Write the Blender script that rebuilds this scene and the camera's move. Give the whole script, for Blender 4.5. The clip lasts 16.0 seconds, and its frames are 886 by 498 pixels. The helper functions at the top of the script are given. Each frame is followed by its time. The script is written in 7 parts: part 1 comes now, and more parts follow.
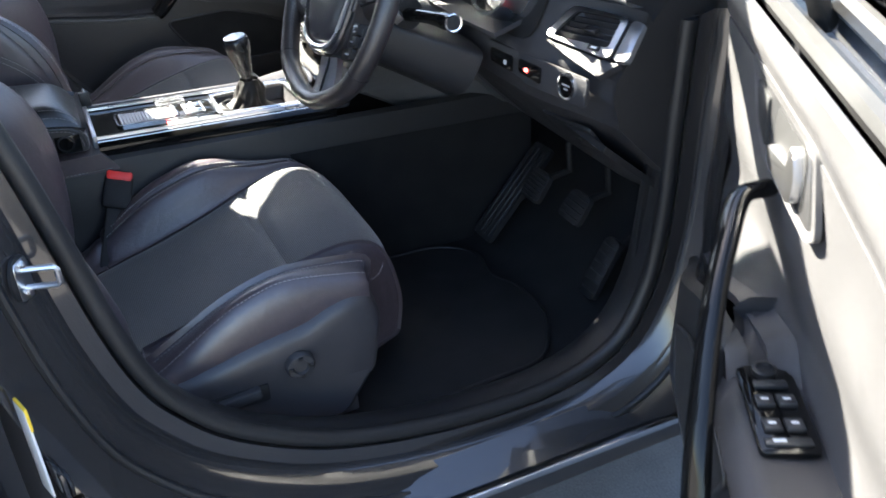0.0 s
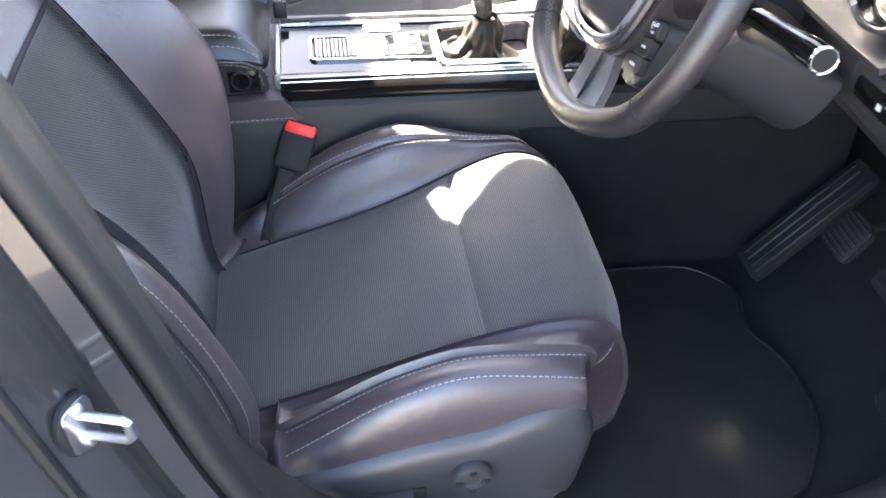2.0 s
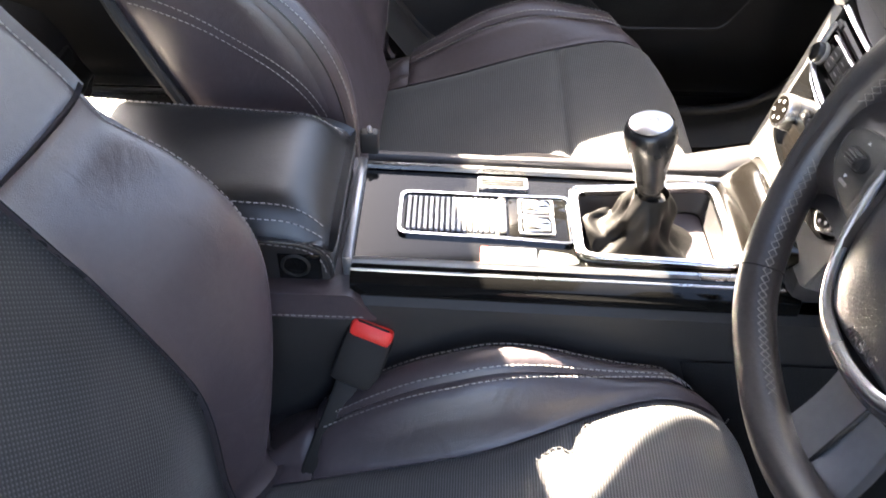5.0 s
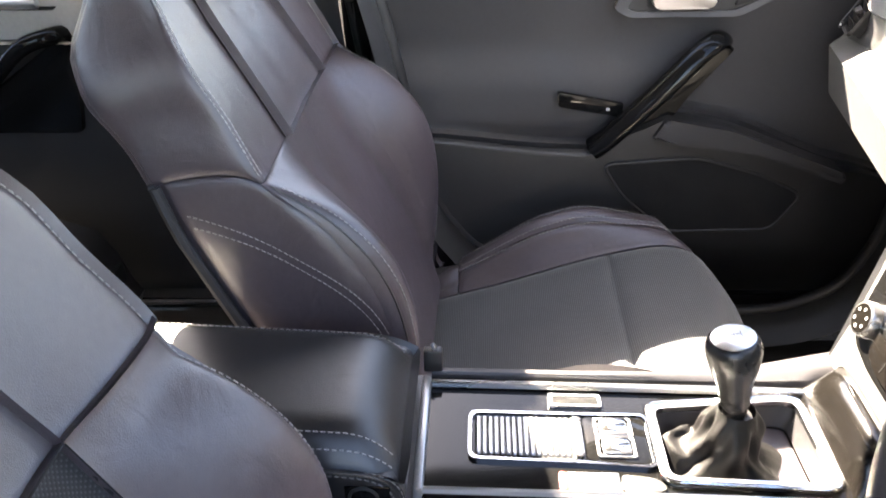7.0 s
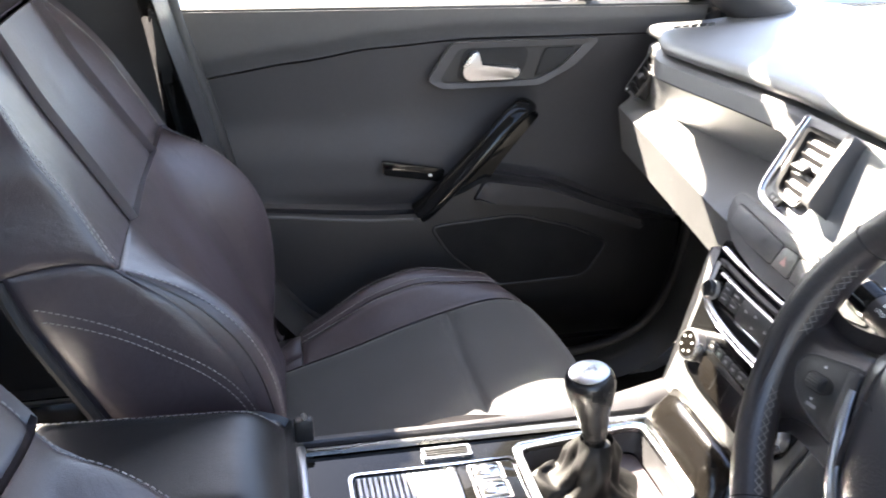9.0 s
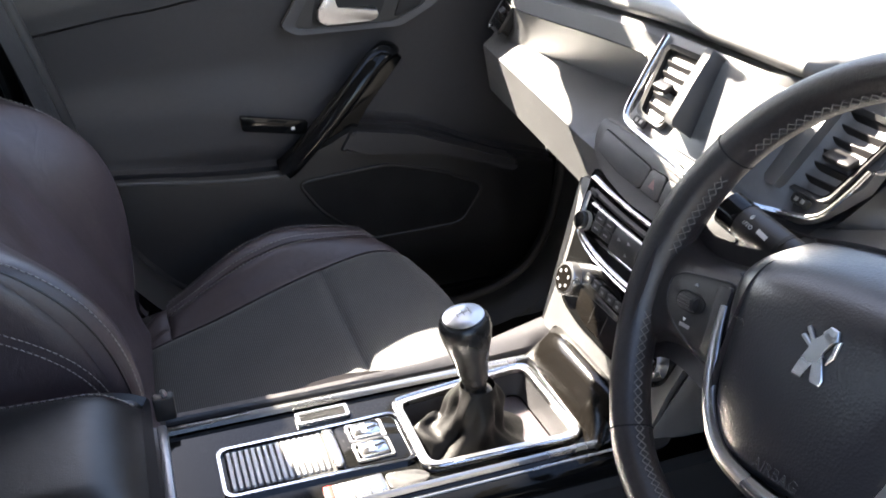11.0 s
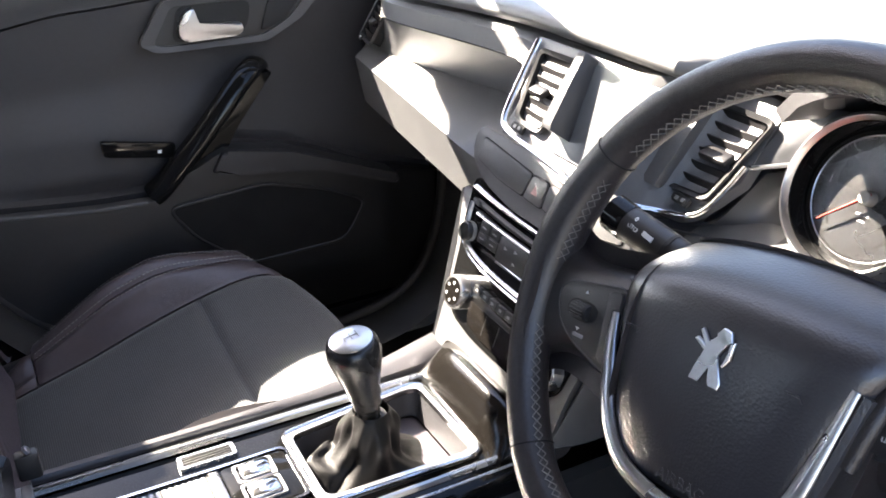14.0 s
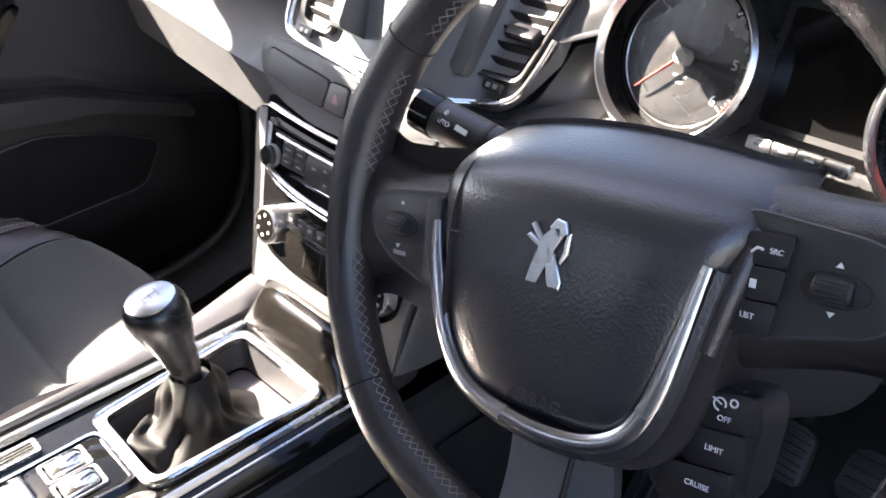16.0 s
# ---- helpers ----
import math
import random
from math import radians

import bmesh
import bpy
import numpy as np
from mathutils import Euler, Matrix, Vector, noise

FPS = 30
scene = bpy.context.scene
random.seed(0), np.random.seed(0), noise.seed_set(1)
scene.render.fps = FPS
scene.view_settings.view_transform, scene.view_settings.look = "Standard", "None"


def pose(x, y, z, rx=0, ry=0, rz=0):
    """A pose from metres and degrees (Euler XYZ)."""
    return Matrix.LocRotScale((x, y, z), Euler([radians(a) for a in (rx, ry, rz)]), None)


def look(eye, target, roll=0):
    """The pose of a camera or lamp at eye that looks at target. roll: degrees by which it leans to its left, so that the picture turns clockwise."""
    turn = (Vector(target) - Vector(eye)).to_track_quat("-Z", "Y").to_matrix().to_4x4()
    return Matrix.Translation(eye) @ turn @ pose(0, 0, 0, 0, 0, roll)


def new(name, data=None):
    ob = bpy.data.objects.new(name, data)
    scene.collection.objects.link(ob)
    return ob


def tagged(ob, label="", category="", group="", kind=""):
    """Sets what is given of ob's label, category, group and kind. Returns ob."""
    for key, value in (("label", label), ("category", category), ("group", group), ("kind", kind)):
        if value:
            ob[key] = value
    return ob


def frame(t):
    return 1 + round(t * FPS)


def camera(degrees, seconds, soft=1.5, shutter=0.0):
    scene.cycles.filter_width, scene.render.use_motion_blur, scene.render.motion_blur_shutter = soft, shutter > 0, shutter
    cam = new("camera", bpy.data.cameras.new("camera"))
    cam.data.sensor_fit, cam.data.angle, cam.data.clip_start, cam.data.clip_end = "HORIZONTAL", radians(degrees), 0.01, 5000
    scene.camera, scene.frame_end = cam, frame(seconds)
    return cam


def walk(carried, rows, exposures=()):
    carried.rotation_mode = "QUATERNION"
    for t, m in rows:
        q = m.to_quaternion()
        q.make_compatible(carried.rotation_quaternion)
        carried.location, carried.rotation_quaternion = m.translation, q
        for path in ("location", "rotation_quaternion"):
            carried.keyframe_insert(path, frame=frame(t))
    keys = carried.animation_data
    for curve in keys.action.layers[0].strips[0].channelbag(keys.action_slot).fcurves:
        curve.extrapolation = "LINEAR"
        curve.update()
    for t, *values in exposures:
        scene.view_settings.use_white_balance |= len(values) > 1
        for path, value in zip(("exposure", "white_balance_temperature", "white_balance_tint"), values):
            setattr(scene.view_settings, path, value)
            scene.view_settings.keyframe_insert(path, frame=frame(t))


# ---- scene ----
cam = camera(54.3, 16.0, 1.6, 0.35)
PATH = [
    (0, (-0.352, -1.725, 1.318), (0.37, -0.169, 0.29), -1.6),
    (0.5, (-0.326, -1.579, 1.333), (0.325, -0.02, 0.264), -0.6),
    (1, (-0.327, -1.448, 1.357), (0.229, 0.091, 0.208), 1.1),
    (1.5, (-0.305, -1.342, 1.358), (0.102, 0.172, 0.116), 1.7),
    (2, (-0.231, -1.213, 1.328), (-0.005, 0.264, -0.001), 0.8),
    (2.5, (-0.176, -1.121, 1.317), (-0.055, 0.317, -0.068), 0.9),
    (3, (-0.179, -1.009, 1.296), (-0.08, 0.399, -0.121), 1.2),
    (3.2, (-0.179, -0.954, 1.293), (-0.087, 0.446, -0.132), 1.1),
    (5.3, (-0.204, -0.725, 1.295), (-0.246, 0.783, -0.018), 0.8),
    (5.5, (-0.212, -0.72, 1.292), (-0.255, 0.821, 0.019), 0.3),
    (6, (-0.221, -0.707, 1.298), (-0.268, 0.906, 0.117), -0.3),
    (6.5, (-0.233, -0.699, 1.298), (-0.294, 0.973, 0.202), -0.8),
    (7, (-0.244, -0.691, 1.299), (-0.334, 1.038, 0.298), -1.4),
    (7.5, (-0.254, -0.687, 1.305), (-0.348, 1.095, 0.403), -1.5),
    (8, (-0.258, -0.692, 1.305), (-0.286, 1.122, 0.464), -1.7),
    (8.5, (-0.283, -0.691, 1.296), (-0.139, 1.113, 0.445), -1.0),
    (9, (-0.316, -0.722, 1.312), (0.064, 1.043, 0.451), 0.6),
    (9.5, (-0.321, -0.743, 1.323), (0.182, 0.999, 0.478), 0.3),
    (10, (-0.31, -0.754, 1.324), (0.271, 0.967, 0.487), 0.1),
    (10.2, (-0.303, -0.747, 1.317), (0.303, 0.963, 0.476), 0.1),
    (12.3, (-0.232, -0.61, 1.226), (0.346, 0.958, 0.128), -0.7),
    (12.5, (-0.229, -0.616, 1.24), (0.393, 0.976, 0.203), -0.3),
    (13, (-0.24, -0.636, 1.257), (0.476, 0.987, 0.332), -0.2),
    (13.5, (-0.257, -0.644, 1.26), (0.515, 0.962, 0.353), -0.7),
    (14, (-0.256, -0.656, 1.26), (0.593, 0.904, 0.34), -0.3),
    (14.5, (-0.254, -0.657, 1.245), (0.635, 0.86, 0.293), -0.5),
    (15, (-0.245, -0.67, 1.235), (0.683, 0.794, 0.237), -1.4),
    (15.5, (-0.225, -0.648, 1.233), (0.789, 0.729, 0.195), -2.2),
    (16, (-0.199, -0.607, 1.216), (0.897, 0.664, 0.128), -3.2),
]
walk(cam, [(t, look(eye, target, roll)) for t, eye, target, roll in PATH],
     exposures=((0.0, 4.25, 6350, 12), (0.5, 4.75, 6700, 15), (1.0, 5.6, 7000, 17), (1.5, 5.6, 7200, 18), (2.5, 5.84, 7200, 18), (3.0, 5.45, 7500, 19), (5.5, 4.93, 7300, 19), (8.0, 4.92, 7100, 18), (9.0, 4.62, 6800, 17), (10.0, 3.76, 6700, 17), (12.5, 4.35, 6700, 17), (14.0, 4.13, 6750, 19), (16.0, 4.2, 6750, 21)))

# ---------------------------------------------------------------- world, sun, exposure
SUN_DIR = Vector((-0.324, 0.694, 0.643)).normalized()      # towards the sun
world = bpy.data.worlds.new("world")
scene.world = world
world.use_nodes = True
wn = world.node_tree
wn.nodes.clear()
sky = wn.nodes.new("ShaderNodeTexSky")
sky.sky_type = "NISHITA"
sky.sun_disc = False
sky.sun_elevation = math.asin(SUN_DIR.z)
sky.sun_rotation = math.atan2(SUN_DIR.x, SUN_DIR.y)
wbg = wn.nodes.new("ShaderNodeBackground")
wbg.inputs["Strength"].default_value = 0.05
wout = wn.nodes.new("ShaderNodeOutputWorld")
wn.links.new(sky.outputs["Color"], wbg.inputs["Color"])
wn.links.new(wbg.outputs["Background"], wout.inputs["Surface"])
sun = new("sun", bpy.data.lights.new("sun", "SUN"))
sun.data.energy = 5.0
sun.data.angle = radians(0.5)
sun.data.color = (1.0, 0.95, 0.79)
sun.matrix_world = look(SUN_DIR * 20, (0, 0, 0))


# ---------------------------------------------------------------- materials
def mat(name, color, rough=0.5, metal=0.0, bump=0.0, bscale=400.0, var=0.15, vscale=6.0, coat=0.0, spec=0.5, creases=0.0):
    """Principled surface with a slow tone variation, finer speckle and a fine relief."""
    m = bpy.data.materials.new(name)
    m.use_nodes = True
    nt = m.node_tree
    b = nt.nodes["Principled BSDF"]
    b.inputs["Roughness"].default_value = rough
    b.inputs["Metallic"].default_value = metal
    b.inputs["Coat Weight"].default_value = coat
    b.inputs["Coat Roughness"].default_value = 0.04
    b.inputs["Specular IOR Level"].default_value = spec
    tc = nt.nodes.new("ShaderNodeTexCoord")
    n1 = nt.nodes.new("ShaderNodeTexNoise")
    n1.inputs["Scale"].default_value = vscale
    n1.inputs["Detail"].default_value = 5
    nt.links.new(tc.outputs["Object"], n1.inputs["Vector"])
    n2 = nt.nodes.new("ShaderNodeTexNoise")
    n2.inputs["Scale"].default_value = vscale * 22
    n2.inputs["Detail"].default_value = 3
    nt.links.new(tc.outputs["Object"], n2.inputs["Vector"])
    add = nt.nodes.new("ShaderNodeMath")
    add.operation = "ADD"
    nt.links.new(n1.outputs["Fac"], add.inputs[0])
    nt.links.new(n2.outputs["Fac"], add.inputs[1])
    mr = nt.nodes.new("ShaderNodeMapRange")
    mr.inputs["From Min"].default_value = 0.6
    mr.inputs["From Max"].default_value = 1.4
    mr.inputs["To Min"].default_value = 1 - var
    mr.inputs["To Max"].default_value = 1 + var
    nt.links.new(add.outputs[0], mr.inputs["Value"])
    mul = nt.nodes.new("ShaderNodeVectorMath")
    mul.operation = "SCALE"
    mul.inputs[0].default_value = color
    nt.links.new(mr.outputs["Result"], mul.inputs["Scale"])
    nt.links.new(mul.outputs["Vector"], b.inputs["Base Color"])
    rr = nt.nodes.new("ShaderNodeMapRange")
    rr.inputs["From Min"].default_value = 0.3
    rr.inputs["From Max"].default_value = 0.7
    rr.inputs["To Min"].default_value = rough * 0.88
    rr.inputs["To Max"].default_value = min(1.0, rough * 1.14)
    nt.links.new(n1.outputs["Fac"], rr.inputs["Value"])
    nt.links.new(rr.outputs["Result"], b.inputs["Roughness"])
    if bump:
        v = nt.nodes.new("ShaderNodeTexVoronoi")
        v.inputs["Scale"].default_value = bscale
        nt.links.new(tc.outputs["Object"], v.inputs["Vector"])
        bp = nt.nodes.new("ShaderNodeBump")
        bp.inputs["Strength"].default_value = bump
        bp.inputs["Distance"].default_value = 0.0006
        nt.links.new(v.outputs["Distance"], bp.inputs["Height"])
        nt.links.new(bp.outputs["Normal"], b.inputs["Normal"])
        if creases:
            w = nt.nodes.new("ShaderNodeTexNoise")
            w.inputs["Scale"].default_value = 22.0
            w.inputs["Detail"].default_value = 4
            w.inputs["Distortion"].default_value = 1.6
            nt.links.new(tc.outputs["Object"], w.inputs["Vector"])
            bw = nt.nodes.new("ShaderNodeBump")
            bw.inputs["Strength"].default_value = creases
            bw.inputs["Distance"].default_value = 0.004
            nt.links.new(w.outputs["Fac"], bw.inputs["Height"])
            nt.links.new(bp.outputs["Normal"], bw.inputs["Normal"])
            nt.links.new(bw.outputs["Normal"], b.inputs["Normal"])
    return m


def ribbed(name, color, light, pitch, axis, dots=False):
    """Woven seat cloth: fine ribs, or a grid of small punched dots, in colour and relief."""
    m = mat(name, color, 0.85, var=0.12, vscale=9)
    nt = m.node_tree
    b = nt.nodes["Principled BSDF"]
    b.inputs["Sheen Weight"].default_value = 0.25
    b.inputs["Sheen Roughness"].default_value = 0.4
    tc = nt.nodes.new("ShaderNodeTexCoord")
    sep = nt.nodes.new("ShaderNodeSeparateXYZ")
    nt.links.new(tc.outputs["UV"], sep.inputs["Vector"])

    def wave(out, p):
        a = nt.nodes.new("ShaderNodeMath")
        a.operation = "MULTIPLY"
        a.inputs[1].default_value = 2 * math.pi / p
        nt.links.new(out, a.inputs[0])
        s = nt.nodes.new("ShaderNodeMath")
        s.operation = "SINE"
        nt.links.new(a.outputs[0], s.inputs[0])
        return s.outputs[0]
    if dots:
        w1, w2 = wave(sep.outputs["X"], pitch), wave(sep.outputs["Y"], pitch)
        mm = nt.nodes.new("ShaderNodeMath")
        mm.operation = "MULTIPLY"
        nt.links.new(w1, mm.inputs[0])
        nt.links.new(w2, mm.inputs[1])
        h = mm.outputs[0]
    else:
        h = wave(sep.outputs[axis], pitch)
    r = nt.nodes.new("ShaderNodeMapRange")
    r.inputs["From Min"].default_value = -0.2 if not dots else 0.2
    r.inputs["From Max"].default_value = 0.9
    nt.links.new(h, r.inputs["Value"])
    mix = nt.nodes.new("ShaderNodeMix")
    mix.data_type = "RGBA"
    nt.links.new(r.outputs["Result"], mix.inputs["Factor"])
    old = b.inputs["Base Color"].links[0].from_socket
    nt.links.new(old, mix.inputs[6])
    mix.inputs[7].default_value = (*light, 1)
    nt.links.new(mix.outputs[2], b.inputs["Base Color"])
    bp = nt.nodes.new("ShaderNodeBump")
    bp.inputs["Strength"].default_value = 0.3
    bp.inputs["Distance"].default_value = 0.0006
    nt.links.new(h, bp.inputs["Height"])
    nt.links.new(bp.outputs["Normal"], b.inputs["Normal"])
    return m


def glass_mat(name, tint, rough=0.0):
    m = bpy.data.materials.new(name)
    m.use_nodes = True
    b = m.node_tree.nodes["Principled BSDF"]
    b.inputs["Base Color"].default_value = (*tint, 1)
    b.inputs["Transmission Weight"].default_value = 1.0
    b.inputs["Roughness"].default_value = rough
    b.inputs["IOR"].default_value = 1.02
    return m


def glow(name, color, strength):
    m = bpy.data.materials.new(name)
    m.use_nodes = True
    b = m.node_tree.nodes["Principled BSDF"]
    b.inputs["Base Color"].default_value = (*color, 1)
    b.inputs["Emission Color"].default_value = (*color, 1)
    b.inputs["Emission Strength"].default_value = strength
    return m


LEATHER = mat("black_leather", (0.056, 0.0435, 0.0490), 0.33, bump=0.35, bscale=900, var=0.16, spec=0.95, creases=0.30)
BOOT = mat("boot_leather", (0.0050, 0.0046, 0.0047), 0.50, bump=0.35, bscale=900, var=0.14, spec=0.22)
LEATHER_W = mat("wheel_leather", (0.024, 0.0200, 0.0200), 0.33, bump=0.3, bscale=1100, var=0.38, vscale=14, spec=0.65, creases=0.16)
ARM = mat("armrest_leather", (0.0145, 0.0142, 0.0155), 0.32, bump=0.3, bscale=1000, var=0.2, spec=0.8, creases=0.12)
KNOB = mat("knob_leather", (0.012, 0.012, 0.012), 0.26, bump=0.15, bscale=1200, var=0.2)
THREAD_DK = mat("dark_thread", (0.15, 0.14, 0.13), 0.8, var=0.2)
CLOTH = ribbed("ribbed_cloth", (0.040, 0.041, 0.044), (0.086, 0.088, 0.094), 0.0030, "X")
DOTCLOTH = ribbed("dotted_cloth", (0.013, 0.0135, 0.0155), (0.046, 0.0475, 0.0515), 0.0052, "X", dots=True)
THREAD = mat("grey_thread", (0.30, 0.29, 0.285), 0.8, var=0.2)
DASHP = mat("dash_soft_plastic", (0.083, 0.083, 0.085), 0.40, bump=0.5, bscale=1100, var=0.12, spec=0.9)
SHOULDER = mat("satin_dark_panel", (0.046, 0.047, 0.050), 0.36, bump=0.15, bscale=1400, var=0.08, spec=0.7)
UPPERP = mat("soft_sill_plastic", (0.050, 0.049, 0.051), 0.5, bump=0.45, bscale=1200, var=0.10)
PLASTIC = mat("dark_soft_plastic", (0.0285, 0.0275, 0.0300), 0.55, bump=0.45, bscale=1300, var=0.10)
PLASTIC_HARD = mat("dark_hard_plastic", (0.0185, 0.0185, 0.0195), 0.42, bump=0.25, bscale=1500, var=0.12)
TRIM = mat("satin_seat_trim", (0.038, 0.0365, 0.040), 0.36, bump=0.2, bscale=1500, var=0.10)
BLACK = mat("matt_black", (0.004, 0.004, 0.0045), 0.7, var=0.2)
KEYTOP = mat("black_keys", (0.013, 0.012, 0.013), 0.42, bump=0.12, bscale=1500, var=0.15)
RUBBER = mat("black_rubber", (0.011, 0.011, 0.012), 0.5, bump=0.2, bscale=700, var=0.2)
PIANO = mat("gloss_black", (0.005, 0.005, 0.005), 0.07, var=0.2, coat=0.0, spec=0.25)
COVER = mat("gloss_brown_black", (0.0055, 0.0048, 0.0042), 0.16, var=0.15, spec=0.5)
DULL = mat("dull_silver", (0.30, 0.29, 0.275), 0.45, 0.4, var=0.15, vscale=40)
CHROME = mat("chrome", (0.86, 0.86, 0.87), 0.12, 1.0, var=0.03)
SATIN = mat("satin_metal", (0.62, 0.62, 0.63), 0.28, 1.0, var=0.06)
ALU = mat("brushed_grey", (0.36, 0.36, 0.37), 0.33, 0.8, var=0.08)
STEEL = mat("zinc_steel", (0.60, 0.60, 0.62), 0.32, 1.0, var=0.2, vscale=30)
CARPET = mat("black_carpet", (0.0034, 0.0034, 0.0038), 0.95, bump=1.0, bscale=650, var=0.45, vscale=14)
PAINT = mat("dark_grey_car_paint", (0.032, 0.030, 0.030), 0.24, 0.25, var=0.06, coat=1.0)
WHITE = mat("white_car_paint", (0.80, 0.80, 0.80), 0.3, var=0.03, coat=0.8)
SILVER = mat("silver_car_paint", (0.52, 0.54, 0.57), 0.3, 0.6, var=0.05, coat=0.8)
TARMAC = mat("tarmac", (0.105, 0.098, 0.096), 0.9, bump=1.0, bscale=90, var=0.4, vscale=10)
LINER = mat("dark_headliner", (0.10, 0.098, 0.095), 0.9, bump=0.4, bscale=900, var=0.06)
LINING = mat("grey_door_lining", (0.44, 0.42, 0.39), 0.7, bump=0.4, bscale=1300, var=0.08)
RED = mat("red_plastic", (0.72, 0.030, 0.022), 0.4, var=0.08)
WHITEP = mat("white_print", (0.62, 0.62, 0.62), 0.6, var=0.05)
GREYP = mat("grey_print", (0.24, 0.24, 0.25), 0.6, var=0.1)
YELLOW = mat("yellow_print", (0.75, 0.50, 0.03), 0.5, var=0.08)
SCREEN = mat("screen_glass", (0.10, 0.105, 0.11), 0.22, var=0.08)
GAUGE = mat("gauge_face", (0.024, 0.021, 0.017), 0.6, var=0.1, spec=0.08)
LAMP = glass_mat("lamp_glass", (0.9, 0.92, 0.95), 0.05)
GLASS = glass_mat("window_glass", (0.62, 0.66, 0.65))
REDLIT = glow("red_warning_light", (0.9, 0.06, 0.05), 1.5)


# ---------------------------------------------------------------- mesh helpers
def link_mesh(name, bm, material, parent=None, label="", smooth=38):
    me = bpy.data.meshes.new(name)
    bmesh.ops.recalc_face_normals(bm, faces=bm.faces[:])
    bm.to_mesh(me)
    bm.free()
    me.materials.append(material)
    if smooth:
        me.polygons.foreach_set("use_smooth", [True] * len(me.polygons))
        me.set_sharp_from_angle(angle=radians(smooth))
    ob = new(name, me)
    if parent is not None:
        ob.parent = parent
    if label:
        ob["label"] = label
    return ob


def part(name, bm, material, parent, label="", smooth=38):
    return link_mesh(name, bm, material, parent, label, smooth)


def thing(name, label, category, group="", kind="", at=(0, 0, 0)):
    e = new(name)
    e.location = at
    e.empty_display_size = 0.05
    e["label"], e["category"] = label, category
    if group:
        e["group"] = group
    if kind:
        e["kind"] = kind
    return e


I4 = Matrix.Identity(4)


def rbox(size, at=(0, 0, 0), bev=0.004, rot=(0, 0, 0), m=I4, seg=2, bm=None, taper=None):
    """A box with rounded edges. taper scales its top face in x and y."""
    own = bm or bmesh.new()
    b2 = bmesh.new()
    bmesh.ops.create_cube(b2, size=1.0)
    for v in b2.verts:
        if taper and v.co.z > 0:
            v.co.x *= taper[0]
            v.co.y *= taper[1]
        v.co = Vector((v.co.x * size[0], v.co.y * size[1], v.co.z * size[2]))
    if bev:
        bmesh.ops.bevel(b2, geom=b2.edges[:], offset=min(bev, 0.49 * min(size)), segments=seg, profile=0.5, affect="EDGES")
    b2.transform(m @ pose(*at, *rot))
    merge(own, b2)
    return own


def merge(own, other):
    table = {}
    for v in other.verts:
        table[v] = own.verts.new(v.co)
    for f in other.faces:
        try:
            own.faces.new([table[v] for v in f.verts])
        except ValueError:
            pass
    other.free()


def rpoly(pts, r, n=4):
    """The corners of a polygon, rounded by about r."""
    out = []
    for i, p in enumerate(pts):
        p, a, b = Vector(p), Vector(pts[i - 1]), Vector(pts[(i + 1) % len(pts)])
        la, lb = (a - p).length, (b - p).length
        ra, rb = min(r, la * 0.45), min(r, lb * 0.45)
        s, e = p + (a - p) / la * ra, p + (b - p) / lb * rb
        for k in range(n + 1):
            t = k / n
            out.append(s * (1 - t) ** 2 + p * 2 * t * (1 - t) + e * t * t)
    return out


def prism(poly, h, m=I4, bev=0.0, bm=None, seg=2):
    """A flat shape (x, y) with thickness h along z, its top edge rounded by bev."""
    own = bm or bmesh.new()
    b2 = bmesh.new()
    lo = [b2.verts.new((p[0], p[1], 0)) for p in poly]
    hi = [b2.verts.new((p[0], p[1], h)) for p in poly]
    n = len(poly)
    for i in range(n):
        b2.faces.new((lo[i], lo[(i + 1) % n], hi[(i + 1) % n], hi[i]))
    b2.faces.new(lo[::-1])
    top = b2.faces.new(hi)
    if bev:
        bmesh.ops.bevel(b2, geom=list(top.edges), offset=bev, segments=seg, profile=0.5, affect="EDGES")
    b2.transform(m)
    merge(own, b2)
    return own


def ring(outer, inner, h, m=I4, bm=None, lift=0.0):
    """A flat frame between two outlines with the same count of points; lift raises its inner edge."""
    own = bm or bmesh.new()
    b2 = bmesh.new()
    n = len(outer)
    rows = [[b2.verts.new((p[0], p[1], z)) for p in poly] for poly, z in
            ((outer, 0), (outer, h), (inner, h + lift), (inner, 0))]
    for a in range(4):
        ra, rb = rows[a], rows[(a + 1) % 4]
        for i in range(n):
            b2.faces.new((ra[i], ra[(i + 1) % n], rb[(i + 1) % n], rb[i]))
    b2.transform(m)
    merge(own, b2)
    return own


def cr(pts, t):
    """A smooth curve through points at even steps, t from 0 to 1."""
    n = len(pts) - 1
    f = min(max(t, 0.0), 1.0) * n
    i = min(int(f), n - 1)
    u = f - i
    p1, p2 = np.array(pts[i], float), np.array(pts[i + 1], float)
    p0 = np.array(pts[i - 1], float) if i > 0 else 2 * p1 - p2
    p3 = np.array(pts[i + 2], float) if i + 2 <= n else 2 * p2 - p1
    return 0.5 * (2 * p1 + (p2 - p0) * u + (2 * p0 - 5 * p1 + 4 * p2 - p3) * u * u + (3 * p1 - p0 - 3 * p2 + p3) * u ** 3)


def curve_pts(pts, n):
    return [Vector(cr(pts, k / n)) for k in range(n + 1)]


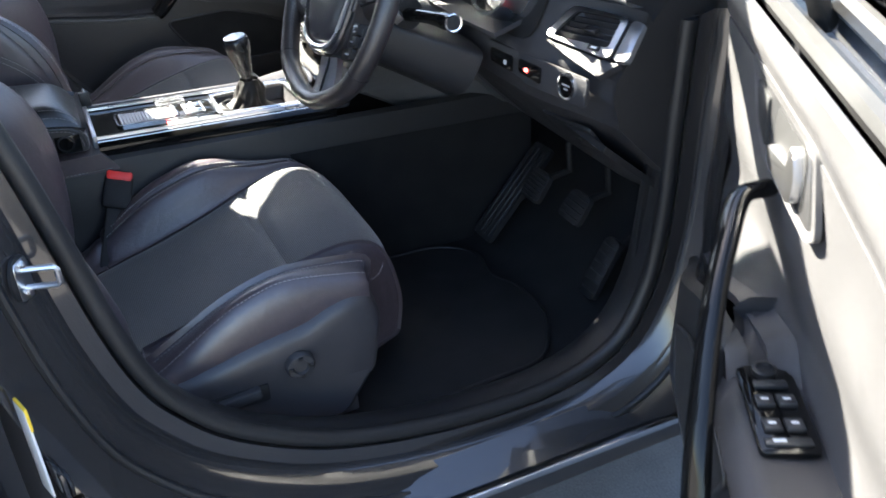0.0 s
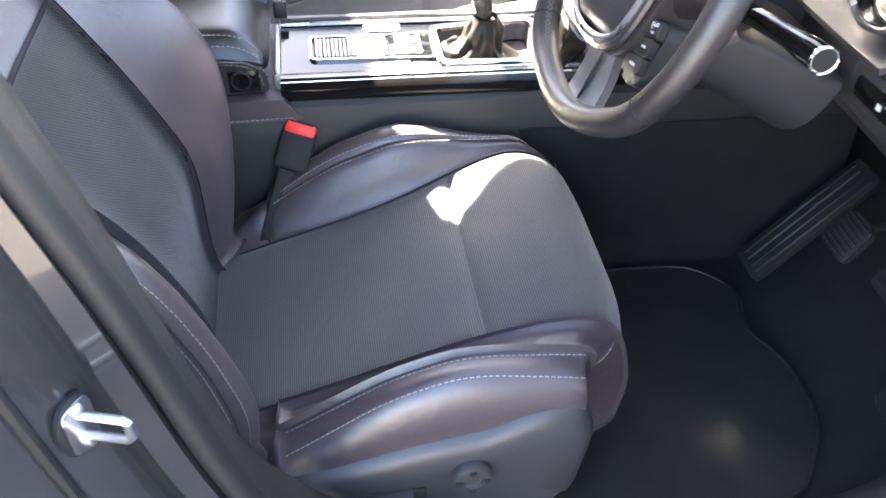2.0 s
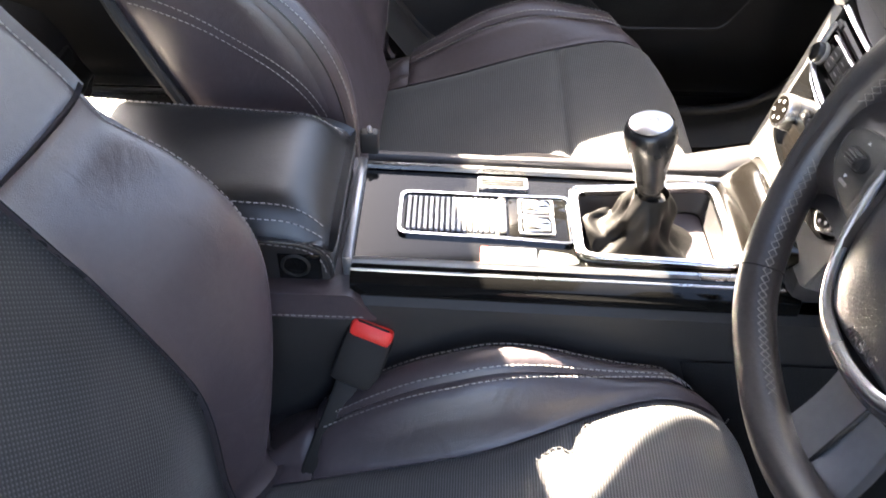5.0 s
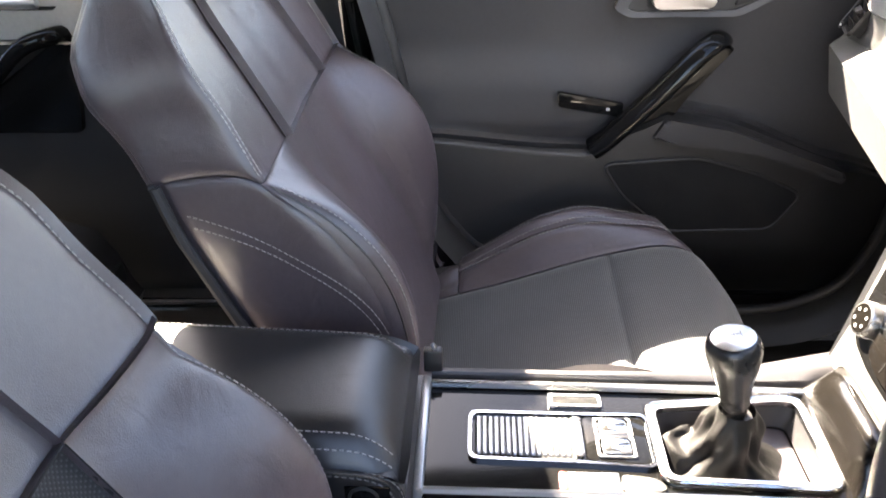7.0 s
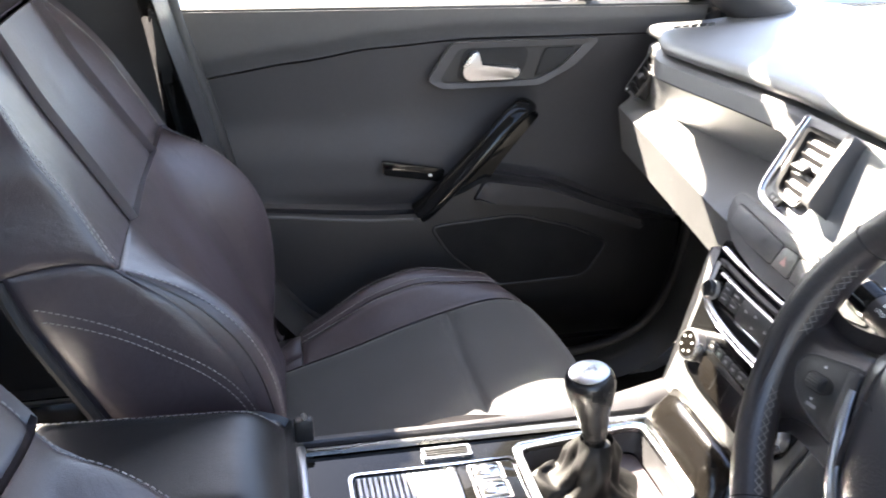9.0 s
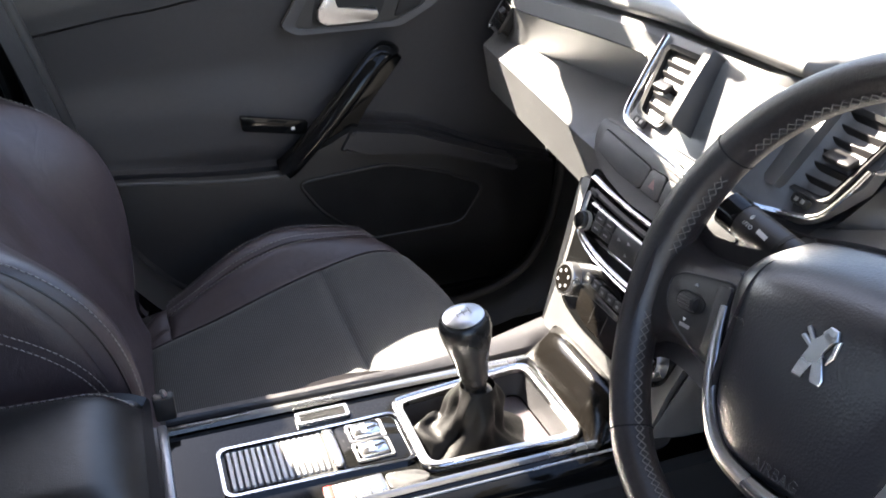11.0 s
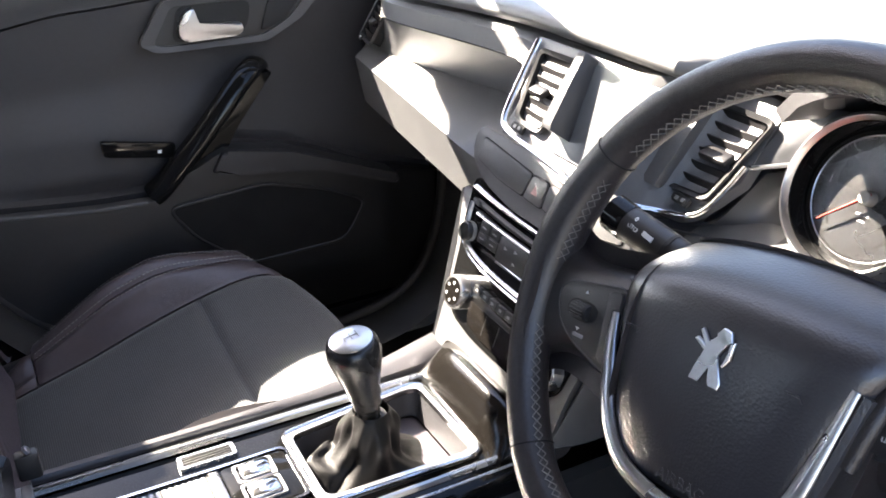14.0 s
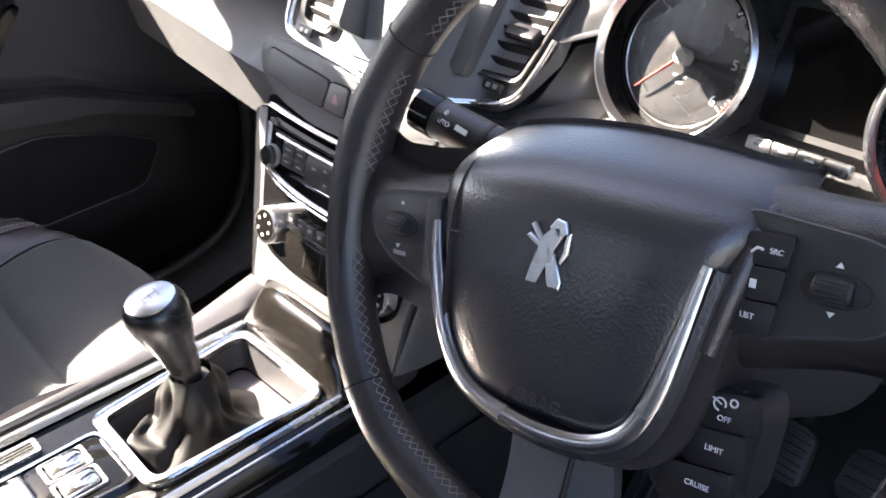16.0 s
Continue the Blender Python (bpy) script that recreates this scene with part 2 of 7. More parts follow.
def tube(pts, r, closed=False, segs=10, bm=None, flat=1.0, m=I4, cap=True, up=None):
    """A round or oval bar along points; r is a number or a function of 0..1."""
    own = bm or bmesh.new()
    b2 = bmesh.new()
    pts = [Vector(p) for p in pts]
    n = len(pts)
    rings = []
    ref = Vector(up) if up is not None else None
    for i, p in enumerate(pts):
        a = pts[(i - 1) % n] if (closed or i > 0) else p
        b = pts[(i + 1) % n] if (closed or i < n - 1) else p
        d = (b - a).normalized()
        if ref is None:
            ref = d.orthogonal().normalized()
        s = (ref - d * ref.dot(d)).normalized()
        if up is None:
            ref = s
        q = d.cross(s)
        rad = r(i / (n - 1)) if callable(r) else r
        rings.append([b2.verts.new(p + (s * math.cos(a2) * flat + q * math.sin(a2)) * rad)
                      for a2 in (2 * math.pi * k / segs for k in range(segs))])
    for i in range(n if closed else n - 1):
        ra, rb = rings[i], rings[(i + 1) % n]
        for k in range(segs):
            b2.faces.new((ra[k], ra[(k + 1) % segs], rb[(k + 1) % segs], rb[k]))
    if cap and not closed:
        b2.faces.new(rings[0][::-1])
        b2.faces.new(rings[-1])
    b2.transform(m)
    merge(own, b2)
    return own


def lathe(profile, segs=28, m=I4, bm=None):
    """A turned shape about z from (radius, z) pairs."""
    own = bm or bmesh.new()
    b2 = bmesh.new()
    rows = [[b2.verts.new((max(r, 1e-5) * math.cos(a), max(r, 1e-5) * math.sin(a), z))
             for a in (2 * math.pi * k / segs for k in range(segs))] for r, z in profile]
    for ra, rb in zip(rows, rows[1:]):
        for k in range(segs):
            b2.faces.new((ra[k], ra[(k + 1) % segs], rb[(k + 1) % segs], rb[k]))
    b2.faces.new(rows[0][::-1])
    b2.faces.new(rows[-1])
    bmesh.ops.remove_doubles(b2, verts=b2.verts[:], dist=2e-5)
    b2.transform(m)
    merge(own, b2)
    return own


def surf(fn, us, vs, thick=0.0, m=I4, uv=False, puff=0.0, puff_w=0.012):
    """A sheet fn(u, v) over a grid; thick gives it a back; puff rolls its borders down like a seam."""
    bm = bmesh.new()
    us, vs = list(us), list(vs)
    P = [[Vector(fn(u, v)) for v in vs] for u in us]
    nu, nv = len(us), len(vs)
    N = [[None] * nv for _ in us]
    for i in range(nu):
        for j in range(nv):
            a = P[min(i + 1, nu - 1)][j] - P[max(i - 1, 0)][j]
            b = P[i][min(j + 1, nv - 1)] - P[i][max(j - 1, 0)]
            N[i][j] = a.cross(b).normalized()
    # lengths along the sheet, for cloth coordinates and seams
    su = [[0.0] * nv for _ in us]
    sv = [[0.0] * nv for _ in us]
    for i in range(nu):
        for j in range(nv):
            if i:
                su[i][j] = su[i - 1][j] + (P[i][j] - P[i - 1][j]).length
            if j:
                sv[i][j] = sv[i][j - 1] + (P[i][j] - P[i][j - 1]).length
    grid = []
    for i in range(nu):
        row = []
        for j in range(nv):
            p = P[i][j]
            if puff:
                e = min(su[i][j], su[-1][j] - su[i][j], sv[i][j], sv[i][-1] - sv[i][j])
                p = p - N[i][j] * puff * math.exp(-(e / puff_w) ** 2)
            row.append(bm.verts.new(m @ p))
        grid.append(row)
    lay = bm.loops.layers.uv.new("UVMap") if uv else None
    for i in range(nu - 1):
        for j in range(nv - 1):
            f = bm.faces.new((grid[i][j], grid[i + 1][j], grid[i + 1][j + 1], grid[i][j + 1]))
            if uv:
                for l, (a, b) in zip(f.loops, ((i, j), (i + 1, j), (i + 1, j + 1), (i, j + 1))):
                    l[lay].uv = (su[a][b], sv[a][b])
    if thick:
        border = [(i, 0) for i in range(nu)] + [(nu - 1, j) for j in range(1, nv)] + \
                 [(i, nv - 1) for i in range(nu - 2, -1, -1)] + [(0, j) for j in range(nv - 2, 0, -1)]
        low = [bm.verts.new(m @ (P[i][j] - N[i][j] * thick)) for i, j in border]
        k = len(border)
        for a in range(k):
            i, j = border[a]
            i2, j2 = border[(a + 1) % k]
            bm.faces.new((grid[i][j], grid[i2][j2], low[(a + 1) % k], low[a]))
    return bm


def lin(a, b, n):
    return [a + (b - a) * k / n for k in range(n + 1)]


def soft(a, b, n):
    """Steps that crowd at both ends, so that seams can roll."""
    return [a + (b - a) * (0.5 - 0.5 * math.cos(math.pi * k / n)) for k in range(n + 1)]


def stitches(pts, bm, length=0.0045, gap=0.0026, r=0.0007, lift=(0, 0, 0)):
    """A row of thread stitches along a line of points."""
    pts = [Vector(p) + Vector(lift) for p in pts]
    step, want, on = 0.0, 0.0, []
    for a, b in zip(pts, pts[1:]):
        d = (b - a).length
        while want < step + d:
            on.append(a.lerp(b, (want - step) / d))
            want += length if len(on) % 2 else gap
        step += d
    for a, b in zip(on[::2], on[1::2]):
        d = (b - a)
        if d.length < 1e-6:
            continue
        s = d.orthogonal().normalized() * r
        q = d.normalized().cross(s)
        vs = [bm.verts.new(a + o) for o in (s, q, -s, -q)] + [bm.verts.new(b + o) for o in (s, q, -s, -q)]
        for k in range(4):
            bm.faces.new((vs[k], vs[(k + 1) % 4], vs[4 + (k + 1) % 4], vs[4 + k]))


def words(text, size, m, material, parent, name="lettering", label=""):
    """Letters in the built-in font, made into a thin mesh; m puts its plane."""
    c = bpy.data.curves.new(name, "FONT")
    c.body, c.size, c.align_x, c.align_y, c.extrude = text, size, "CENTER", "CENTER", 0.0003
    o = bpy.data.objects.new(name, c)
    scene.collection.objects.link(o)
    dg = bpy.context.evaluated_depsgraph_get()
    me = bpy.data.meshes.new_from_object(o.evaluated_get(dg))
    bpy.data.objects.remove(o)
    me.transform(m)
    me.materials.clear()
    me.materials.append(material)
    ob = new(name, me)
    ob.parent = parent
    if label:
        ob["label"] = label
    return ob


def axes(o, x, y):
    """A pose whose x and y axes lie along the given ways."""
    x = Vector(x).normalized()
    z = x.cross(Vector(y)).normalized()
    y = z.cross(x)
    return Matrix(((x.x, y.x, z.x, o[0]), (x.y, y.y, z.y, o[1]), (x.z, y.z, z.z, o[2]), (0, 0, 0, 1)))


def bump_fn(x, a, b):
    t = min(max((x - a) / (b - a), 0), 1)
    return t * t * (3 - 2 * t)


# ---------------------------------------------------------------- ground and car shell
bm = bmesh.new()
bmesh.ops.create_grid(bm, x_segments=2, y_segments=2, size=400)
tagged(link_mesh("ground", bm, TARMAC, smooth=0), "grey brown rough tarmac of a car park", "ground", kind="structure")

body = thing("car_body", "dark grey metallic car body with open driver doorway", "car", kind="structure")


def sill_curve(side, y, z_off=0.0, x_off=0.0):
    """The lower outline of a front doorway: down the B-pillar, along the sill, up the A-pillar."""
    pts = [(-0.515, 1.30), (-0.458, 1.10), (-0.443, 1.03), (-0.410, 0.90), (-0.386, 0.787), (-0.366, 0.69), (-0.340, 0.60), (-0.305, 0.535), (-0.230, 0.455), (-0.09, 0.378),
           (0.10, 0.334), (0.30, 0.328), (0.43, 0.375), (0.492, 0.48), (0.512, 0.62), (0.512, 0.78), (0.515, 0.95)]
    cx, cz = 0.0, 0.75
    out = []
    for x, z in pts:
        d = Vector((x - cx, z - cz))
        d = d.normalized() * x_off
        out.append(Vector((x + d.x, side * y, z + d.y + z_off)))
    return [Vector(p) for p in curve_pts(out, 72)]


def sweep(a, b):
    """A band between two lines with the same count of points."""
    bm = bmesh.new()
    va, vb = [bm.verts.new(p) for p in a], [bm.verts.new(p) for p in b]
    for i in range(len(a) - 1):
        bm.faces.new((va[i], va[i + 1], vb[i + 1], vb[i]))
    return bm


def bands(lines):
    bm = bmesh.new()
    rows = [[bm.verts.new(p) for p in l] for l in lines]
    for ra, rb in zip(rows, rows[1:]):
        for i in range(len(ra) - 1):
            bm.faces.new((ra[i], ra[i + 1], rb[i + 1], rb[i]))
    return bm


for side in (-1, 1):
    # doorway edge, from the inner trim outwards: trim, seal, flange, step, outer skin
    part("doorway_trim", bands([sill_curve(side, 0.655, x_off=0.012, z_off=-0.010), sill_curve(side, 0.680, x_off=0.002),
                                sill_curve(side, 0.705, x_off=-0.004), sill_curve(side, 0.730, x_off=-0.004)]), PLASTIC_HARD, body,
         "dark grey plastic sill trim")
    part("door_seal", tube(sill_curve(side, 0.742, x_off=-0.004), 0.0135, segs=10), RUBBER, body, "black rubber door seal")
    part("doorway_step", bands([sill_curve(side, 0.738, x_off=0.010), sill_curve(side, 0.752, x_off=0.012), sill_curve(side, 0.757, x_off=0.034),
                                sill_curve(side, 0.792, x_off=0.046), sill_curve(side, 0.798, x_off=0.055)]), PAINT, body)
    part("doorway_edge", bands([sill_curve(side, 0.798, x_off=0.055), sill_curve(side, 0.806, x_off=0.062), sill_curve(side, 0.812, x_off=0.075),
                                sill_curve(side, 0.838, x_off=0.095), sill_curve(side, 0.846, x_off=0.12)]), PAINT, body)
    part("lower_seal", tube(sill_curve(side, 0.812, x_off=0.071), 0.006, segs=8), RUBBER, body)
    part("outer_sill", bands([[Vector((x, side * yy, zz)) for x in lin(-1.6, 0.9, 20)] for yy, zz in
                              ((0.78, 0.30), (0.842, 0.275), (0.85, 0.22), (0.80, 0.17), (0.6, 0.16))]), PAINT, body)
    part("sill_strip", rbox((1.9, 0.012, 0.016), (-0.2, side * 0.853, 0.268), 0.004), CHROME if side < 0 else PLASTIC_HARD, body)
    # A-pillar lower body behind the dash
    part("scuttle_side", rbox((0.42, 0.11, 0.72), (0.765, side * 0.80, 0.66), 0.01), PAINT, body)
    # pillars and roof rail
    part("a_pillar", tube(curve_pts([(0.66, side * 0.775, 0.99), (0.42, side * 0.715, 1.145), (0.16, side * 0.640, 1.305), (-0.12, side * 0.575, 1.415)], 18), lambda t: 0.048 + 0.022 * bump_fn(t, 0.7, 1.0), segs=12, flat=0.8), PLASTIC, body, "dark pillar trim")
    part("roof_rail", tube(curve_pts([(-0.10, side * 0.578, 1.412), (-0.40, side * 0.580, 1.445), (-0.9, side * 0.58, 1.45), (-1.45, side * 0.60, 1.37)], 14), 0.042, segs=12), LINER, body)

    part("cant_rail", tube(curve_pts([(-0.13, side * 0.606, 1.426), (-0.40, side * 0.612, 1.440), (-0.9, side * 0.612, 1.444), (-1.45, side * 0.62, 1.365)], 14), 0.036, segs=12), PAINT, body)

# floor, toe board, bulkhead, tunnel
bm = bands([[Vector((x, y, z)) for y in lin(-0.70, 0.70, 10)] for x, z in
            ((-1.75, 0.50), (-1.40, 0.30), (-0.55, 0.285), (0.45, 0.29), (0.62, 0.36), (0.80, 0.62), (0.90, 0.90))])
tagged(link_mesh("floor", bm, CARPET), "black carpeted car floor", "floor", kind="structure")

# roof with a large glass panel
roof = thing("roof", "dark cloth headliner under the car roof", "roof", kind="structure")


def roof_z(x, y):
    return 1.475 - 0.55 * max(0, x + 0.30) ** 2 - 0.045 * (y / 0.6) ** 2 - 0.02 * max(0, -x - 0.5) ** 2


def roof_pt(u, v, dz):
    """The roof sheet; its unseen front edge bows forward in the middle, unevenly to shape the sunlight."""
    x = u + (0.165 + 0.025 * bump_fn(v, -0.15, 0.12)) * (1 - (bump_fn(v, 0.12, 0.51) if v > 0 else bump_fn(-v, 0.42, 0.61))) * bump_fn(u, -0.60, -0.09)
    return x, v, roof_z(x, v) + dz


part("headliner", surf(lambda u, v: roof_pt(u, v, -0.010), lin(-1.75, -0.10, 22), lin(-0.60, 0.60, 20)), LINER, roof)
part("roof_skin", surf(lambda u, v: roof_pt(u, v, 0.012), lin(-1.78, -0.09, 22), lin(-0.61, 0.61, 20)), PAINT, roof)
# unseen sliver added to block part of the sunlight through the windscreen
part("roof_sun_block", prism(rpoly([(0.275, 0.604), (0.118, 0.492), (0.104, 0.335), (0.160, 0.420), (0.233, 0.535)], 0.012), 0.014, Matrix(((1, 0, 0, 0), (0, 1, 0, 0), (-0.50, -0.05, 1, 1.424), (0, 0, 0, 1)))), LINER, roof, "unseen dark sliver that blocks sun at the roof edge")

ws = thing("windscreen", "clear curved windscreen above the dashboard", "windscreen", kind="structure")
g = part("pane", surf(lambda u, v: (0.065 + 0.935 * u - (0.165 * (1 - u) + 0.07 * u) * v * v, v * (0.60 + 0.14 * u), 1.402 - 0.357 * (u ** 1.12) - 0.012 * v * v), lin(0, 1, 12), lin(-1, 1, 14)), GLASS, ws)
g.visible_shadow = False
part("black_border", surf(lambda u, v: (0.955 + 0.05 * u - 0.07 * v * v, v * 0.74, 1.062 - 0.022 * u - 0.03 * v * v), lin(0, 1, 3), lin(-1, 1, 14), thick=0.004), BLACK, ws)
wp = part("wiper_arm", tube(curve_pts([(1.02, 0.60, 1.03), (0.965, 0.1, 1.075), (0.93, -0.3, 1.08)], 10), 0.007), BLACK, ws)
# bonnet in front of the screen
part("bonnet", surf(lambda u, v: (0.98 + 1.0 * u, v * (0.80 - 0.08 * u), 1.02 - 0.14 * u * u - 0.02 * v * v), lin(0, 1, 10), lin(-1, 1, 12), thick=0.02), PAINT, body)
# rear end: parcel shelf wall, tail glass and rear quarter panels that close the cabin
part("rear_wall", rbox((0.04, 1.44, 0.75), (-1.78, 0, 0.62), 0.01), CARPET, body)
part("rear_quarter", rbox((0.5, 0.05, 0.42), (-1.62, 0.80, 1.22), 0.02, (-12, 0, 0)), LINER, body)
part("rear_quarter", rbox((0.5, 0.05, 0.42), (-1.62, -0.80, 1.22), 0.02, (12, 0, 0)), LINER, body)
tg = part("tail_glass", surf(lambda u, v: (-1.78 - 0.1 * u, v * 0.6, 1.40 - 0.42 * u), lin(0, 1, 2), lin(-1, 1, 4)), GLASS, body)
tg.visible_shadow = False

# B-pillar inner trims
for side in (-1, 1):
    part("b_pillar", surf(lambda u, v: (-0.478 - 0.26 * v - 0.08 * max(0, u - 0.85), side * (0.758 - 0.33 * max(0, u - 0.98) - 0.020 * math.sin(math.pi * v) - 0.01 * v), u),
                          lin(0.40, 1.41, 18), lin(0, 1, 8), thick=0.04), PLASTIC, body, "dark grey pillar trim")
    part("pillar_upper_trim", surf(lambda u, v: (-0.482 - 0.25 * v - 0.08 * max(0, u - 0.85), side * (0.748 - 0.33 * max(0, u - 0.98) - 0.024 * math.sin(math.pi * v) - 0.01 * v), u),
                                   lin(1.035, 1.40, 8), lin(0, 1, 8), thick=0.02), PLASTIC, body)
# driver B-pillar outer: dark painted face with the striker
for side in (-1, 1):
    part("b_pillar_outer", surf(lambda u, v: (-0.500 - 0.12 * v - 0.12 * max(0, u - 0.80), side * (0.818 + 0.035 * v - 0.14 * max(0, u - 0.95) ** 1.1), u), lin(0.30, 1.42, 16), lin(0, 1, 5), thick=0.02), PAINT, body)

striker = thing("door_striker", "zinc-plated door striker loop on the pillar", "striker")
SM = pose(-0.435, -0.792, 0.808) @ Matrix.Scale(0.82, 4)
part("base_plate", prism(rpoly([(-0.017, -0.030), (0.017, -0.030), (0.017, 0.030), (-0.017, 0.030)], 0.012), 0.004, SM @ pose(0, 0, 0, 90, 0, 60), 0.001), STEEL, striker)
part("backing_disc", lathe([(0.0, -0.004), (0.036, -0.004), (0.036, 0.001), (0.032, 0.003), (0.0, 0.003)], 28, SM @ pose(0, 0, 0, 90, 0, 60) @ Matrix.Diagonal((0.7, 1, 1, 1))), RUBBER, striker, "black rubber backing")
part("loop", tube([Vector(p) for p in ((0, 0, 0.014), (0.042, -0.012, 0.014), (0.046, -0.013, 0.010), (0.046, -0.013, -0.010), (0.042, -0.012, -0.014), (0, 0, -0.014))], 0.0045, m=SM, segs=8), STEEL, striker)
for dz in (-0.022, 0.022):
    part("screw", lathe([(0.006, 0), (0.006, 0.004), (0.003, 0.005)], 10, SM @ pose(0.004, -0.002, dz, 0, 60, -20)), STEEL, striker)
# tyre sticker and rubber plug on the rear door edge
st = link_mesh("tyre_sticker", rbox((0.003, 0.030, 0.13), (-0.470, -0.868, 0.632), 0.001, (0, 0, 20)), WHITEP)
tagged(st, "white paper sticker with a yellow head on the pillar edge", "sticker")
part("sticker_head", rbox((0.0034, 0.031, 0.032), (-0.469, -0.868, 0.684), 0.001, (0, 0, 20)), YELLOW, st, "yellow sticker head")

part("rubber_plug", lathe([(0.0, 0.0), (0.019, 0.0), (0.019, 0.003), (0.015, 0.005), (0.010, 0.003), (0.009, 0.006), (0.0, 0.007)], 22, axes((-0.452, -0.866, 0.570), (-0.34, 0.94, 0), (0, 0, 1))), RUBBER, body, "round black rubber plug")
part("plug_plate", rbox((0.006, 0.060, 0.085), (-0.459, -0.868, 0.566), 0.003, (0, 0, 20)), PAINT, body)

# rear door of the driver side (closed), behind the pillar
rd = thing("rear_door_right", "dark grey rear car door, closed", "door", kind="structure")
part("door_skin", surf(lambda u, v: (-0.52 - 1.0 * u - 0.14 * max(0, v - 0.8), -(0.875 + 0.035 * math.sin(math.pi * min(1, (v - 0.25) / 0.85)) - 0.25 * max(0, v - 1.0)), v), lin(0, 1, 12), lin(0.25, 1.02, 12), thick=0.03), PAINT, rd)
part("door_frame", tube(curve_pts([(-0.53, -0.86, 0.28), (-0.535, -0.872, 0.7), (-0.56, -0.862, 1.0), (-0.63, -0.75, 1.30), (-0.68, -0.65, 1.42)], 20), 0.020, segs=8), PAINT, rd)
g = part("window_pane", surf(lambda u, v: (-0.60 - 0.85 * u - 0.1 * v, -(0.855 - 0.20 * v), 1.02 + 0.38 * v), lin(0, 1, 3), lin(0, 1, 3)), GLASS, rd)
g.visible_shadow = False
part("pillar_trim_foot", tube(curve_pts([(-0.452, -0.722, 1.030), (-0.458, -0.722, 1.055), (-0.466, -0.715, 1.10), (-0.486, -0.69, 1.20), (-0.52, -0.65, 1.32)], 14), lambda t: 0.016 + 0.006 * min(1, t * 6), segs=12, flat=0.7), PLASTIC, body, "grey upper pillar trim")

# ---------------------------------------------------------------- front seats
CUSH = [(-0.335, 0.462), (-0.25, 0.488), (-0.17, 0.512), (-0.085, 0.542), (0.0, 0.568), (0.085, 0.585), (0.150, 0.572), (0.192, 0.525), (0.212, 0.450), (0.205, 0.37)]
SEAM = 4.0 / 9.0


def cushion_pt(s, q, side=1, roll=0.080):
    """A point of the cushion: s from back to front lip, q across (0 centre, 1 insert edge, 2 roll crest, 3 foot); side 1 by the door, -1 by the console."""
    x, z = cr(CUSH, s)
    if s < 0:
        x, z = x + 0.765 * s, z + 0.20 * s
    wide = 1 - 0.12 * bump_fn(s, 0.55, 0.95) if side > 0 else 1 - 0.05 * bump_fn(s, 0.75, 1.0)
    if side > 0:
        rise = 0.054 * bump_fn(x, -0.31, -0.10) * (1 - bump_fn(x, -0.07, 0.11))
        rows = [(0, 0, 0), (0.08, 0.0, 0), (0.159, 0.0, 0), (0.184, 0.36, 0.002), (0.208, 0.76, 0.004), (0.236, 1.0, 0.002), (0.255, 0.80, -0.010), (0.259, 0.30, -0.036), (0.246, 0, -0.080)]
    else:
        rise = roll * bump_fn(x, -0.37, -0.14) * (1 - bump_fn(x, -0.10, 0.100))
        rows = [(0, 0, 0), (0.08, 0.0, 0), (0.159, 0.0, 0), (0.180, 0.42, 0.002), (0.202, 0.84, 0.004), (0.231, 1.02, -0.002), (0.252, 0.78, -0.024), (0.252, 0.30, -0.056), (0.236, 0, -0.110)]
    x -= (0.135 * bump_fn(q, 0.2, 2.9) if side > 0 else 0.100 * bump_fn(q, 0.5, 3.2)) * bump_fn(s, 0.52, 0.85)
    lat = cr(rows, q / 4.0)
    y = lat[0]
    if side < 0:
        e = 0.159 + 0.046 * bump_fn(s, 0.30, 0.60)
        y = y * e / 0.159 if q <= 1 else e + (y - 0.159) * (0.254 - e) / 0.095
    y *= wide
    dz = lat[1] * rise + lat[2] * (1 - 0.5 * bump_fn(s, 0.70, 1.0))
    dz -= 0.009 * math.cos(min(1, y / 0.159) * math.pi / 2) * (1 - bump_fn(s, 0.5, 0.7))
    return x, y, z + dz


CREST = [-0.005, 0.042, 0.080, 0.105, 0.116, 0.111, 0.087, 0.038]     # lower roll, from the seat up to the notch
WING = [0.036, 0.036, 0.032, 0.024, 0.010]                            # upper wing
NOTCH = 0.47


LOW_ROLL = [0.048, 0.088, 0.104, 0.113, 0.117, 0.111, 0.087, 0.038]    # fuller roll on the door side of the driver seat


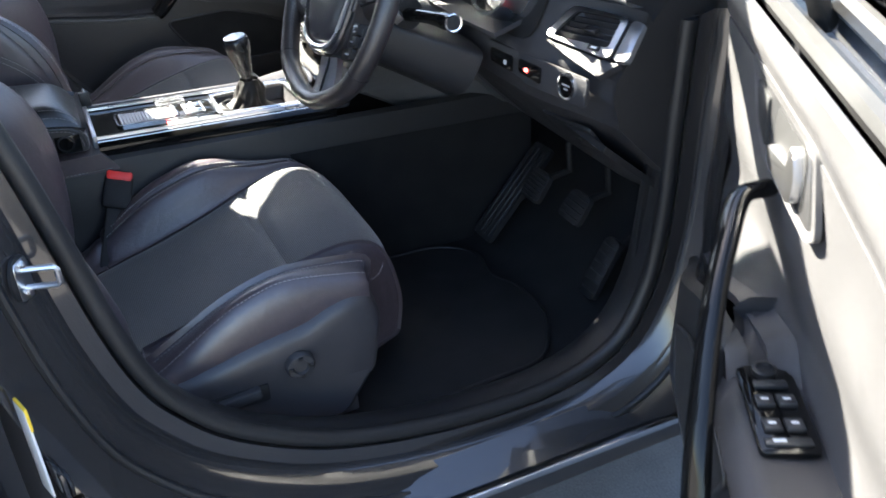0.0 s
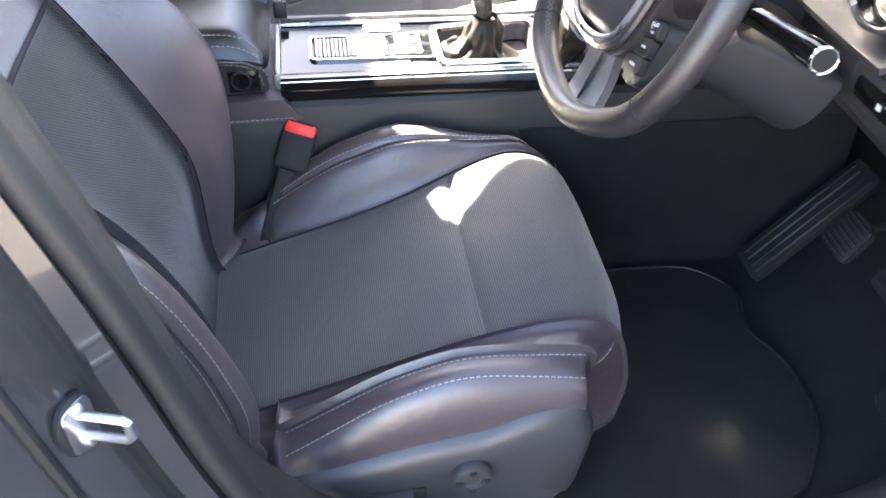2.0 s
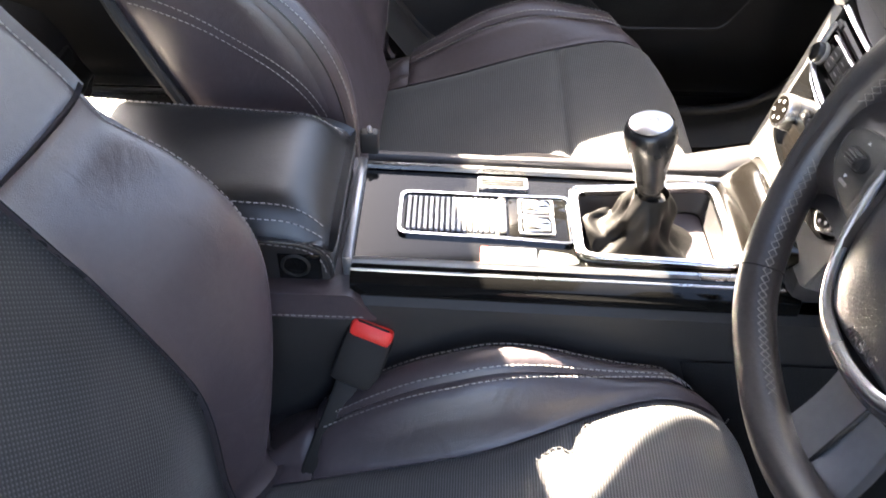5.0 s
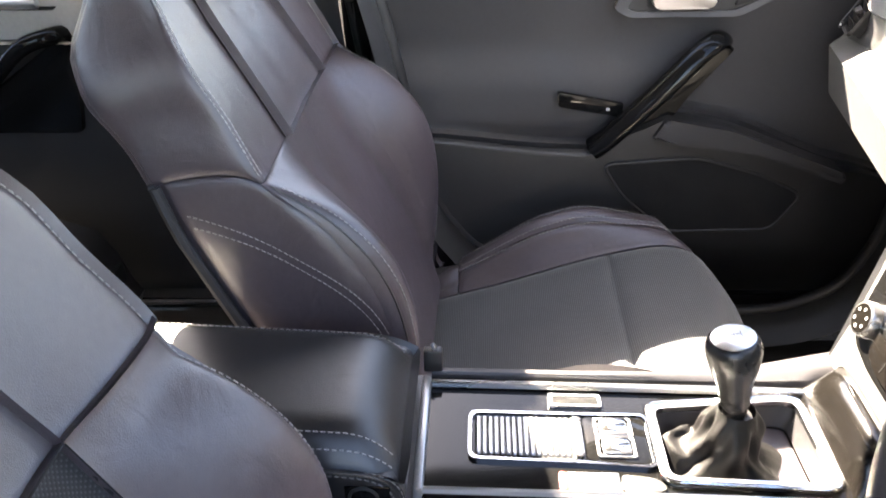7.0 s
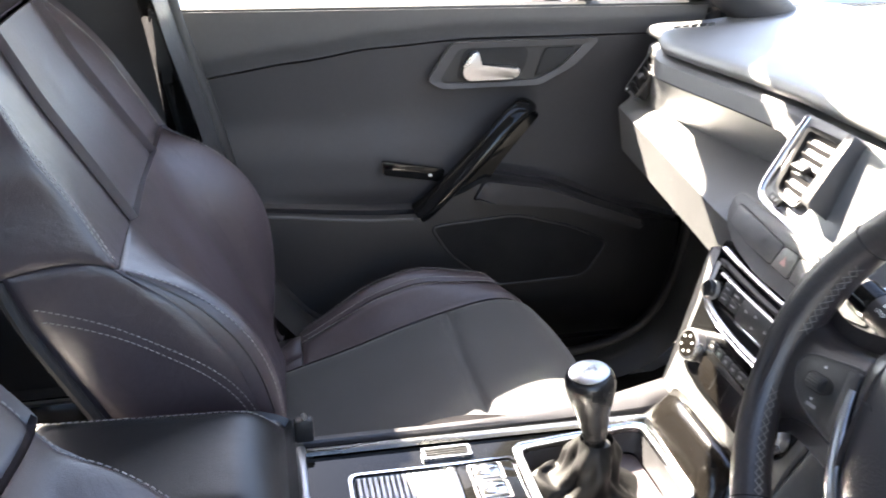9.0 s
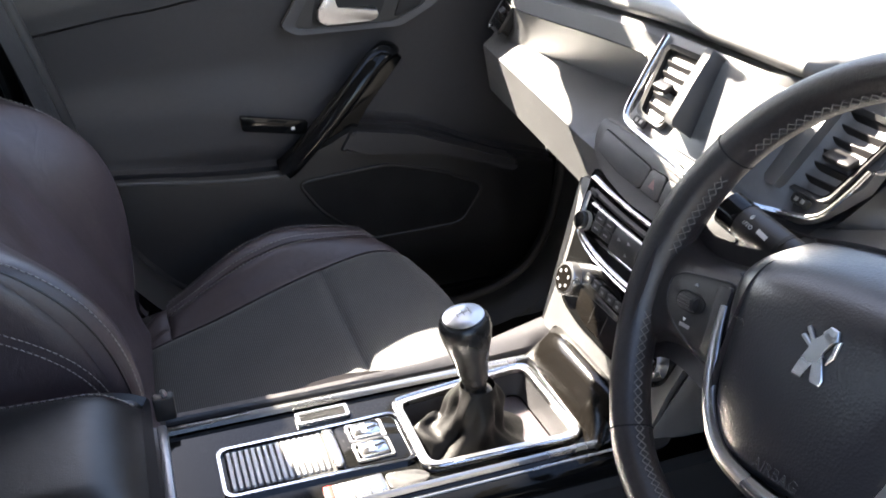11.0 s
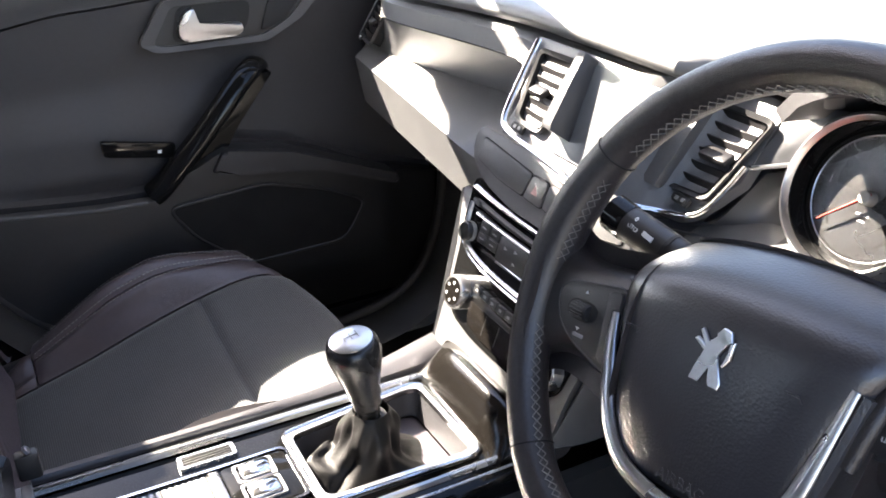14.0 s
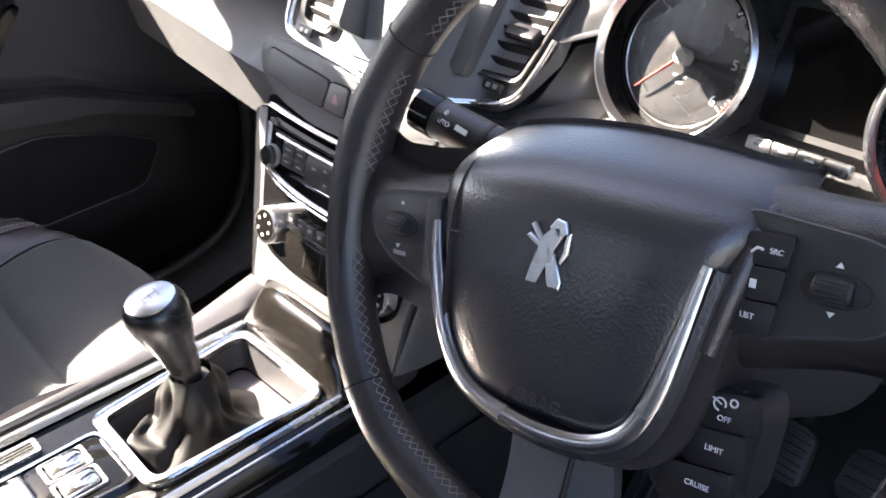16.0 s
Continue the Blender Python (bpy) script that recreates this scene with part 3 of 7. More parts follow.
def back_section(s, kind=0):
    """Half outline of the backrest at height s along it. kind 1: pinched at the seat; 2: full down to the seat."""
    if s < NOTCH:
        c = cr([(v, 0) for v in (LOW_ROLL if kind == 2 else CREST)], max(0, s) / NOTCH)[0]
        wi = 0.160 - 0.036 * bump_fn(s, 0.05, 0.45)
        yc = 0.234 + 0.006 * math.sin(math.pi * max(0, s) / NOTCH)
        w = 0.260 + 0.006 * math.sin(math.pi * max(0, s) / NOTCH)
    else:
        u = min(1, (s - NOTCH) / 0.21)
        c = cr([(v, 0) for v in WING], u)[0]
        wi = 0.124 - 0.02 * u
        low = 1 - bump_fn(u, 0.0, 0.40)
        yc = 0.216 + 0.017 * low + 0.010 * math.sin(math.pi * u) - 0.050 * bump_fn(u, 0.45, 1.0)
        w = 0.242 + 0.017 * low + 0.010 * math.sin(math.pi * u) - 0.060 * bump_fn(u, 0.45, 1.0)
    d0 = 0.022 + 0.020 * math.sin(math.pi * min(1, max(0, s / 0.60)))
    tk = 0.100 - 0.012 * bump_fn(s, 0.40, 0.50) + 0.012 * bump_fn(s, 0.50, 0.58) - 0.055 * bump_fn(s, 0.62, 0.69)
    if kind:
        near = 1 - bump_fn(s, 0.0, 0.24)
        d0 -= 0.062 * (1 - bump_fn(s, -0.02, 0.20))
        wi = min(wi, 0.128) if kind == 1 else 0.188
        if kind == 1:
            yc, w = yc - 0.062 * near, w - 0.062 * near
            c = max(c, d0 + 0.030)
    return d0, w, c - d0, wi, tk, yc


def back_pt(s, q, kind=0):
    d0, w, hb, wi, tk, yc = back_section(s, kind)
    pts = [(0, d0 - 0.004), (wi * 0.5, d0 - 0.002), (wi, d0 + (hb * 0.56 if kind == 2 else 0)), ((wi + yc) / 2, d0 + hb * (0.84 if kind == 2 else 0.62)), (yc, d0 + hb), (yc + 0.022, d0 + hb * 0.72), (w, d0 * 0.4), (w * 1.0, -tk * 0.55), (w * 0.93, -tk * 0.95), (w * 0.5, -tk - 0.01), (0, -tk - 0.012)]
    return cr(pts, q / 10.0)


def along(s, q):
    """Height along the backrest: the notch dips towards the front of the roll."""
    near = bump_fn(s, 0.12, NOTCH) if s < NOTCH else 1 - bump_fn(s, NOTCH, 0.66)
    return s - 0.047 * near * (1 - bump_fn(abs(q), 4.8, 7.2))


def build_seat(name, label, x0, y0, z0, outer, recline, insert_mat, fwd=0.0, roll=0.080, kinds=(0, 0)):
    """A sports seat. outer: +1 or -1, the side on which the door stands."""
    seat = thing(name, label, "car seat", "front seats", at=(x0, y0, 0))
    W = pose(0, 0, z0)
    R = W @ pose(-0.315 + fwd, 0, 0.492) @ Matrix.Rotation(radians(-recline), 4, "Y")

    def cf(sg):
        return lambda s, q: (lambda p: (p[0], sg * p[1], p[2]))(cushion_pt(s, q, sg * outer, roll))

    def full(s, q):
        p = cushion_pt(s, abs(q), math.copysign(1, q) * outer, roll)
        return p[0], math.copysign(p[1], q), p[2]
    cush = part("cushion", surf(full, soft(-0.07, SEAM, 30), soft(-1, 1, 24), 0.02, W, uv=True, puff=0.010, puff_w=0.009), CLOTH, seat, "black ribbed cloth cushion")
    part("front_panel", surf(full, soft(SEAM, 1.0, 26), soft(-1, 1, 24), 0.02, W, uv=True, puff=0.010, puff_w=0.009), CLOTH, cush)
    for sg in (1, -1):
        f = cf(sg)
        qs = soft(1, 1.98, 12)
        st = 0.112 if sg == outer else 0.086
        b = part("side_bolster", surf(f, soft(st, 0.985, 40), qs, 0.012, W, puff=0.006, puff_w=0.007), LEATHER, seat, "black leather side bolster")
        part("bolster_side", surf(f, soft(st, 0.985, 40), soft(1.98, 3.9, 14), 0.008, W, puff=0.0025, puff_w=0.004), LEATHER, b)
        part("rear_tuck", surf(lambda s, q: (lambda p: (p[0], p[1], p[2] - 0.003 + 0.0035 * math.sin(5.5 * q - 42 * s) * bump_fn(q, 1.05, 1.5)))(f(s, q)), soft(-0.07, st - 0.002, 14), soft(1.0, 3.6, 24), 0.01, W, puff=0.004, puff_w=0.006), LEATHER, b)
        bm = bmesh.new()
        stitches([W @ Vector(f(s, 1.88)) + Vector((0, 0, 0.0012)) for s in lin(st + 0.008, 0.86, 90)], bm)
        part("stitching", bm, THREAD, b, "pale grey stitching", smooth=0)
        bm = bmesh.new()
        stitches([W @ Vector(f(s, 2.08)) + Vector((0, 0, 0.0012)) for s in lin(st + 0.008, 0.86, 90)], bm)
        part("stitching", bm, THREAD, b, "pale grey stitching", smooth=0)
        bm = bmesh.new()
        stitches([W @ Vector(f(s, 2.62)) + Vector((0, sg * 0.0015, 0.0008)) for s in lin(st + 0.008, 0.80, 80)], bm)
        part("stitching", bm, THREAD, b, "pale grey stitching", smooth=0)
    # front corner stitch line
    bm = bmesh.new()
    stitches([W @ Vector(full(0.74 + 0.05 * math.sin(math.pi * k / 40), 1.02 + 1.0 * k / 40)) + Vector((0.001, 0, 0.0015)) for k in range(41)], bm)
    stitches([W @ Vector(full(0.74 + 0.05 * math.sin(math.pi * k / 40), -1.02 - 1.0 * k / 40)) + Vector((0.001, 0, 0.0015)) for k in range(41)], bm)
    part("corner_stitching", bm, THREAD, cush, smooth=0)["kind"] = "stuff"

    pf = 0.0 if fwd else 0.0025

    def bf(sg):
        def f(s, q):
            y, d = back_pt(s, q, kinds[0 if sg == outer else 1])
            return d, sg * y, along(s, q)
        return f

    def bfull(s, q):
        y, d = back_pt(s, abs(q), kinds[0 if q * outer > 0 else 1])
        return d, math.copysign(y, q), along(s, q)
    back = part("backrest", surf(bfull, soft(-0.03 if pf else 0.0, NOTCH - 0.001, 26), soft(-2, 2, 24), 0.012 if pf else 0.0, R, uv=True, puff=pf, puff_w=0.004), insert_mat, seat, "perforated black backrest centre")
    part("shoulder_panel", surf(bfull, soft(NOTCH + 0.001, 0.675, 18), soft(-2, 2, 24), 0.012, R, puff=0.0008, puff_w=0.003), LEATHER, back, "smooth black leather shoulder panel")
    for sg in (1, -1):
        f = bf(sg)
        b = part("back_bolster", surf(f, soft(-0.02 if pf else 0.0, NOTCH, 30), soft(2, 5.2, 20), 0.01 if pf else 0.0, R, puff=pf, puff_w=0.004), LEATHER, seat, "black leather back bolster")
        part("side_panel", surf(f, soft(-0.02, NOTCH, 24), soft(5.2, 7.3, 12), 0.008, R, puff=0.003, puff_w=0.004), LEATHER, b)
        w2 = part("shoulder_wing", surf(f, soft(NOTCH + 0.001, 0.682, 22), soft(2, 4.7, 16), 0.01, R, puff=0.0008, puff_w=0.003), LEATHER, seat)
        part("wing_side", surf(f, soft(NOTCH + 0.001, 0.682, 22), soft(4.7, 9.0, 18), 0.008, R, puff=0.0012, puff_w=0.003), LEATHER, w2)
        bm = bmesh.new()
        stitches([R @ Vector(f(s, 4.62)) + Vector((0.0016, 0, 0.0012)) for s in lin(0.03, NOTCH - 0.01, 110)], bm)
        stitches([R @ Vector(f(0.428 - 0.40 * (k / 60) ** 1.25, 5.20 + 1.9 * (1 - k / 60) ** 3.2)) + Vector((0, sg * 0.0013, 0)) for k in range(61)], bm)
        stitches([R @ Vector(f(0.412 - 0.385 * (k / 60) ** 1.25, 5.30 + 1.8 * (1 - k / 60) ** 3.2)) + Vector((0, sg * 0.0013, 0)) for k in range(61)], bm)
        if kinds[0] and sg == outer:
            stitches([R @ Vector(f(s, 5.02)) + Vector((0.0010, sg * 0.0014, 0.0008)) for s in lin(0.03, NOTCH - 0.02, 110)], bm)
        part("stitching", bm, THREAD, b, "pale grey stitching", smooth=0)
        bm = bmesh.new()
        for q in (4.5, 4.9):
            stitches([R @ Vector(f(s, q)) + Vector((0.0012, sg * 0.0012, 0.0004)) for s in lin(NOTCH + 0.01, 0.67, 70)], bm)
        part("wing_stitching", bm, THREAD, w2, smooth=0)
        part("piping", tube([R @ Vector(f(s, 4.9)) for s in lin(0.02, NOTCH - 0.006, 50)], 0.0014, segs=8), LEATHER_W, b)
        part("shell_edge", tube([R @ Vector((back_pt(s, 7.6)[1], sg * back_pt(s, 7.6)[0] * 1.005, s)) for s in lin(-0.05, 0.47, 24)], 0.007, segs=8), PLASTIC_HARD, b)
    bm = surf(lambda s, v: (back_section(s)[4] * -1 - 0.012 + 0.02 * abs(v) ** 4, v * back_section(s)[1] * 0.985, s), soft(-0.08, 0.475, 16), lin(-1, 1, 18), 0.012, R)
    part("back_shell", bm, PLASTIC_HARD, seat, "dark hard plastic seat back")
    part("upper_back", surf(lambda s, v: (back_section(s)[4] * -1 - 0.006 + 0.03 * abs(v) ** 4, v * back_section(s)[1] * 0.92, s), soft(0.46, 0.682, 12), lin(-1, 1, 18), 0.012, R), LEATHER, seat)
    part("top_edge", surf(lambda s, v: ((1 - s) * (back_pt(0.682, 4.9 * abs(v))[1] - 0.002) + s * (-back_section(0.682)[4] - 0.004), v * back_section(0.682)[1] * (1 - 0.02 * math.sin(s * 3.14)), 0.678 + 0.022 * math.sin(math.pi * s) * (1 - v ** 4)), lin(0, 1, 10), lin(-1, 1, 24), 0.004, R), LEATHER, seat)
    part("foam_core", surf(lambda u, q: (lambda p: (p[1] - 0.0065, math.copysign(max(0, p[0] - 0.006), q), along(u, q)))(back_pt(u, abs(q), kinds[0 if q * outer > 0 else 1])), lin(0.01, 0.672, 40), soft(-8, 8, 40), 0.0, R), LEATHER, seat)
    # headrest on two posts
    head = part("headrest", surf(lambda u, v: ((0.052 + 0.012 * math.cos(v)) * math.cos(v) * (1 - 0.25 * abs(u) ** 3), 0.135 * u * (1 - 0.05 * math.sin(v)), 0.112 * math.sin(v) * (1 - 0.22 * abs(u) ** 4)), soft(-1, 1, 16), lin(0, 2 * math.pi, 28), 0, R @ pose(-0.045, 0, 0.818)), LEATHER, seat, "black leather headrest")
    for u in (-1, 1):
        part("headrest_cap", prism([((0.052 + 0.012 * math.cos(v)) * math.cos(v) * 0.75, 0.112 * math.sin(v) * 0.78) for v in lin(0, 2 * math.pi, 28)[:-1]], 0.004, R @ pose(-0.045, u * 0.134, 0.818, 90, 0, 0)), LEATHER, head)
        part("headrest_post", tube([R @ Vector((-0.045, u * 0.066, 0.64)), R @ Vector((-0.045, u * 0.066, 0.78))], 0.0065, segs=10), CHROME, seat, "chrome headrest post")
        part("post_sleeve", lathe([(0.015, 0), (0.015, 0.006), (0.010, 0.010)], 14, R @ pose(-0.045, u * 0.066, 0.686)), BLACK, seat)
    # plastic side trim with controls, both sides
    for sg in (1, -1):
        prof = rpoly([(-0.355, 0.335), (-0.365, 0.462), (-0.300, 0.476), (-0.245, 0.488), (-0.10, 0.524), (-0.050, 0.533), (-0.018, 0.536), (0.030, 0.560), (0.064, 0.568), (0.096, 0.560), (0.114, 0.515), (0.100, 0.42), (0.045, 0.335)], 0.014, 3)
        bm = bmesh.new()
        n = len(prof)
        rows = []
        for off, sc, tuck in ((0.210, 1.0, 0.0), (0.235, 1.0, 0.003), (0.254, 0.99, -0.006), (0.266, 0.955, -0.022), (0.272, 0.90, -0.036), (0.270, 0.60, -0.05), (0.266, 0.15, -0.02)):
            c = Vector((-0.13, 0.42))
            rows.append([bm.verts.new(W @ Vector((c.x + (p.x - c.x) * (1 - (1 - sc) * 0.75), sg * off, c.y + (p.y - c.y) * sc + (tuck * 0.4 if p.y > c.y else 0)))) for p in prof])
        for ra, rb in zip(rows, rows[1:]):
            for i in range(n):
                bm.faces.new((ra[i], ra[(i + 1) % n], rb[(i + 1) % n], rb[i]))
        bm.faces.new(rows[-1])
        trim = part("side_trim", bm, TRIM, seat, "dark grey plastic seat side trim")
        if sg == outer:
            part("lever_recess", rbox((0.155, 0.006, 0.032), (-0.165, sg * 0.270, 0.433), 0.012, (0, 0, 0), W), BLACK, trim)
            part("slide_switch", rbox((0.074, 0.016, 0.018), (-0.138, sg * 0.276, 0.438), 0.004, (0, -6, 0), W), PLASTIC, trim)
            part("tilt_switch", rbox((0.020, 0.016, 0.028), (-0.220, sg * 0.276, 0.432), 0.004, (0, 8, 0), W), PLASTIC, trim)
            dial = part("lumbar_dial", lathe([(0.024, 0), (0.024, 0.008), (0.021, 0.012), (0.013, 0.013), (0.011, 0.009), (0.0, 0.009)], 24, W @ pose(-0.035, sg * 0.271, 0.470, 90 if sg < 0 else -90, 0, 0)), PLASTIC, trim)
            for a in range(4):
                part("arrow_key", rbox((0.008, 0.003, 0.006), (0, 0, 0), 0.001, (0, 0, 0), W @ pose(-0.035 + 0.0165 * math.cos(a * 1.5708), sg * 0.2845, 0.470 + 0.0165 * math.sin(a * 1.5708))), BLACK, dial)
        # runner on the floor
        part("seat_rail", rbox((0.46, 0.05, 0.035), (-0.16, sg * 0.205, 0.312), 0.006), ALU if sg == outer else BLACK, seat, "grey metal seat rail")
    part("seat_base", rbox((0.42, 0.40, 0.12), (-0.13, 0, 0.375), 0.02), BLACK, seat)
    return seat


driver = build_seat("driver_seat", "black leather and cloth driver seat with powered side switches", -0.073, -0.379, 0.0, -1, 25.5, DOTCLOTH, kinds=(2, 1))
passenger = build_seat("passenger_seat", "black leather passenger seat with a cloth cushion", -0.036, 0.402, 0.004, 1, 25.0, LEATHER, 0.016, 0.056)

# rear bench
bench = thing("rear_bench", "black leather rear bench seat", "car seat")
part("cushion", surf(lambda u, v: (-1.30 + 0.42 * u, v * 0.66, 0.53 + 0.05 * math.sin(math.pi * min(1, u * 1.15)) - 0.12 * bump_fn(u, 0.86, 1.0) - 0.02 * math.cos(v * 9.5)), soft(0, 1, 16), lin(-1, 1, 40), 0.05), ARM, bench)
part("front", rbox((0.06, 1.32, 0.22), (-0.93, 0, 0.39), 0.02), ARM, bench)
part("backrest", surf(lambda u, v: (-1.32 - 0.22 * u + 0.03 * math.sin(math.pi * u) - 0.015 * math.cos(v * 9.5), v * 0.64, 0.55 + 0.60 * u), soft(0, 1, 14), lin(-1, 1, 40), 0.10), ARM, bench)

# ---------------------------------------------------------------- centre console
con = thing("centre_console", "black centre console with gloss panel and metal rails", "console")


def con_z(x):
    """The height of the console's top edge."""
    return 0.6695 - 0.0245 * x


# flanks: leather-look side walls from the top rail down to the tunnel
for sg in (1, -1):
    part("side_wall", bands([[Vector((x, sg * yy, z)) for x, z in ((xx, con_z(xx) + dz if dz > -0.2 else 0.285) for xx in lin(-0.62, 0.62, 40))] for yy, dz in
                             ((0.104, -0.028), (0.114, -0.036), (0.122, -0.075), (0.128, -0.14), (0.140, -0.3))]), PLASTIC_HARD, con, "dark soft console flank")
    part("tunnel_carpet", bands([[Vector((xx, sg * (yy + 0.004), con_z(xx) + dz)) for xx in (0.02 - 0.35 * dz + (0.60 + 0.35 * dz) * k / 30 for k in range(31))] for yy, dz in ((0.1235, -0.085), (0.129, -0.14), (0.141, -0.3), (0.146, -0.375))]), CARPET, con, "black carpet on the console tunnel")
    # shoulder trim: dark band and bright rail above it
    part("shoulder_band", bands([[Vector((x, sg * yy, con_z(x) + dz)) for x in lin(-0.302, 0.165, 24)] for yy, dz in
                                 ((0.080, -0.004), (0.098, -0.006), (0.1055, -0.012), (0.1075, -0.022), (0.104, -0.040), (0.100, -0.046))]), PIANO, con, "gloss black console band")
    rail = [[Vector((x, sg * yy, con_z(x) + dz)) for x in lin(-0.302, 0.150, 24)] for yy, dz in
            ((0.0785, -0.004), (0.0790, 0.0010), (0.0808, 0.0022), (0.0830, 0.0010), (0.0838, -0.0055))]
    part("metal_rail", bands(rail), SATIN, con, "satin metal rail")
    part("rail_lip", tube([Vector((x, sg * 0.0925, con_z(x) - 0.0055)) for x in lin(-0.302, 0.150, 16)], 0.0016, segs=8), SATIN, con)
    if sg > 0:
        part("soft_shoulder", bands([[Vector((x, sg * (yy + w * (0.16 * max(0, x) + 0.03 * max(0, x + 0.15))), con_z(x) + dz + 0.10 * max(0, x - 0.06) * w)) for x in lin(-0.302, 0.180, 24)] for yy, dz, w in
                                 ((0.1040, -0.020, 0.0), (0.1050, -0.0075, 0.2), (0.1075, -0.0040, 0.6), (0.1130, -0.0030, 0.9), (0.1165, -0.0065, 1.0), (0.1180, -0.030, 1.0))]), TRIM, con, "dark satin console shoulder")
# rear part under the armrest
part("rear_block", rbox((0.36, 0.222, 0.38), (-0.482, 0, 0.462), 0.012), PLASTIC, con, "dark soft console block")
part("rear_shoulder", prism(rpoly([(-0.66, 0.622), (-0.305, 0.622), (-0.272, 0.622), (-0.300, 0.658), (-0.66, 0.660)], 0.006), 0.236, axes((0, 0.118, 0), (1, 0, 0), (0, 0, 1)), 0.0), LEATHER, con, "black leather-look console shoulder")
bm = bmesh.new()
stitches([Vector((x, -0.1190, 0.627)) for x in lin(-0.52, -0.285, 30)], bm)
part("shoulder_stitching", bm, THREAD, con, smooth=0)

# armrest box
arm = thing("armrest", "black padded leather armrest lid with stitched edges", "armrest")


def lid(u, v):
    """Padded lid: u rearwards, v across."""
    x = -0.322 - 0.33 * u
    e = 1 - max(0, (abs(v) - 0.60) / 0.40) ** 2.4
    f = 1 - max(0, (0.17 - u) / 0.17) ** 2.4
    return x, 0.100 * v, 0.690 + 0.056 * (min(e, 1) * 0.55 + 0.45) * (0.35 + 0.65 * f) + 0.018 * u + 0.004 * math.cos(v * 1.5)


part("lid", surf(lambda u, v: lid(u, v), soft(0, 1, 30), soft(-1, 1, 26), 0.012), ARM, arm)
part("lid_base", prism(rpoly([(-0.655, 0.664), (-0.318, 0.664), (-0.316, 0.690), (-0.328, 0.712), (-0.655, 0.735)], 0.008), 0.203, axes((0, 0.1015, 0), (1, 0, 0), (0, 0, 1))), ARM, arm)
bm = bmesh.new()
for line in ([(-0.63, 0.7345), (-0.55, 0.7300), (-0.45, 0.7240), (-0.365, 0.7170), (-0.336, 0.7110), (-0.322, 0.6980), (-0.3175, 0.6830), (-0.3165, 0.6690)],
             [(-0.63, 0.7275), (-0.55, 0.7230), (-0.45, 0.7170), (-0.370, 0.7100), (-0.344, 0.7040), (-0.331, 0.6930), (-0.3265, 0.6810), (-0.3250, 0.6690)]):
    for sg in (-1, 1):
        stitches([Vector((p[0], sg * 0.1022, p[1])) for p in (cr(line, k / 80) for k in range(81))], bm)
part("seam_lip", tube([Vector((p[0], -0.1005, p[1])) for p in (cr([(-0.63, 0.7312), (-0.55, 0.7268), (-0.45, 0.7208), (-0.3675, 0.7138), (-0.340, 0.7078), (-0.3265, 0.6958), (-0.322, 0.6822), (-0.3208, 0.6680)], k / 60) for k in range(61))], 0.0022, segs=8), ARM, arm)
for v in (0.80, 0.91):
    for sg in (-1, 1):
        stitches([Vector(lid(0.02 + 0.94 * k / 70, sg * v)) + Vector((0, 0, 0.0010)) for k in range(71)], bm)
stitches([Vector((-0.3145, y, 0.700)) for y in lin(-0.098, 0.098, 30)], bm)
part("lid_stitching", bm, THREAD, arm, "pale grey stitching", smooth=0)
bt = part("release_button", lathe([(0.0, 0.0), (0.015, 0.0), (0.0155, 0.003), (0.013, 0.0045), (0.012, 0.0025), (0.0, 0.002)], 24, pose(-0.356, -0.1005, 0.684, 90, 0, 0)), BLACK, arm, "round black release button")
part("button_plate", rbox((0.044, 0.003, 0.034), (-0.352, -0.1015, 0.682), 0.004), PIANO, arm)
# plate round the gloss panel at its rear end
part("rear_frame", rbox((0.010, 0.176, 0.030), (-0.306, 0, 0.668), 0.003), ALU, con)
part("hinge_clip", rbox((0.022, 0.014, 0.030), (-0.300, 0.108, 0.690), 0.003), PLASTIC_HARD, con)
for k in range(2):
    part("clip_screw", lathe([(0.005, 0), (0.005, 0.003), (0.003, 0.004)], 10, pose(-0.300, 0.108, 0.700 + 0.006 * k, 0, 60, 0)), STEEL, con)

# gloss top panel
part("gloss_panel", surf(lambda u, v: (u, v, con_z(u) - 0.006), lin(-0.302, -0.066, 14), lin(-0.078, 0.078, 8), 0.02), PIANO, con, "gloss black console panel")


def flat(x, y, dz=0.0):
    """A place on the sloping console top."""
    m = Matrix.Identity(4)
    m[2][0] = -0.0245
    return Matrix.Translation((x, y, con_z(x) - 0.006 + dz)) @ m


# tray with roller cover in a chrome frame that runs on around the switches
o = rpoly([(-0.258, -0.036), (-0.258, 0.038), (-0.135, 0.038), (-0.065, 0.040), (-0.065, -0.042), (-0.135, -0.038)], 0.012, 5)
i = rpoly([(-0.2548, -0.0328), (-0.2548, 0.0348), (-0.135, 0.0348), (-0.0680, 0.0368), (-0.0680, -0.0388), (-0.135, -0.0348)], 0.011, 5)
part("chrome_frame", ring(o, i, 0.0045, flat(0, 0)), CHROME, con, "chrome console frame")
tray = part("roller_tray", prism(rpoly([(-0.251, -0.029), (-0.251, 0.031), (-0.140, 0.031), (-0.140, -0.031)], 0.009), 0.0015, flat(0, 0, 0.0005)), BLACK, con)
for k in range(16):
    x = -0.247 + 0.0062 * k
    part("cover_slat", rbox((0.0058, 0.058, 0.004), (x, 0.001, con_z(x) - 0.0035), 0.0014, seg=1), ALU, tray)
part("cover_grip", rbox((0.010, 0.056, 0.008), (-0.143, 0, con_z(-0.143) - 0.001), 0.003), SATIN, tray)
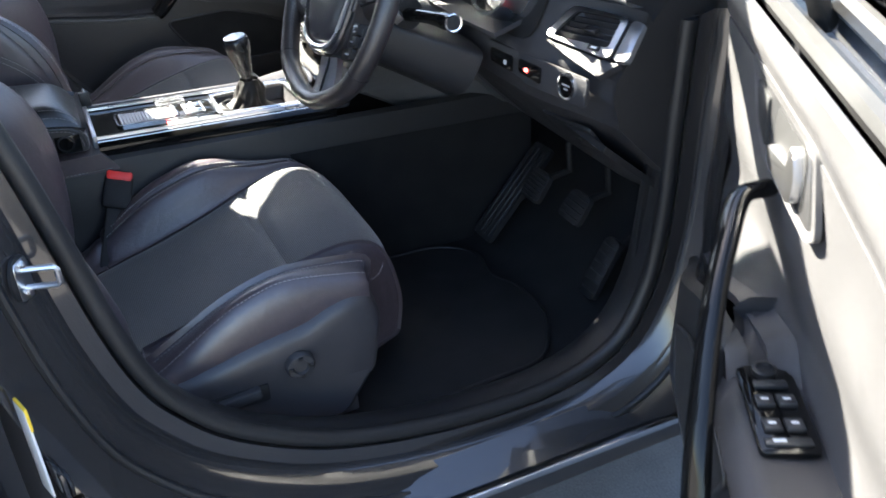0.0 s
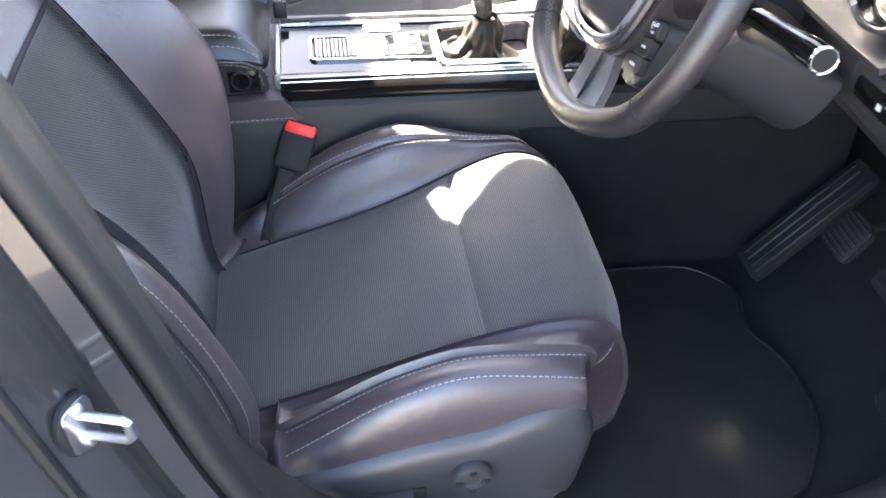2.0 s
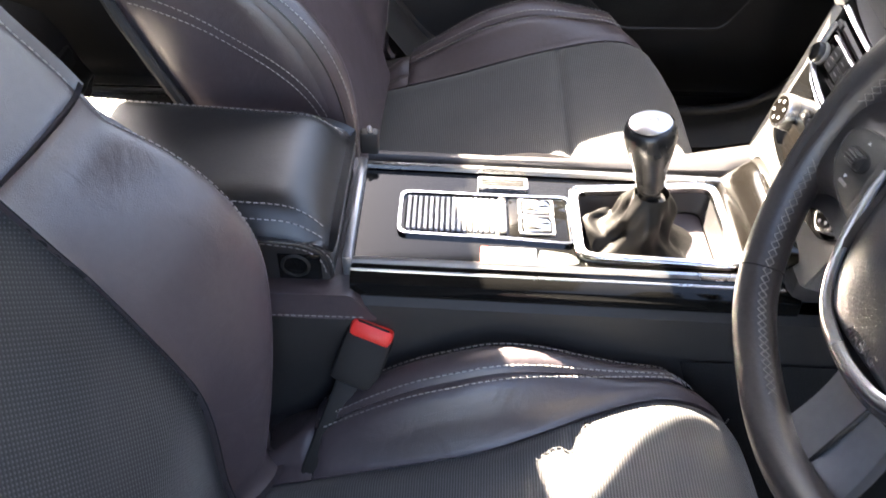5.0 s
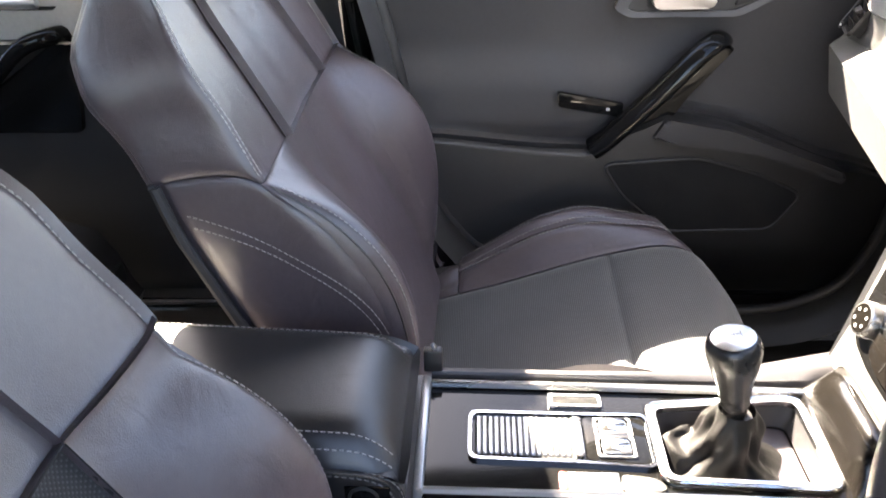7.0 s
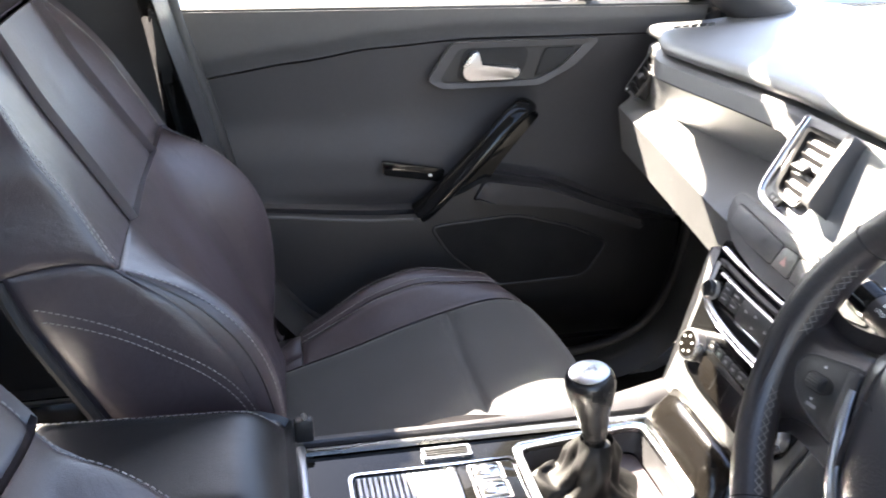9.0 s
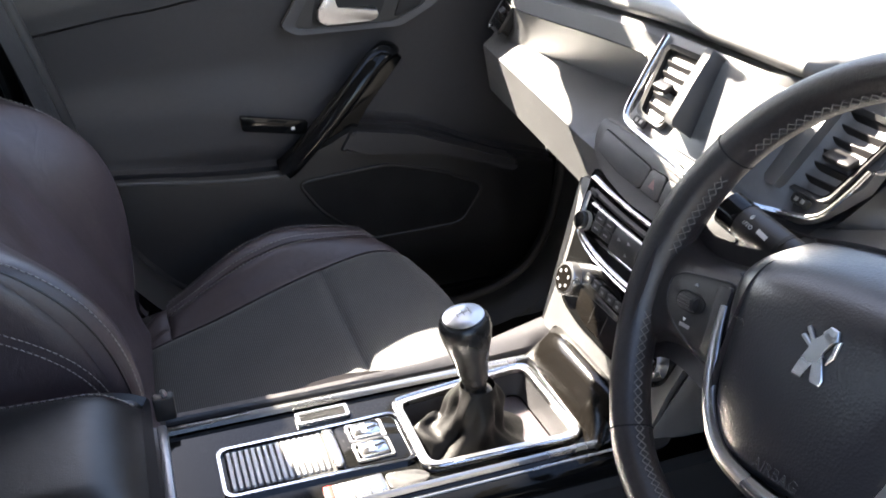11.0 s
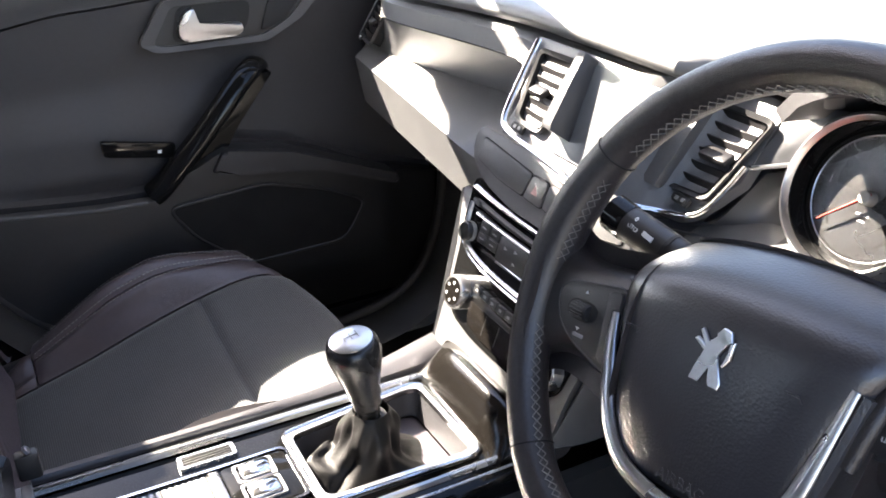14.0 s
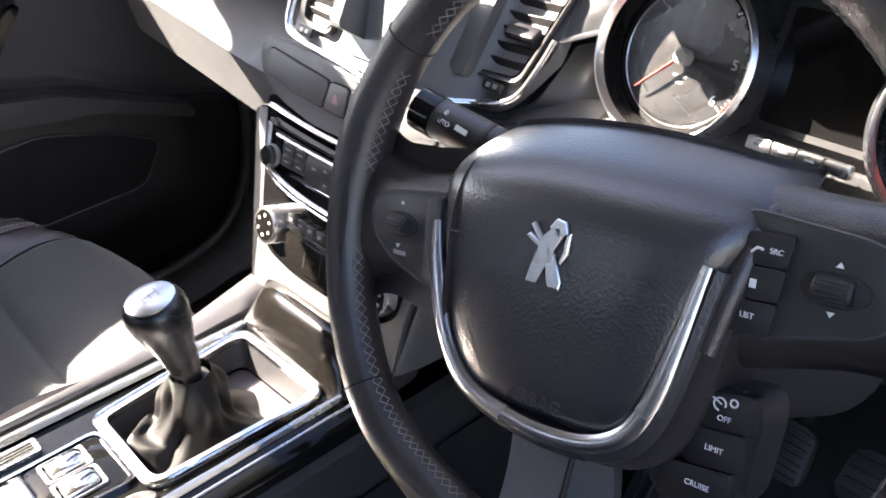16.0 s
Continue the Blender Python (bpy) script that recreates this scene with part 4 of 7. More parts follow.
sw = part("switch_plate", prism(rpoly([(-0.136, -0.032), (-0.136, 0.032), (-0.070, 0.034), (-0.070, -0.036)], 0.004), 0.003, flat(0, 0, 0.0004), 0.001), PIANO, con)
for y in (0.0155, -0.0150):
    s = part("rocker_switch", rbox((0.030, 0.022, 0.010), (-0.105, y, con_z(-0.105) - 0.001), 0.003), CHROME, sw, "bright rocker switch")
    part("switch_mark", rbox((0.006, 0.014, 0.0006), (-0.107, y, con_z(-0.105) + 0.0042), 0.0002, seg=1), DULL, s)
    part("switch_frame", ring(rpoly([(-0.020, -0.014), (0.020, -0.014), (0.020, 0.014), (-0.020, 0.014)], 0.003), rpoly([(-0.017, -0.012), (0.017, -0.012), (0.017, 0.012), (-0.017, 0.012)], 0.003), 0.003, flat(-0.105, y, 0.003)), ALU, s)
# parking-brake row and oval key
row = part("brake_switch", rbox((0.060, 0.025, 0.006), (-0.137, -0.0635, con_z(-0.137) - 0.004), 0.002), SATIN, con, "silver brake switch with a red end")
part("red_end", rbox((0.010, 0.0254, 0.0062), (-0.162, -0.0635, con_z(-0.137) - 0.0036), 0.002), RED, row, "red switch end")
for k in range(2):
    part("switch_joint", rbox((0.0010, 0.0256, 0.0064), (-0.140 + 0.016 * k, -0.0635, con_z(-0.137) - 0.0036), 0.0002, seg=1), BLACK, row)
part("oval_key", prism(rpoly([(-0.105, -0.075), (-0.105, -0.052), (-0.072, -0.056), (-0.060, -0.066), (-0.068, -0.0755)], 0.006), 0.004, flat(0, 0), 0.001), PLASTIC_HARD, con)
# slotted card holder
sl = part("card_slot", ring(rpoly([(-0.170, 0.050), (-0.170, 0.070), (-0.112, 0.070), (-0.112, 0.050)], 0.003), rpoly([(-0.166, 0.0525), (-0.166, 0.0675), (-0.116, 0.0675), (-0.116, 0.0525)], 0.002), 0.004, flat(0, 0)), SATIN, con, "slotted metal insert")
for k in range(4):
    part("slot_bar", rbox((0.050, 0.0018, 0.003), (-0.141, 0.0545 + 0.0037 * k, con_z(-0.141) - 0.0035), 0.0005, seg=1), PLASTIC_HARD, sl)
# gear surround: deck, bright frame and the deep well of the boot
o = rpoly([(-0.064, -0.056), (-0.064, 0.050), (-0.056, 0.056), (0.094, 0.074), (0.108, 0.068), (0.112, -0.058), (0.100, -0.066), (-0.054, -0.062)], 0.009, 4)
i = rpoly([(-0.056, -0.049), (-0.056, 0.043), (-0.050, 0.048), (0.089, 0.066), (0.101, 0.061), (0.104, -0.052), (0.094, -0.058), (-0.048, -0.055)], 0.009, 4)
d = rpoly([(-0.0665, -0.0785), (-0.0665, 0.078), (-0.060, 0.0785), (0.120, 0.0785), (0.128, 0.078), (0.128, -0.078), (0.120, -0.0785), (-0.060, -0.0785)], 0.001, 4)
part("gear_deck", ring(d, i, 0.004, flat(0, 0, -0.004)), PIANO, con, "gloss black gear deck")
part("gear_frame", ring(o, i, 0.0065, flat(0, 0, -0.0005)), SATIN, con, "satin metal gear surround")
part("frame_edge", tube([Vector((p.x, p.y, con_z(p.x) - 0.001)) for p in o], 0.0026, closed=True, segs=8), CHROME, con)
wl = [p * 0.90 + Vector((0.0022, 0)) for p in i]
part("boot_well", bands([[Vector((p.x, p.y, con_z(p.x) - 0.0008 - h)) for p in q + q[:1]] for q, h in ((i, 0.0), (i, 0.006), (wl, 0.030))]), PLASTIC, con)
part("well_floor", prism(wl, 0.002, flat(0, 0, -0.030)), LEATHER, con)

# gear lever with gathered boot
gear = thing("gear_lever", "black gear lever with metal-capped knob and leather boot", "gear lever")


def boot(u, a):
    """Gathered leather: u from the foot up to the collar."""
    ca, sa = math.cos(a), math.sin(a)
    fx, fy = 0.058 * math.copysign(abs(ca) ** 0.7, ca), 0.043 * math.copysign(abs(sa) ** 0.7, sa)
    k = 1 - (1 - u) ** (3.4 + 1.2 * ca)
    rr = 0.0185 + 0.0075 * math.sin(math.pi * min(1, 1.25 * (1 - u)))
    rx, ry = fx * (1 - k) + rr * ca * k, fy * (1 - k) + rr * sa * k
    fold = 0.30 * (abs(math.sin(1.5 * a + 1.4 * u + 0.5)) - 0.62) + 0.12 * math.sin(5 * a - 6 * u) + 0.05 * math.sin(11 * a + 3 * u)
    fold *= math.sin(math.pi * min(1, 0.12 + u * 0.90)) ** 0.8
    spread = 0.022 * (1 - u) ** 3 * max(0, -ca)
    rise = 0.016 * math.exp(-((u - 0.16) / 0.10) ** 2) * max(0, math.cos(a - 2.6)) ** 2
    return 0.016 - spread + rx * (1 + fold), ry * (1 + fold), con_z(0) - 0.034 + 0.076 * u ** 0.95 + rise + 0.004 * math.sin(3 * a + 1) * math.sin(math.pi * u)


part("boot", surf(boot, lin(0, 1, 34), lin(0, 2 * math.pi, 96)), BOOT, gear, "gathered black leather boot")
KM = axes((0.0150, -0.003, 0.700), (0.987, 0, 0.16), (0, 1, 0))
part("collar", lathe([(0.0175, -0.012), (0.018, -0.002), (0.0165, 0.004), (0.013, 0.006)], 24, KM), PLASTIC_HARD, gear)
part("stem", lathe([(0.0115, 0.0), (0.0118, 0.016), (0.0140, 0.020), (0.0150, 0.024), (0.0150, 0.032), (0.0165, 0.036)], 24, KM), KNOB, gear)
knob = part("knob", lathe([(0.0150, 0.030), (0.0168, 0.036), (0.0172, 0.042), (0.0190, 0.052), (0.0222, 0.064), (0.0256, 0.078), (0.0272, 0.088), (0.0268, 0.096), (0.0245, 0.1020), (0.0212, 0.1042)], 36, KM), KNOB, gear, "black leather gear knob")
part("knob_cap", lathe([(0.0218, 0.1028), (0.0214, 0.1050), (0.015, 0.1072), (0.0, 0.1082)], 32, KM), SATIN, knob, "domed bright cap")
bm = bmesh.new()
KT = KM @ Matrix.Translation((0, 0, 0.1084))
for x in (-0.007, 0, 0.007):
    rbox((0.0008, 0.012, 0.0003), (x, 0, 0), 0, m=KT, bm=bm)
rbox((0.0148, 0.0008, 0.0003), (0, 0, 0), 0, m=KT, bm=bm)
part("shift_pattern", bm, DULL, knob, smooth=0)

# ash tray / gloss cover in front of the gear lever
part("front_cover", surf(lambda u, v: (0.108 + 0.052 * u, (0.002 + 0.090 * v), 0.656 + 0.046 * u ** 1.1 + 0.030 * math.sin(math.pi * u) * (1 - v ** 4)), soft(0, 1, 16), soft(-1, 1, 18), 0.006), COVER, con, "gloss brown-black stowage cover")

# seat belt buckles
for y, x in ((-0.125, -0.292), (0.128, -0.27)):
    b = thing("seat_belt_buckle", "black belt buckle with a red release button", "buckle", "belt buckles")
    B = Matrix.Translation((x, y + math.copysign(0.012, y), 0.578)) @ Matrix.Rotation(radians(math.copysign(34, y)), 4, "X") @ Matrix.Rotation(radians(20), 4, "Y")
    part("housing", rbox((0.052, 0.030, 0.066), (0, 0, 0.006), 0.008, m=B, taper=(1.0, 0.9)), BLACK, b)
    part("release_button", rbox((0.047, 0.027, 0.020), (0, math.copysign(0.002, y), 0.036), 0.006, m=B), RED, b, "red release button")
    part("latch_slot", rbox((0.036, 0.003, 0.003), (0, -0.0125, 0.044), 0.001, m=B, seg=1), BLACK, b)
    part("stalk", rbox((0.026, 0.012, 0.16), (-0.004, 0, -0.095), 0.004, m=B), BLACK, b)

# ---------------------------------------------------------------- steering wheel
TILT, TURN = radians(24), radians(10)
W_N = Vector((-math.cos(TILT), 0, math.sin(TILT)))
W_UP = Vector((math.sin(TILT), 0, math.cos(TILT)))
W_RT = Vector((0, -1, 0))
WC = Vector((0.082, -0.368, 0.963))
WM = Matrix(((W_RT.x, W_UP.x, W_N.x, WC.x), (W_RT.y, W_UP.y, W_N.y, WC.y), (W_RT.z, W_UP.z, W_N.z, WC.z), (0, 0, 0, 1))) @ Matrix.Rotation(TURN, 4, "Z")
wheel = thing("steering_wheel", "black leather steering wheel with metal-trimmed airbag pad, turned slightly", "steering wheel")


def rim_pt(a):
    r = 0.1885
    x, y = r * math.cos(a), r * math.sin(a)
    low = bump_fn(-y, 0.118, 0.1885)
    return Vector((x, y + 0.014 * low, -0.022))


n = 120
pts = [rim_pt(2 * math.pi * k / n) for k in range(n)]


def rim_r(t):
    a = 2 * math.pi * t
    return 0.0158 + 0.0022 * math.exp(-((math.sin(a) - 0.28) / 0.22) ** 2)


bm = bmesh.new()
rings = []
for k, p in enumerate(pts):
    a = 2 * math.pi * k / n
    out = Vector((math.cos(a), math.sin(a), 0))
    r = rim_r(k / n)
    rings.append([bm.verts.new(WM @ (p + out * (0.98 * r * math.cos(b)) + Vector((0, 0, 1.08 * r * math.sin(b))))) for b in (2 * math.pi * j / 18 for j in range(18))])
for k in range(n):
    for j in range(18):
        bm.faces.new((rings[k][j], rings[(k + 1) % n][j], rings[(k + 1) % n][(j + 1) % 18], rings[k][(j + 1) % 18]))
rim = part("rim", bm, LEATHER_W, wheel, "worn black leather rim")
# seams across the rim and crossed stitching along its inner side
for a in (radians(37), radians(143), radians(217), radians(323)):
    p, out = rim_pt(a), Vector((math.cos(a), math.sin(a), 0))
    r = rim_r(a / 2 / math.pi) + 0.0003
    part("rim_seam", tube([p + out * (0.98 * r * math.cos(b)) + Vector((0, 0, 1.08 * r * math.sin(b))) for b in lin(0, 2 * math.pi, 24)[:-1]], 0.0007, closed=True, segs=6, m=WM), BLACK, rim)
for a0, a1 in ((radians(148), radians(171)), (radians(188), radians(255)), (radians(285), radians(352)), (radians(9), radians(32)), (radians(40), radians(140))):
    bm = bmesh.new()
    steps = int((a1 - a0) / 0.040)
    for k in range(steps):
        for da, db in ((0, 1), (1, 0)):
            aa, ab = a0 + (k + da) * 0.040, a0 + (k + db) * 0.040
            for (a, b0), (b, b1) in (((aa, 2.62), (ab, 3.02)),):
                q = []
                for ang, bb in ((a, b0), (b, b1)):
                    p, out = rim_pt(ang), Vector((math.cos(ang), math.sin(ang), 0))
                    r = rim_r(ang / 2 / math.pi % 1.0) + 0.0005
                    q.append(WM @ (p + out * (0.98 * r * math.cos(bb)) + Vector((0, 0, 1.08 * r * math.sin(bb)))))
                tube(q, 0.00042, segs=4, bm=bm)
    part("rim_stitching", bm, THREAD_DK, rim, smooth=0)

# airbag pad: a domed shield whose top rolls back over the housing
def pad_half(v):
    """Half width of the pad at height v."""
    t = (0.077 - v) / 0.167
    return float(cr([(0.086,), (0.094,), (0.0935,), (0.0880,), (0.0795,), (0.0690,), (0.044,)], t)[0])


def pad(u, v):
    y = 0.077 - 0.167 * v
    h = pad_half(y)
    top = 0.010 * (u * u) * (1 - v) ** 3
    dome = 0.015 * (1 - u ** 4) * math.sin(math.pi * min(1, 0.08 + 0.92 * v)) ** 0.5
    return -0.0095 + u * h + 0.018 * max(0, u) ** 2 * bump_fn(1 - v, 0.50, 0.95), y - top, -0.016 + dome - 0.018 * max(0, (abs(u) - 0.86) / 0.14) ** 2 - 0.046 * max(0, (0.30 - v) / 0.30) ** 2 - 0.016 * max(0, (v - 0.9) / 0.1) ** 2


PADL = mat("pebbled_pad", (0.029, 0.0275, 0.031), 0.30, bump=0.24, bscale=560, var=0.1, spec=0.8)
padp = part("airbag_pad", surf(pad, soft(-1, 1, 40), soft(0, 1, 36), 0.003, WM), PADL, wheel, "pebbled black airbag pad")
part("pad_back", prism(rpoly([(-0.106, 0.026), (-0.100, 0.038), (-0.070, 0.046), (0.020, 0.046), (0.072, 0.046), (0.092, 0.040), (0.0945, 0.018), (0.0895, -0.010), (0.0860, -0.040), (0.0760, -0.076), (0.054, -0.094), (0.0, -0.1025), (-0.045, -0.0990), (-0.077, -0.080), (-0.0965, -0.045)], 0.016, 5), 0.044, WM @ Matrix.Translation((0, 0, -0.064)), 0.014, seg=4), LEATHER_W, wheel, "black leather hub collar")
# bright U-shaped trim
u_pts = [(-0.0975, 0.008), (-0.0945, -0.012), (-0.0870, -0.038), (-0.0780, -0.058), (-0.0640, -0.0750), (-0.0450, -0.0845), (-0.0120, -0.0895), (0.0180, -0.0880), (0.0380, -0.0820), (0.0520, -0.0710), (0.0610, -0.0520), (0.0680, -0.0240), (0.0765, 0.0190)]
part("pad_trim", tube([(p[0], p[1], -0.009 - 0.002 * abs(p[0]) * 10) for p in curve_pts(u_pts, 60)], lambda t: 0.0052 * (0.55 + 0.45 * min(1, 8 * t, 8 * (1 - t))), segs=10, m=WM, up=(0, 0, 1), flat=0.6), SATIN, wheel, "bright metal pad trim")
part("trim_groove", tube([((p[0] + 0.010) * 1.05 - 0.010, p[1] * 1.04 - 0.002, -0.017) for p in curve_pts(u_pts, 60)], 0.0055, segs=8, m=WM), PADL, wheel)
part("pad_edge", tube(curve_pts([(0.0790, -0.022, -0.021), (0.0860, 0.010, -0.021), (0.0905, 0.036, -0.028), (0.0935, 0.052, -0.046), (0.0930, 0.056, -0.075)], 24), 0.0060, segs=12, m=WM, up=(0, 0, 1)), LEATHER_W, wheel, "black leather edge band")
# plain bright badge: three leaning bars and a rounded head
bm = bmesh.new()
Z = Matrix.Translation((-0.0065, 0.0075, -0.0006))
for poly in ([(-0.011, -0.017), (-0.003, -0.017), (-0.002, -0.012), (0.006, 0.004), (0.010, 0.012), (0.004, 0.016), (-0.004, 0.008), (-0.009, -0.010)],
             [(0.000, 0.004), (0.005, 0.002), (0.012, -0.013), (0.011, -0.017), (0.004, -0.017), (0.003, -0.014), (0.001, -0.008)],
             [(-0.012, 0.013), (-0.010, 0.015), (-0.002, 0.007), (-0.004, 0.004)],
             [(-0.014, 0.007), (-0.012, 0.009), (-0.004, 0.005), (-0.005, 0.002)],
             [(0.000, 0.014), (0.004, 0.019), (0.010, 0.018), (0.012, 0.012), (0.008, 0.009), (0.003, 0.010)],
             [(0.011, 0.011), (0.014, 0.013), (0.0135, 0.002), (0.010, -0.004), (0.0085, -0.003), (0.0115, 0.003)]):
    prism(poly, 0.0022, WM @ Z, 0.0006, bm, 1)
part("badge", bm, SATIN, padp, "plain bright badge shape")
words("AIRBAG", 0.0105, WM @ pose(-0.002, -0.0715, -0.0010), PADL, padp)
for x in (-0.072, 0.050):
    part("horn_mark", tube([(x - 0.005, 0.006, 0), (x + 0.003, 0.006, 0), (x + 0.006, 0.003, 0)], 0.0007, segs=5, m=WM @ Matrix.Translation((0, 0, -0.0006))), PADL, padp)

# spokes
for sg in (-1, 1):
    dz = -0.012 if sg > 0 else 0.0
    edge = (lambda u: (0.062 - 0.007 * u + 0.016 * u ** 5, -0.034 + 0.030 * u - 0.024 * u ** 5)) if sg > 0 else (lambda u: (0.042 - 0.014 * u + 0.020 * u ** 5, -0.052 + 0.024 * u - 0.022 * u ** 5))
    sp = part("spoke", surf(lambda u, v: (lambda e: (sg * (0.078 + 0.100 * u), (e[0] + e[1]) / 2 + (e[0] - e[1]) / 2 * v, -0.026 + dz + 0.010 * (1 - v ** 4) - 0.010 * v ** 8 - 0.002 * u))(edge(u)), lin(0, 1, 16), soft(-1, 1, 18), 0.014, WM), LEATHER_W, wheel, "black leather spoke")
    if sg < 0:
        out, rx = [(-0.0940, 0.0250), (-0.1500, 0.0170), (-0.1610, 0.0080), (-0.1540, -0.0120), (-0.1360, -0.0240), (-0.0930, -0.0370)], -0.1310
    else:
        out, rx = [(0.082, 0.0480), (0.142, 0.0430), (0.156, 0.0370), (0.160, 0.0180), (0.151, 0.0040), (0.116, -0.0050), (0.082, -0.0140)], 0.1295
    ry, tz = (-0.0010, -0.0135) if sg < 0 else (0.0200, -0.0235)
    fr = part("switch_panel", prism(rpoly(out, 0.008), 0.008, WM @ Matrix.Translation((0, 0, tz - 0.008)), 0.002), PLASTIC_HARD, wheel, "dark switch panel")
    part("panel_rim", tube([(q.x, q.y, tz - 0.0008) for q in rpoly(out, 0.010)], 0.0012, closed=True, segs=6, m=WM), PLASTIC, fr)
    # scroll roller in the middle
    part("roller_seat", prism(rpoly([(rx - 0.015, ry + 0.0035), (rx - 0.0075, ry + 0.0075), (rx + 0.0075, ry + 0.0075), (rx + 0.015, ry + 0.0035), (rx + 0.015, ry - 0.0035), (rx + 0.0075, ry - 0.0075), (rx - 0.0075, ry - 0.0075), (rx - 0.015, ry - 0.0035)], 0.003), 0.0022, WM @ Matrix.Translation((0, 0, tz - 0.001)), 0.0006), BLACK, fr)
    part("roller", lathe([(0.0, -0.0085), (0.0052, -0.0085), (0.0062, -0.0065), (0.0062, 0.0065), (0.0052, 0.0085), (0.0, 0.0085)], 20, WM @ pose(rx, ry, tz + 0.0010, 0, 90, 0)), RUBBER, fr)
    for k in range(7):
        part("roller_rib", tube([(rx + 0.0068 * e, ry + 0.0063 * math.cos(radians(30 + 20 * k)), tz + 0.0010 + 0.0063 * math.sin(radians(30 + 20 * k))) for e in (-1, 1)], 0.0006, segs=5, m=WM), PLASTIC_HARD, fr)
    for d in (1, -1):
        part("arrow", prism([(-0.0018, 0), (0.0018, 0), (0, d * 0.0024)], 0.0005, WM @ Matrix.Translation((rx, ry + d * (0.0125 if sg < 0 else 0.0098), tz + 0.0002))), WHITEP, fr)
    if sg < 0:
        part("switch_word", rbox((0.011, 0.0028, 0.0005), (rx + 0.002, ry - 0.0180, tz + 0.0002), 0.0002, m=WM, seg=1), GREYP, fr)
        part("inner_key", prism(rpoly([(-0.1090, 0.0195), (-0.0960, 0.0215), (-0.0930, -0.0310), (-0.1040, -0.0285)], 0.003), 0.010, WM @ Matrix.Translation((0, 0, -0.0205)), 0.0015), PLASTIC, fr)
    else:
        for y0, y1, t in ((0.0235, 0.0385, "src"), (0.0075, 0.0225, "key"), (-0.009, 0.0065, "list")):
            kb = part("key", prism(rpoly([(0.0830 + 0.14 * y1, y1), (0.1070 + 0.08 * y1, y1 + 0.001), (0.1070 + 0.08 * y0, y0 + 0.001), (0.0830 + 0.14 * y0, y0)], 0.0025), 0.005, WM @ Matrix.Translation((0, 0, tz - 0.001)), 0.0010), KEYTOP, fr)
            kz = tz + 0.0042
            if t == "list":
                words("LIST", 0.0038, WM @ pose(0.0950, 0.0000, kz), WHITEP, kb)
            elif t == "src":
                part("key_mark", tube([(0.0915, 0.029, 0), (0.094, 0.0315, 0), (0.0970, 0.0310, 0)], 0.0007, segs=5, m=WM @ Matrix.Translation((0, 0, kz))), WHITEP, kb)
                words("SRC", 0.0036, WM @ pose(0.1030, 0.0310, kz), WHITEP, kb)
            else:
                part("key_mark", rbox((0.0034, 0.0042, 0.0004), (0.0950, 0.0150, kz), 0.0002, m=WM, seg=1), WHITEP, kb)
part("lower_spoke", surf(lambda u, v: (v * (0.034 + 0.006 * u), -0.088 - 0.085 * u, -0.030 - 0.006 * math.sin(math.pi * u) + 0.004 * (1 - v * v)), lin(0, 1, 10), soft(-1, 1, 12), 0.012, WM), ALU, wheel, "grey lower spoke")
part("spoke_split", rbox((0.003, 0.075, 0.004), (0.008, -0.130, -0.0295), 0.001, (0, 0, -6), WM, seg=1), BLACK, wheel)
part("hub_core", rbox((0.13, 0.13, 0.05), (0, -0.01, -0.062), 0.02, m=WM), BLACK, wheel)

# column shroud, stalks and cruise-control pod
col = thing("steering_column", "dark plastic steering column shroud with stalks", "steering column")
CD = Vector((math.cos(TILT), 0, -math.sin(TILT)))
part("shroud", surf(lambda u, v: tuple(WC + CD * (0.060 + 0.20 * u) + Vector((0, (0.075 + 0.03 * u) * math.copysign(abs(math.cos(v)) ** 0.7, math.cos(v)), 0)) + W_UP * (((0.014 + 0.004 * u) if math.sin(v) > 0 else (0.065 + 0.022 * u)) * math.copysign(abs(math.sin(v)) ** 0.7, math.sin(v)) - 0.018)), lin(0, 1, 14), lin(0, 2 * math.pi, 40)), PLASTIC_HARD, col, "dark grey column shroud")
part("shroud_face", prism([((0.075) * math.copysign(abs(math.cos(v)) ** 0.7, math.cos(v)), (0.014 if math.sin(v) > 0 else 0.065) * math.copysign(abs(math.sin(v)) ** 0.7, math.sin(v))) for v in lin(0, 2 * math.pi, 40)[:-1]], 0.004, axes(WC + CD * 0.062 - W_UP * 0.018, (0, -1, 0), W_UP)), PLASTIC_HARD, col)
# left stalk with lamp ring
ls = part("lamp_stalk", tube(curve_pts([(0.190, -0.315, 0.925), (0.186, -0.265, 0.938), (0.180, -0.225, 0.950), (0.172, -0.170, 0.961)], 16), lambda t: 0.0095 + 0.0055 * bump_fn(t, 0.35, 0.6), segs=16), KEYTOP, col, "black lamp stalk")
part("stalk_tip", tube([(0.1735, -0.180, 0.959), (0.171, -0.162, 0.963)], 0.0156, segs=18), PIANO, ls)
part("stalk_ring", tube([(0.1795, -0.2235, 0.9503), (0.179, -0.2205, 0.951)], 0.0155, segs=18), BLACK, ls)
words("AUTO", 0.0050, axes((0.1629, -0.1935, 0.9649), (0.03, -0.98, -0.2), (0.55, 0, 0.83)), WHITEP, ls)
words("0", 0.0055, axes((0.1676, -0.1940, 0.9700), (0.03, -0.98, -0.2), (0.86, 0, 0.5)), WHITEP, ls)
part("stalk_mark", rbox((0.011, 0.004, 0.0006), (0, 0, 0), 0.0002, m=axes((0.1654, -0.2100, 0.9624), (0.03, -0.98, -0.2), (0.55, 0, 0.83)), seg=1), WHITEP, ls)
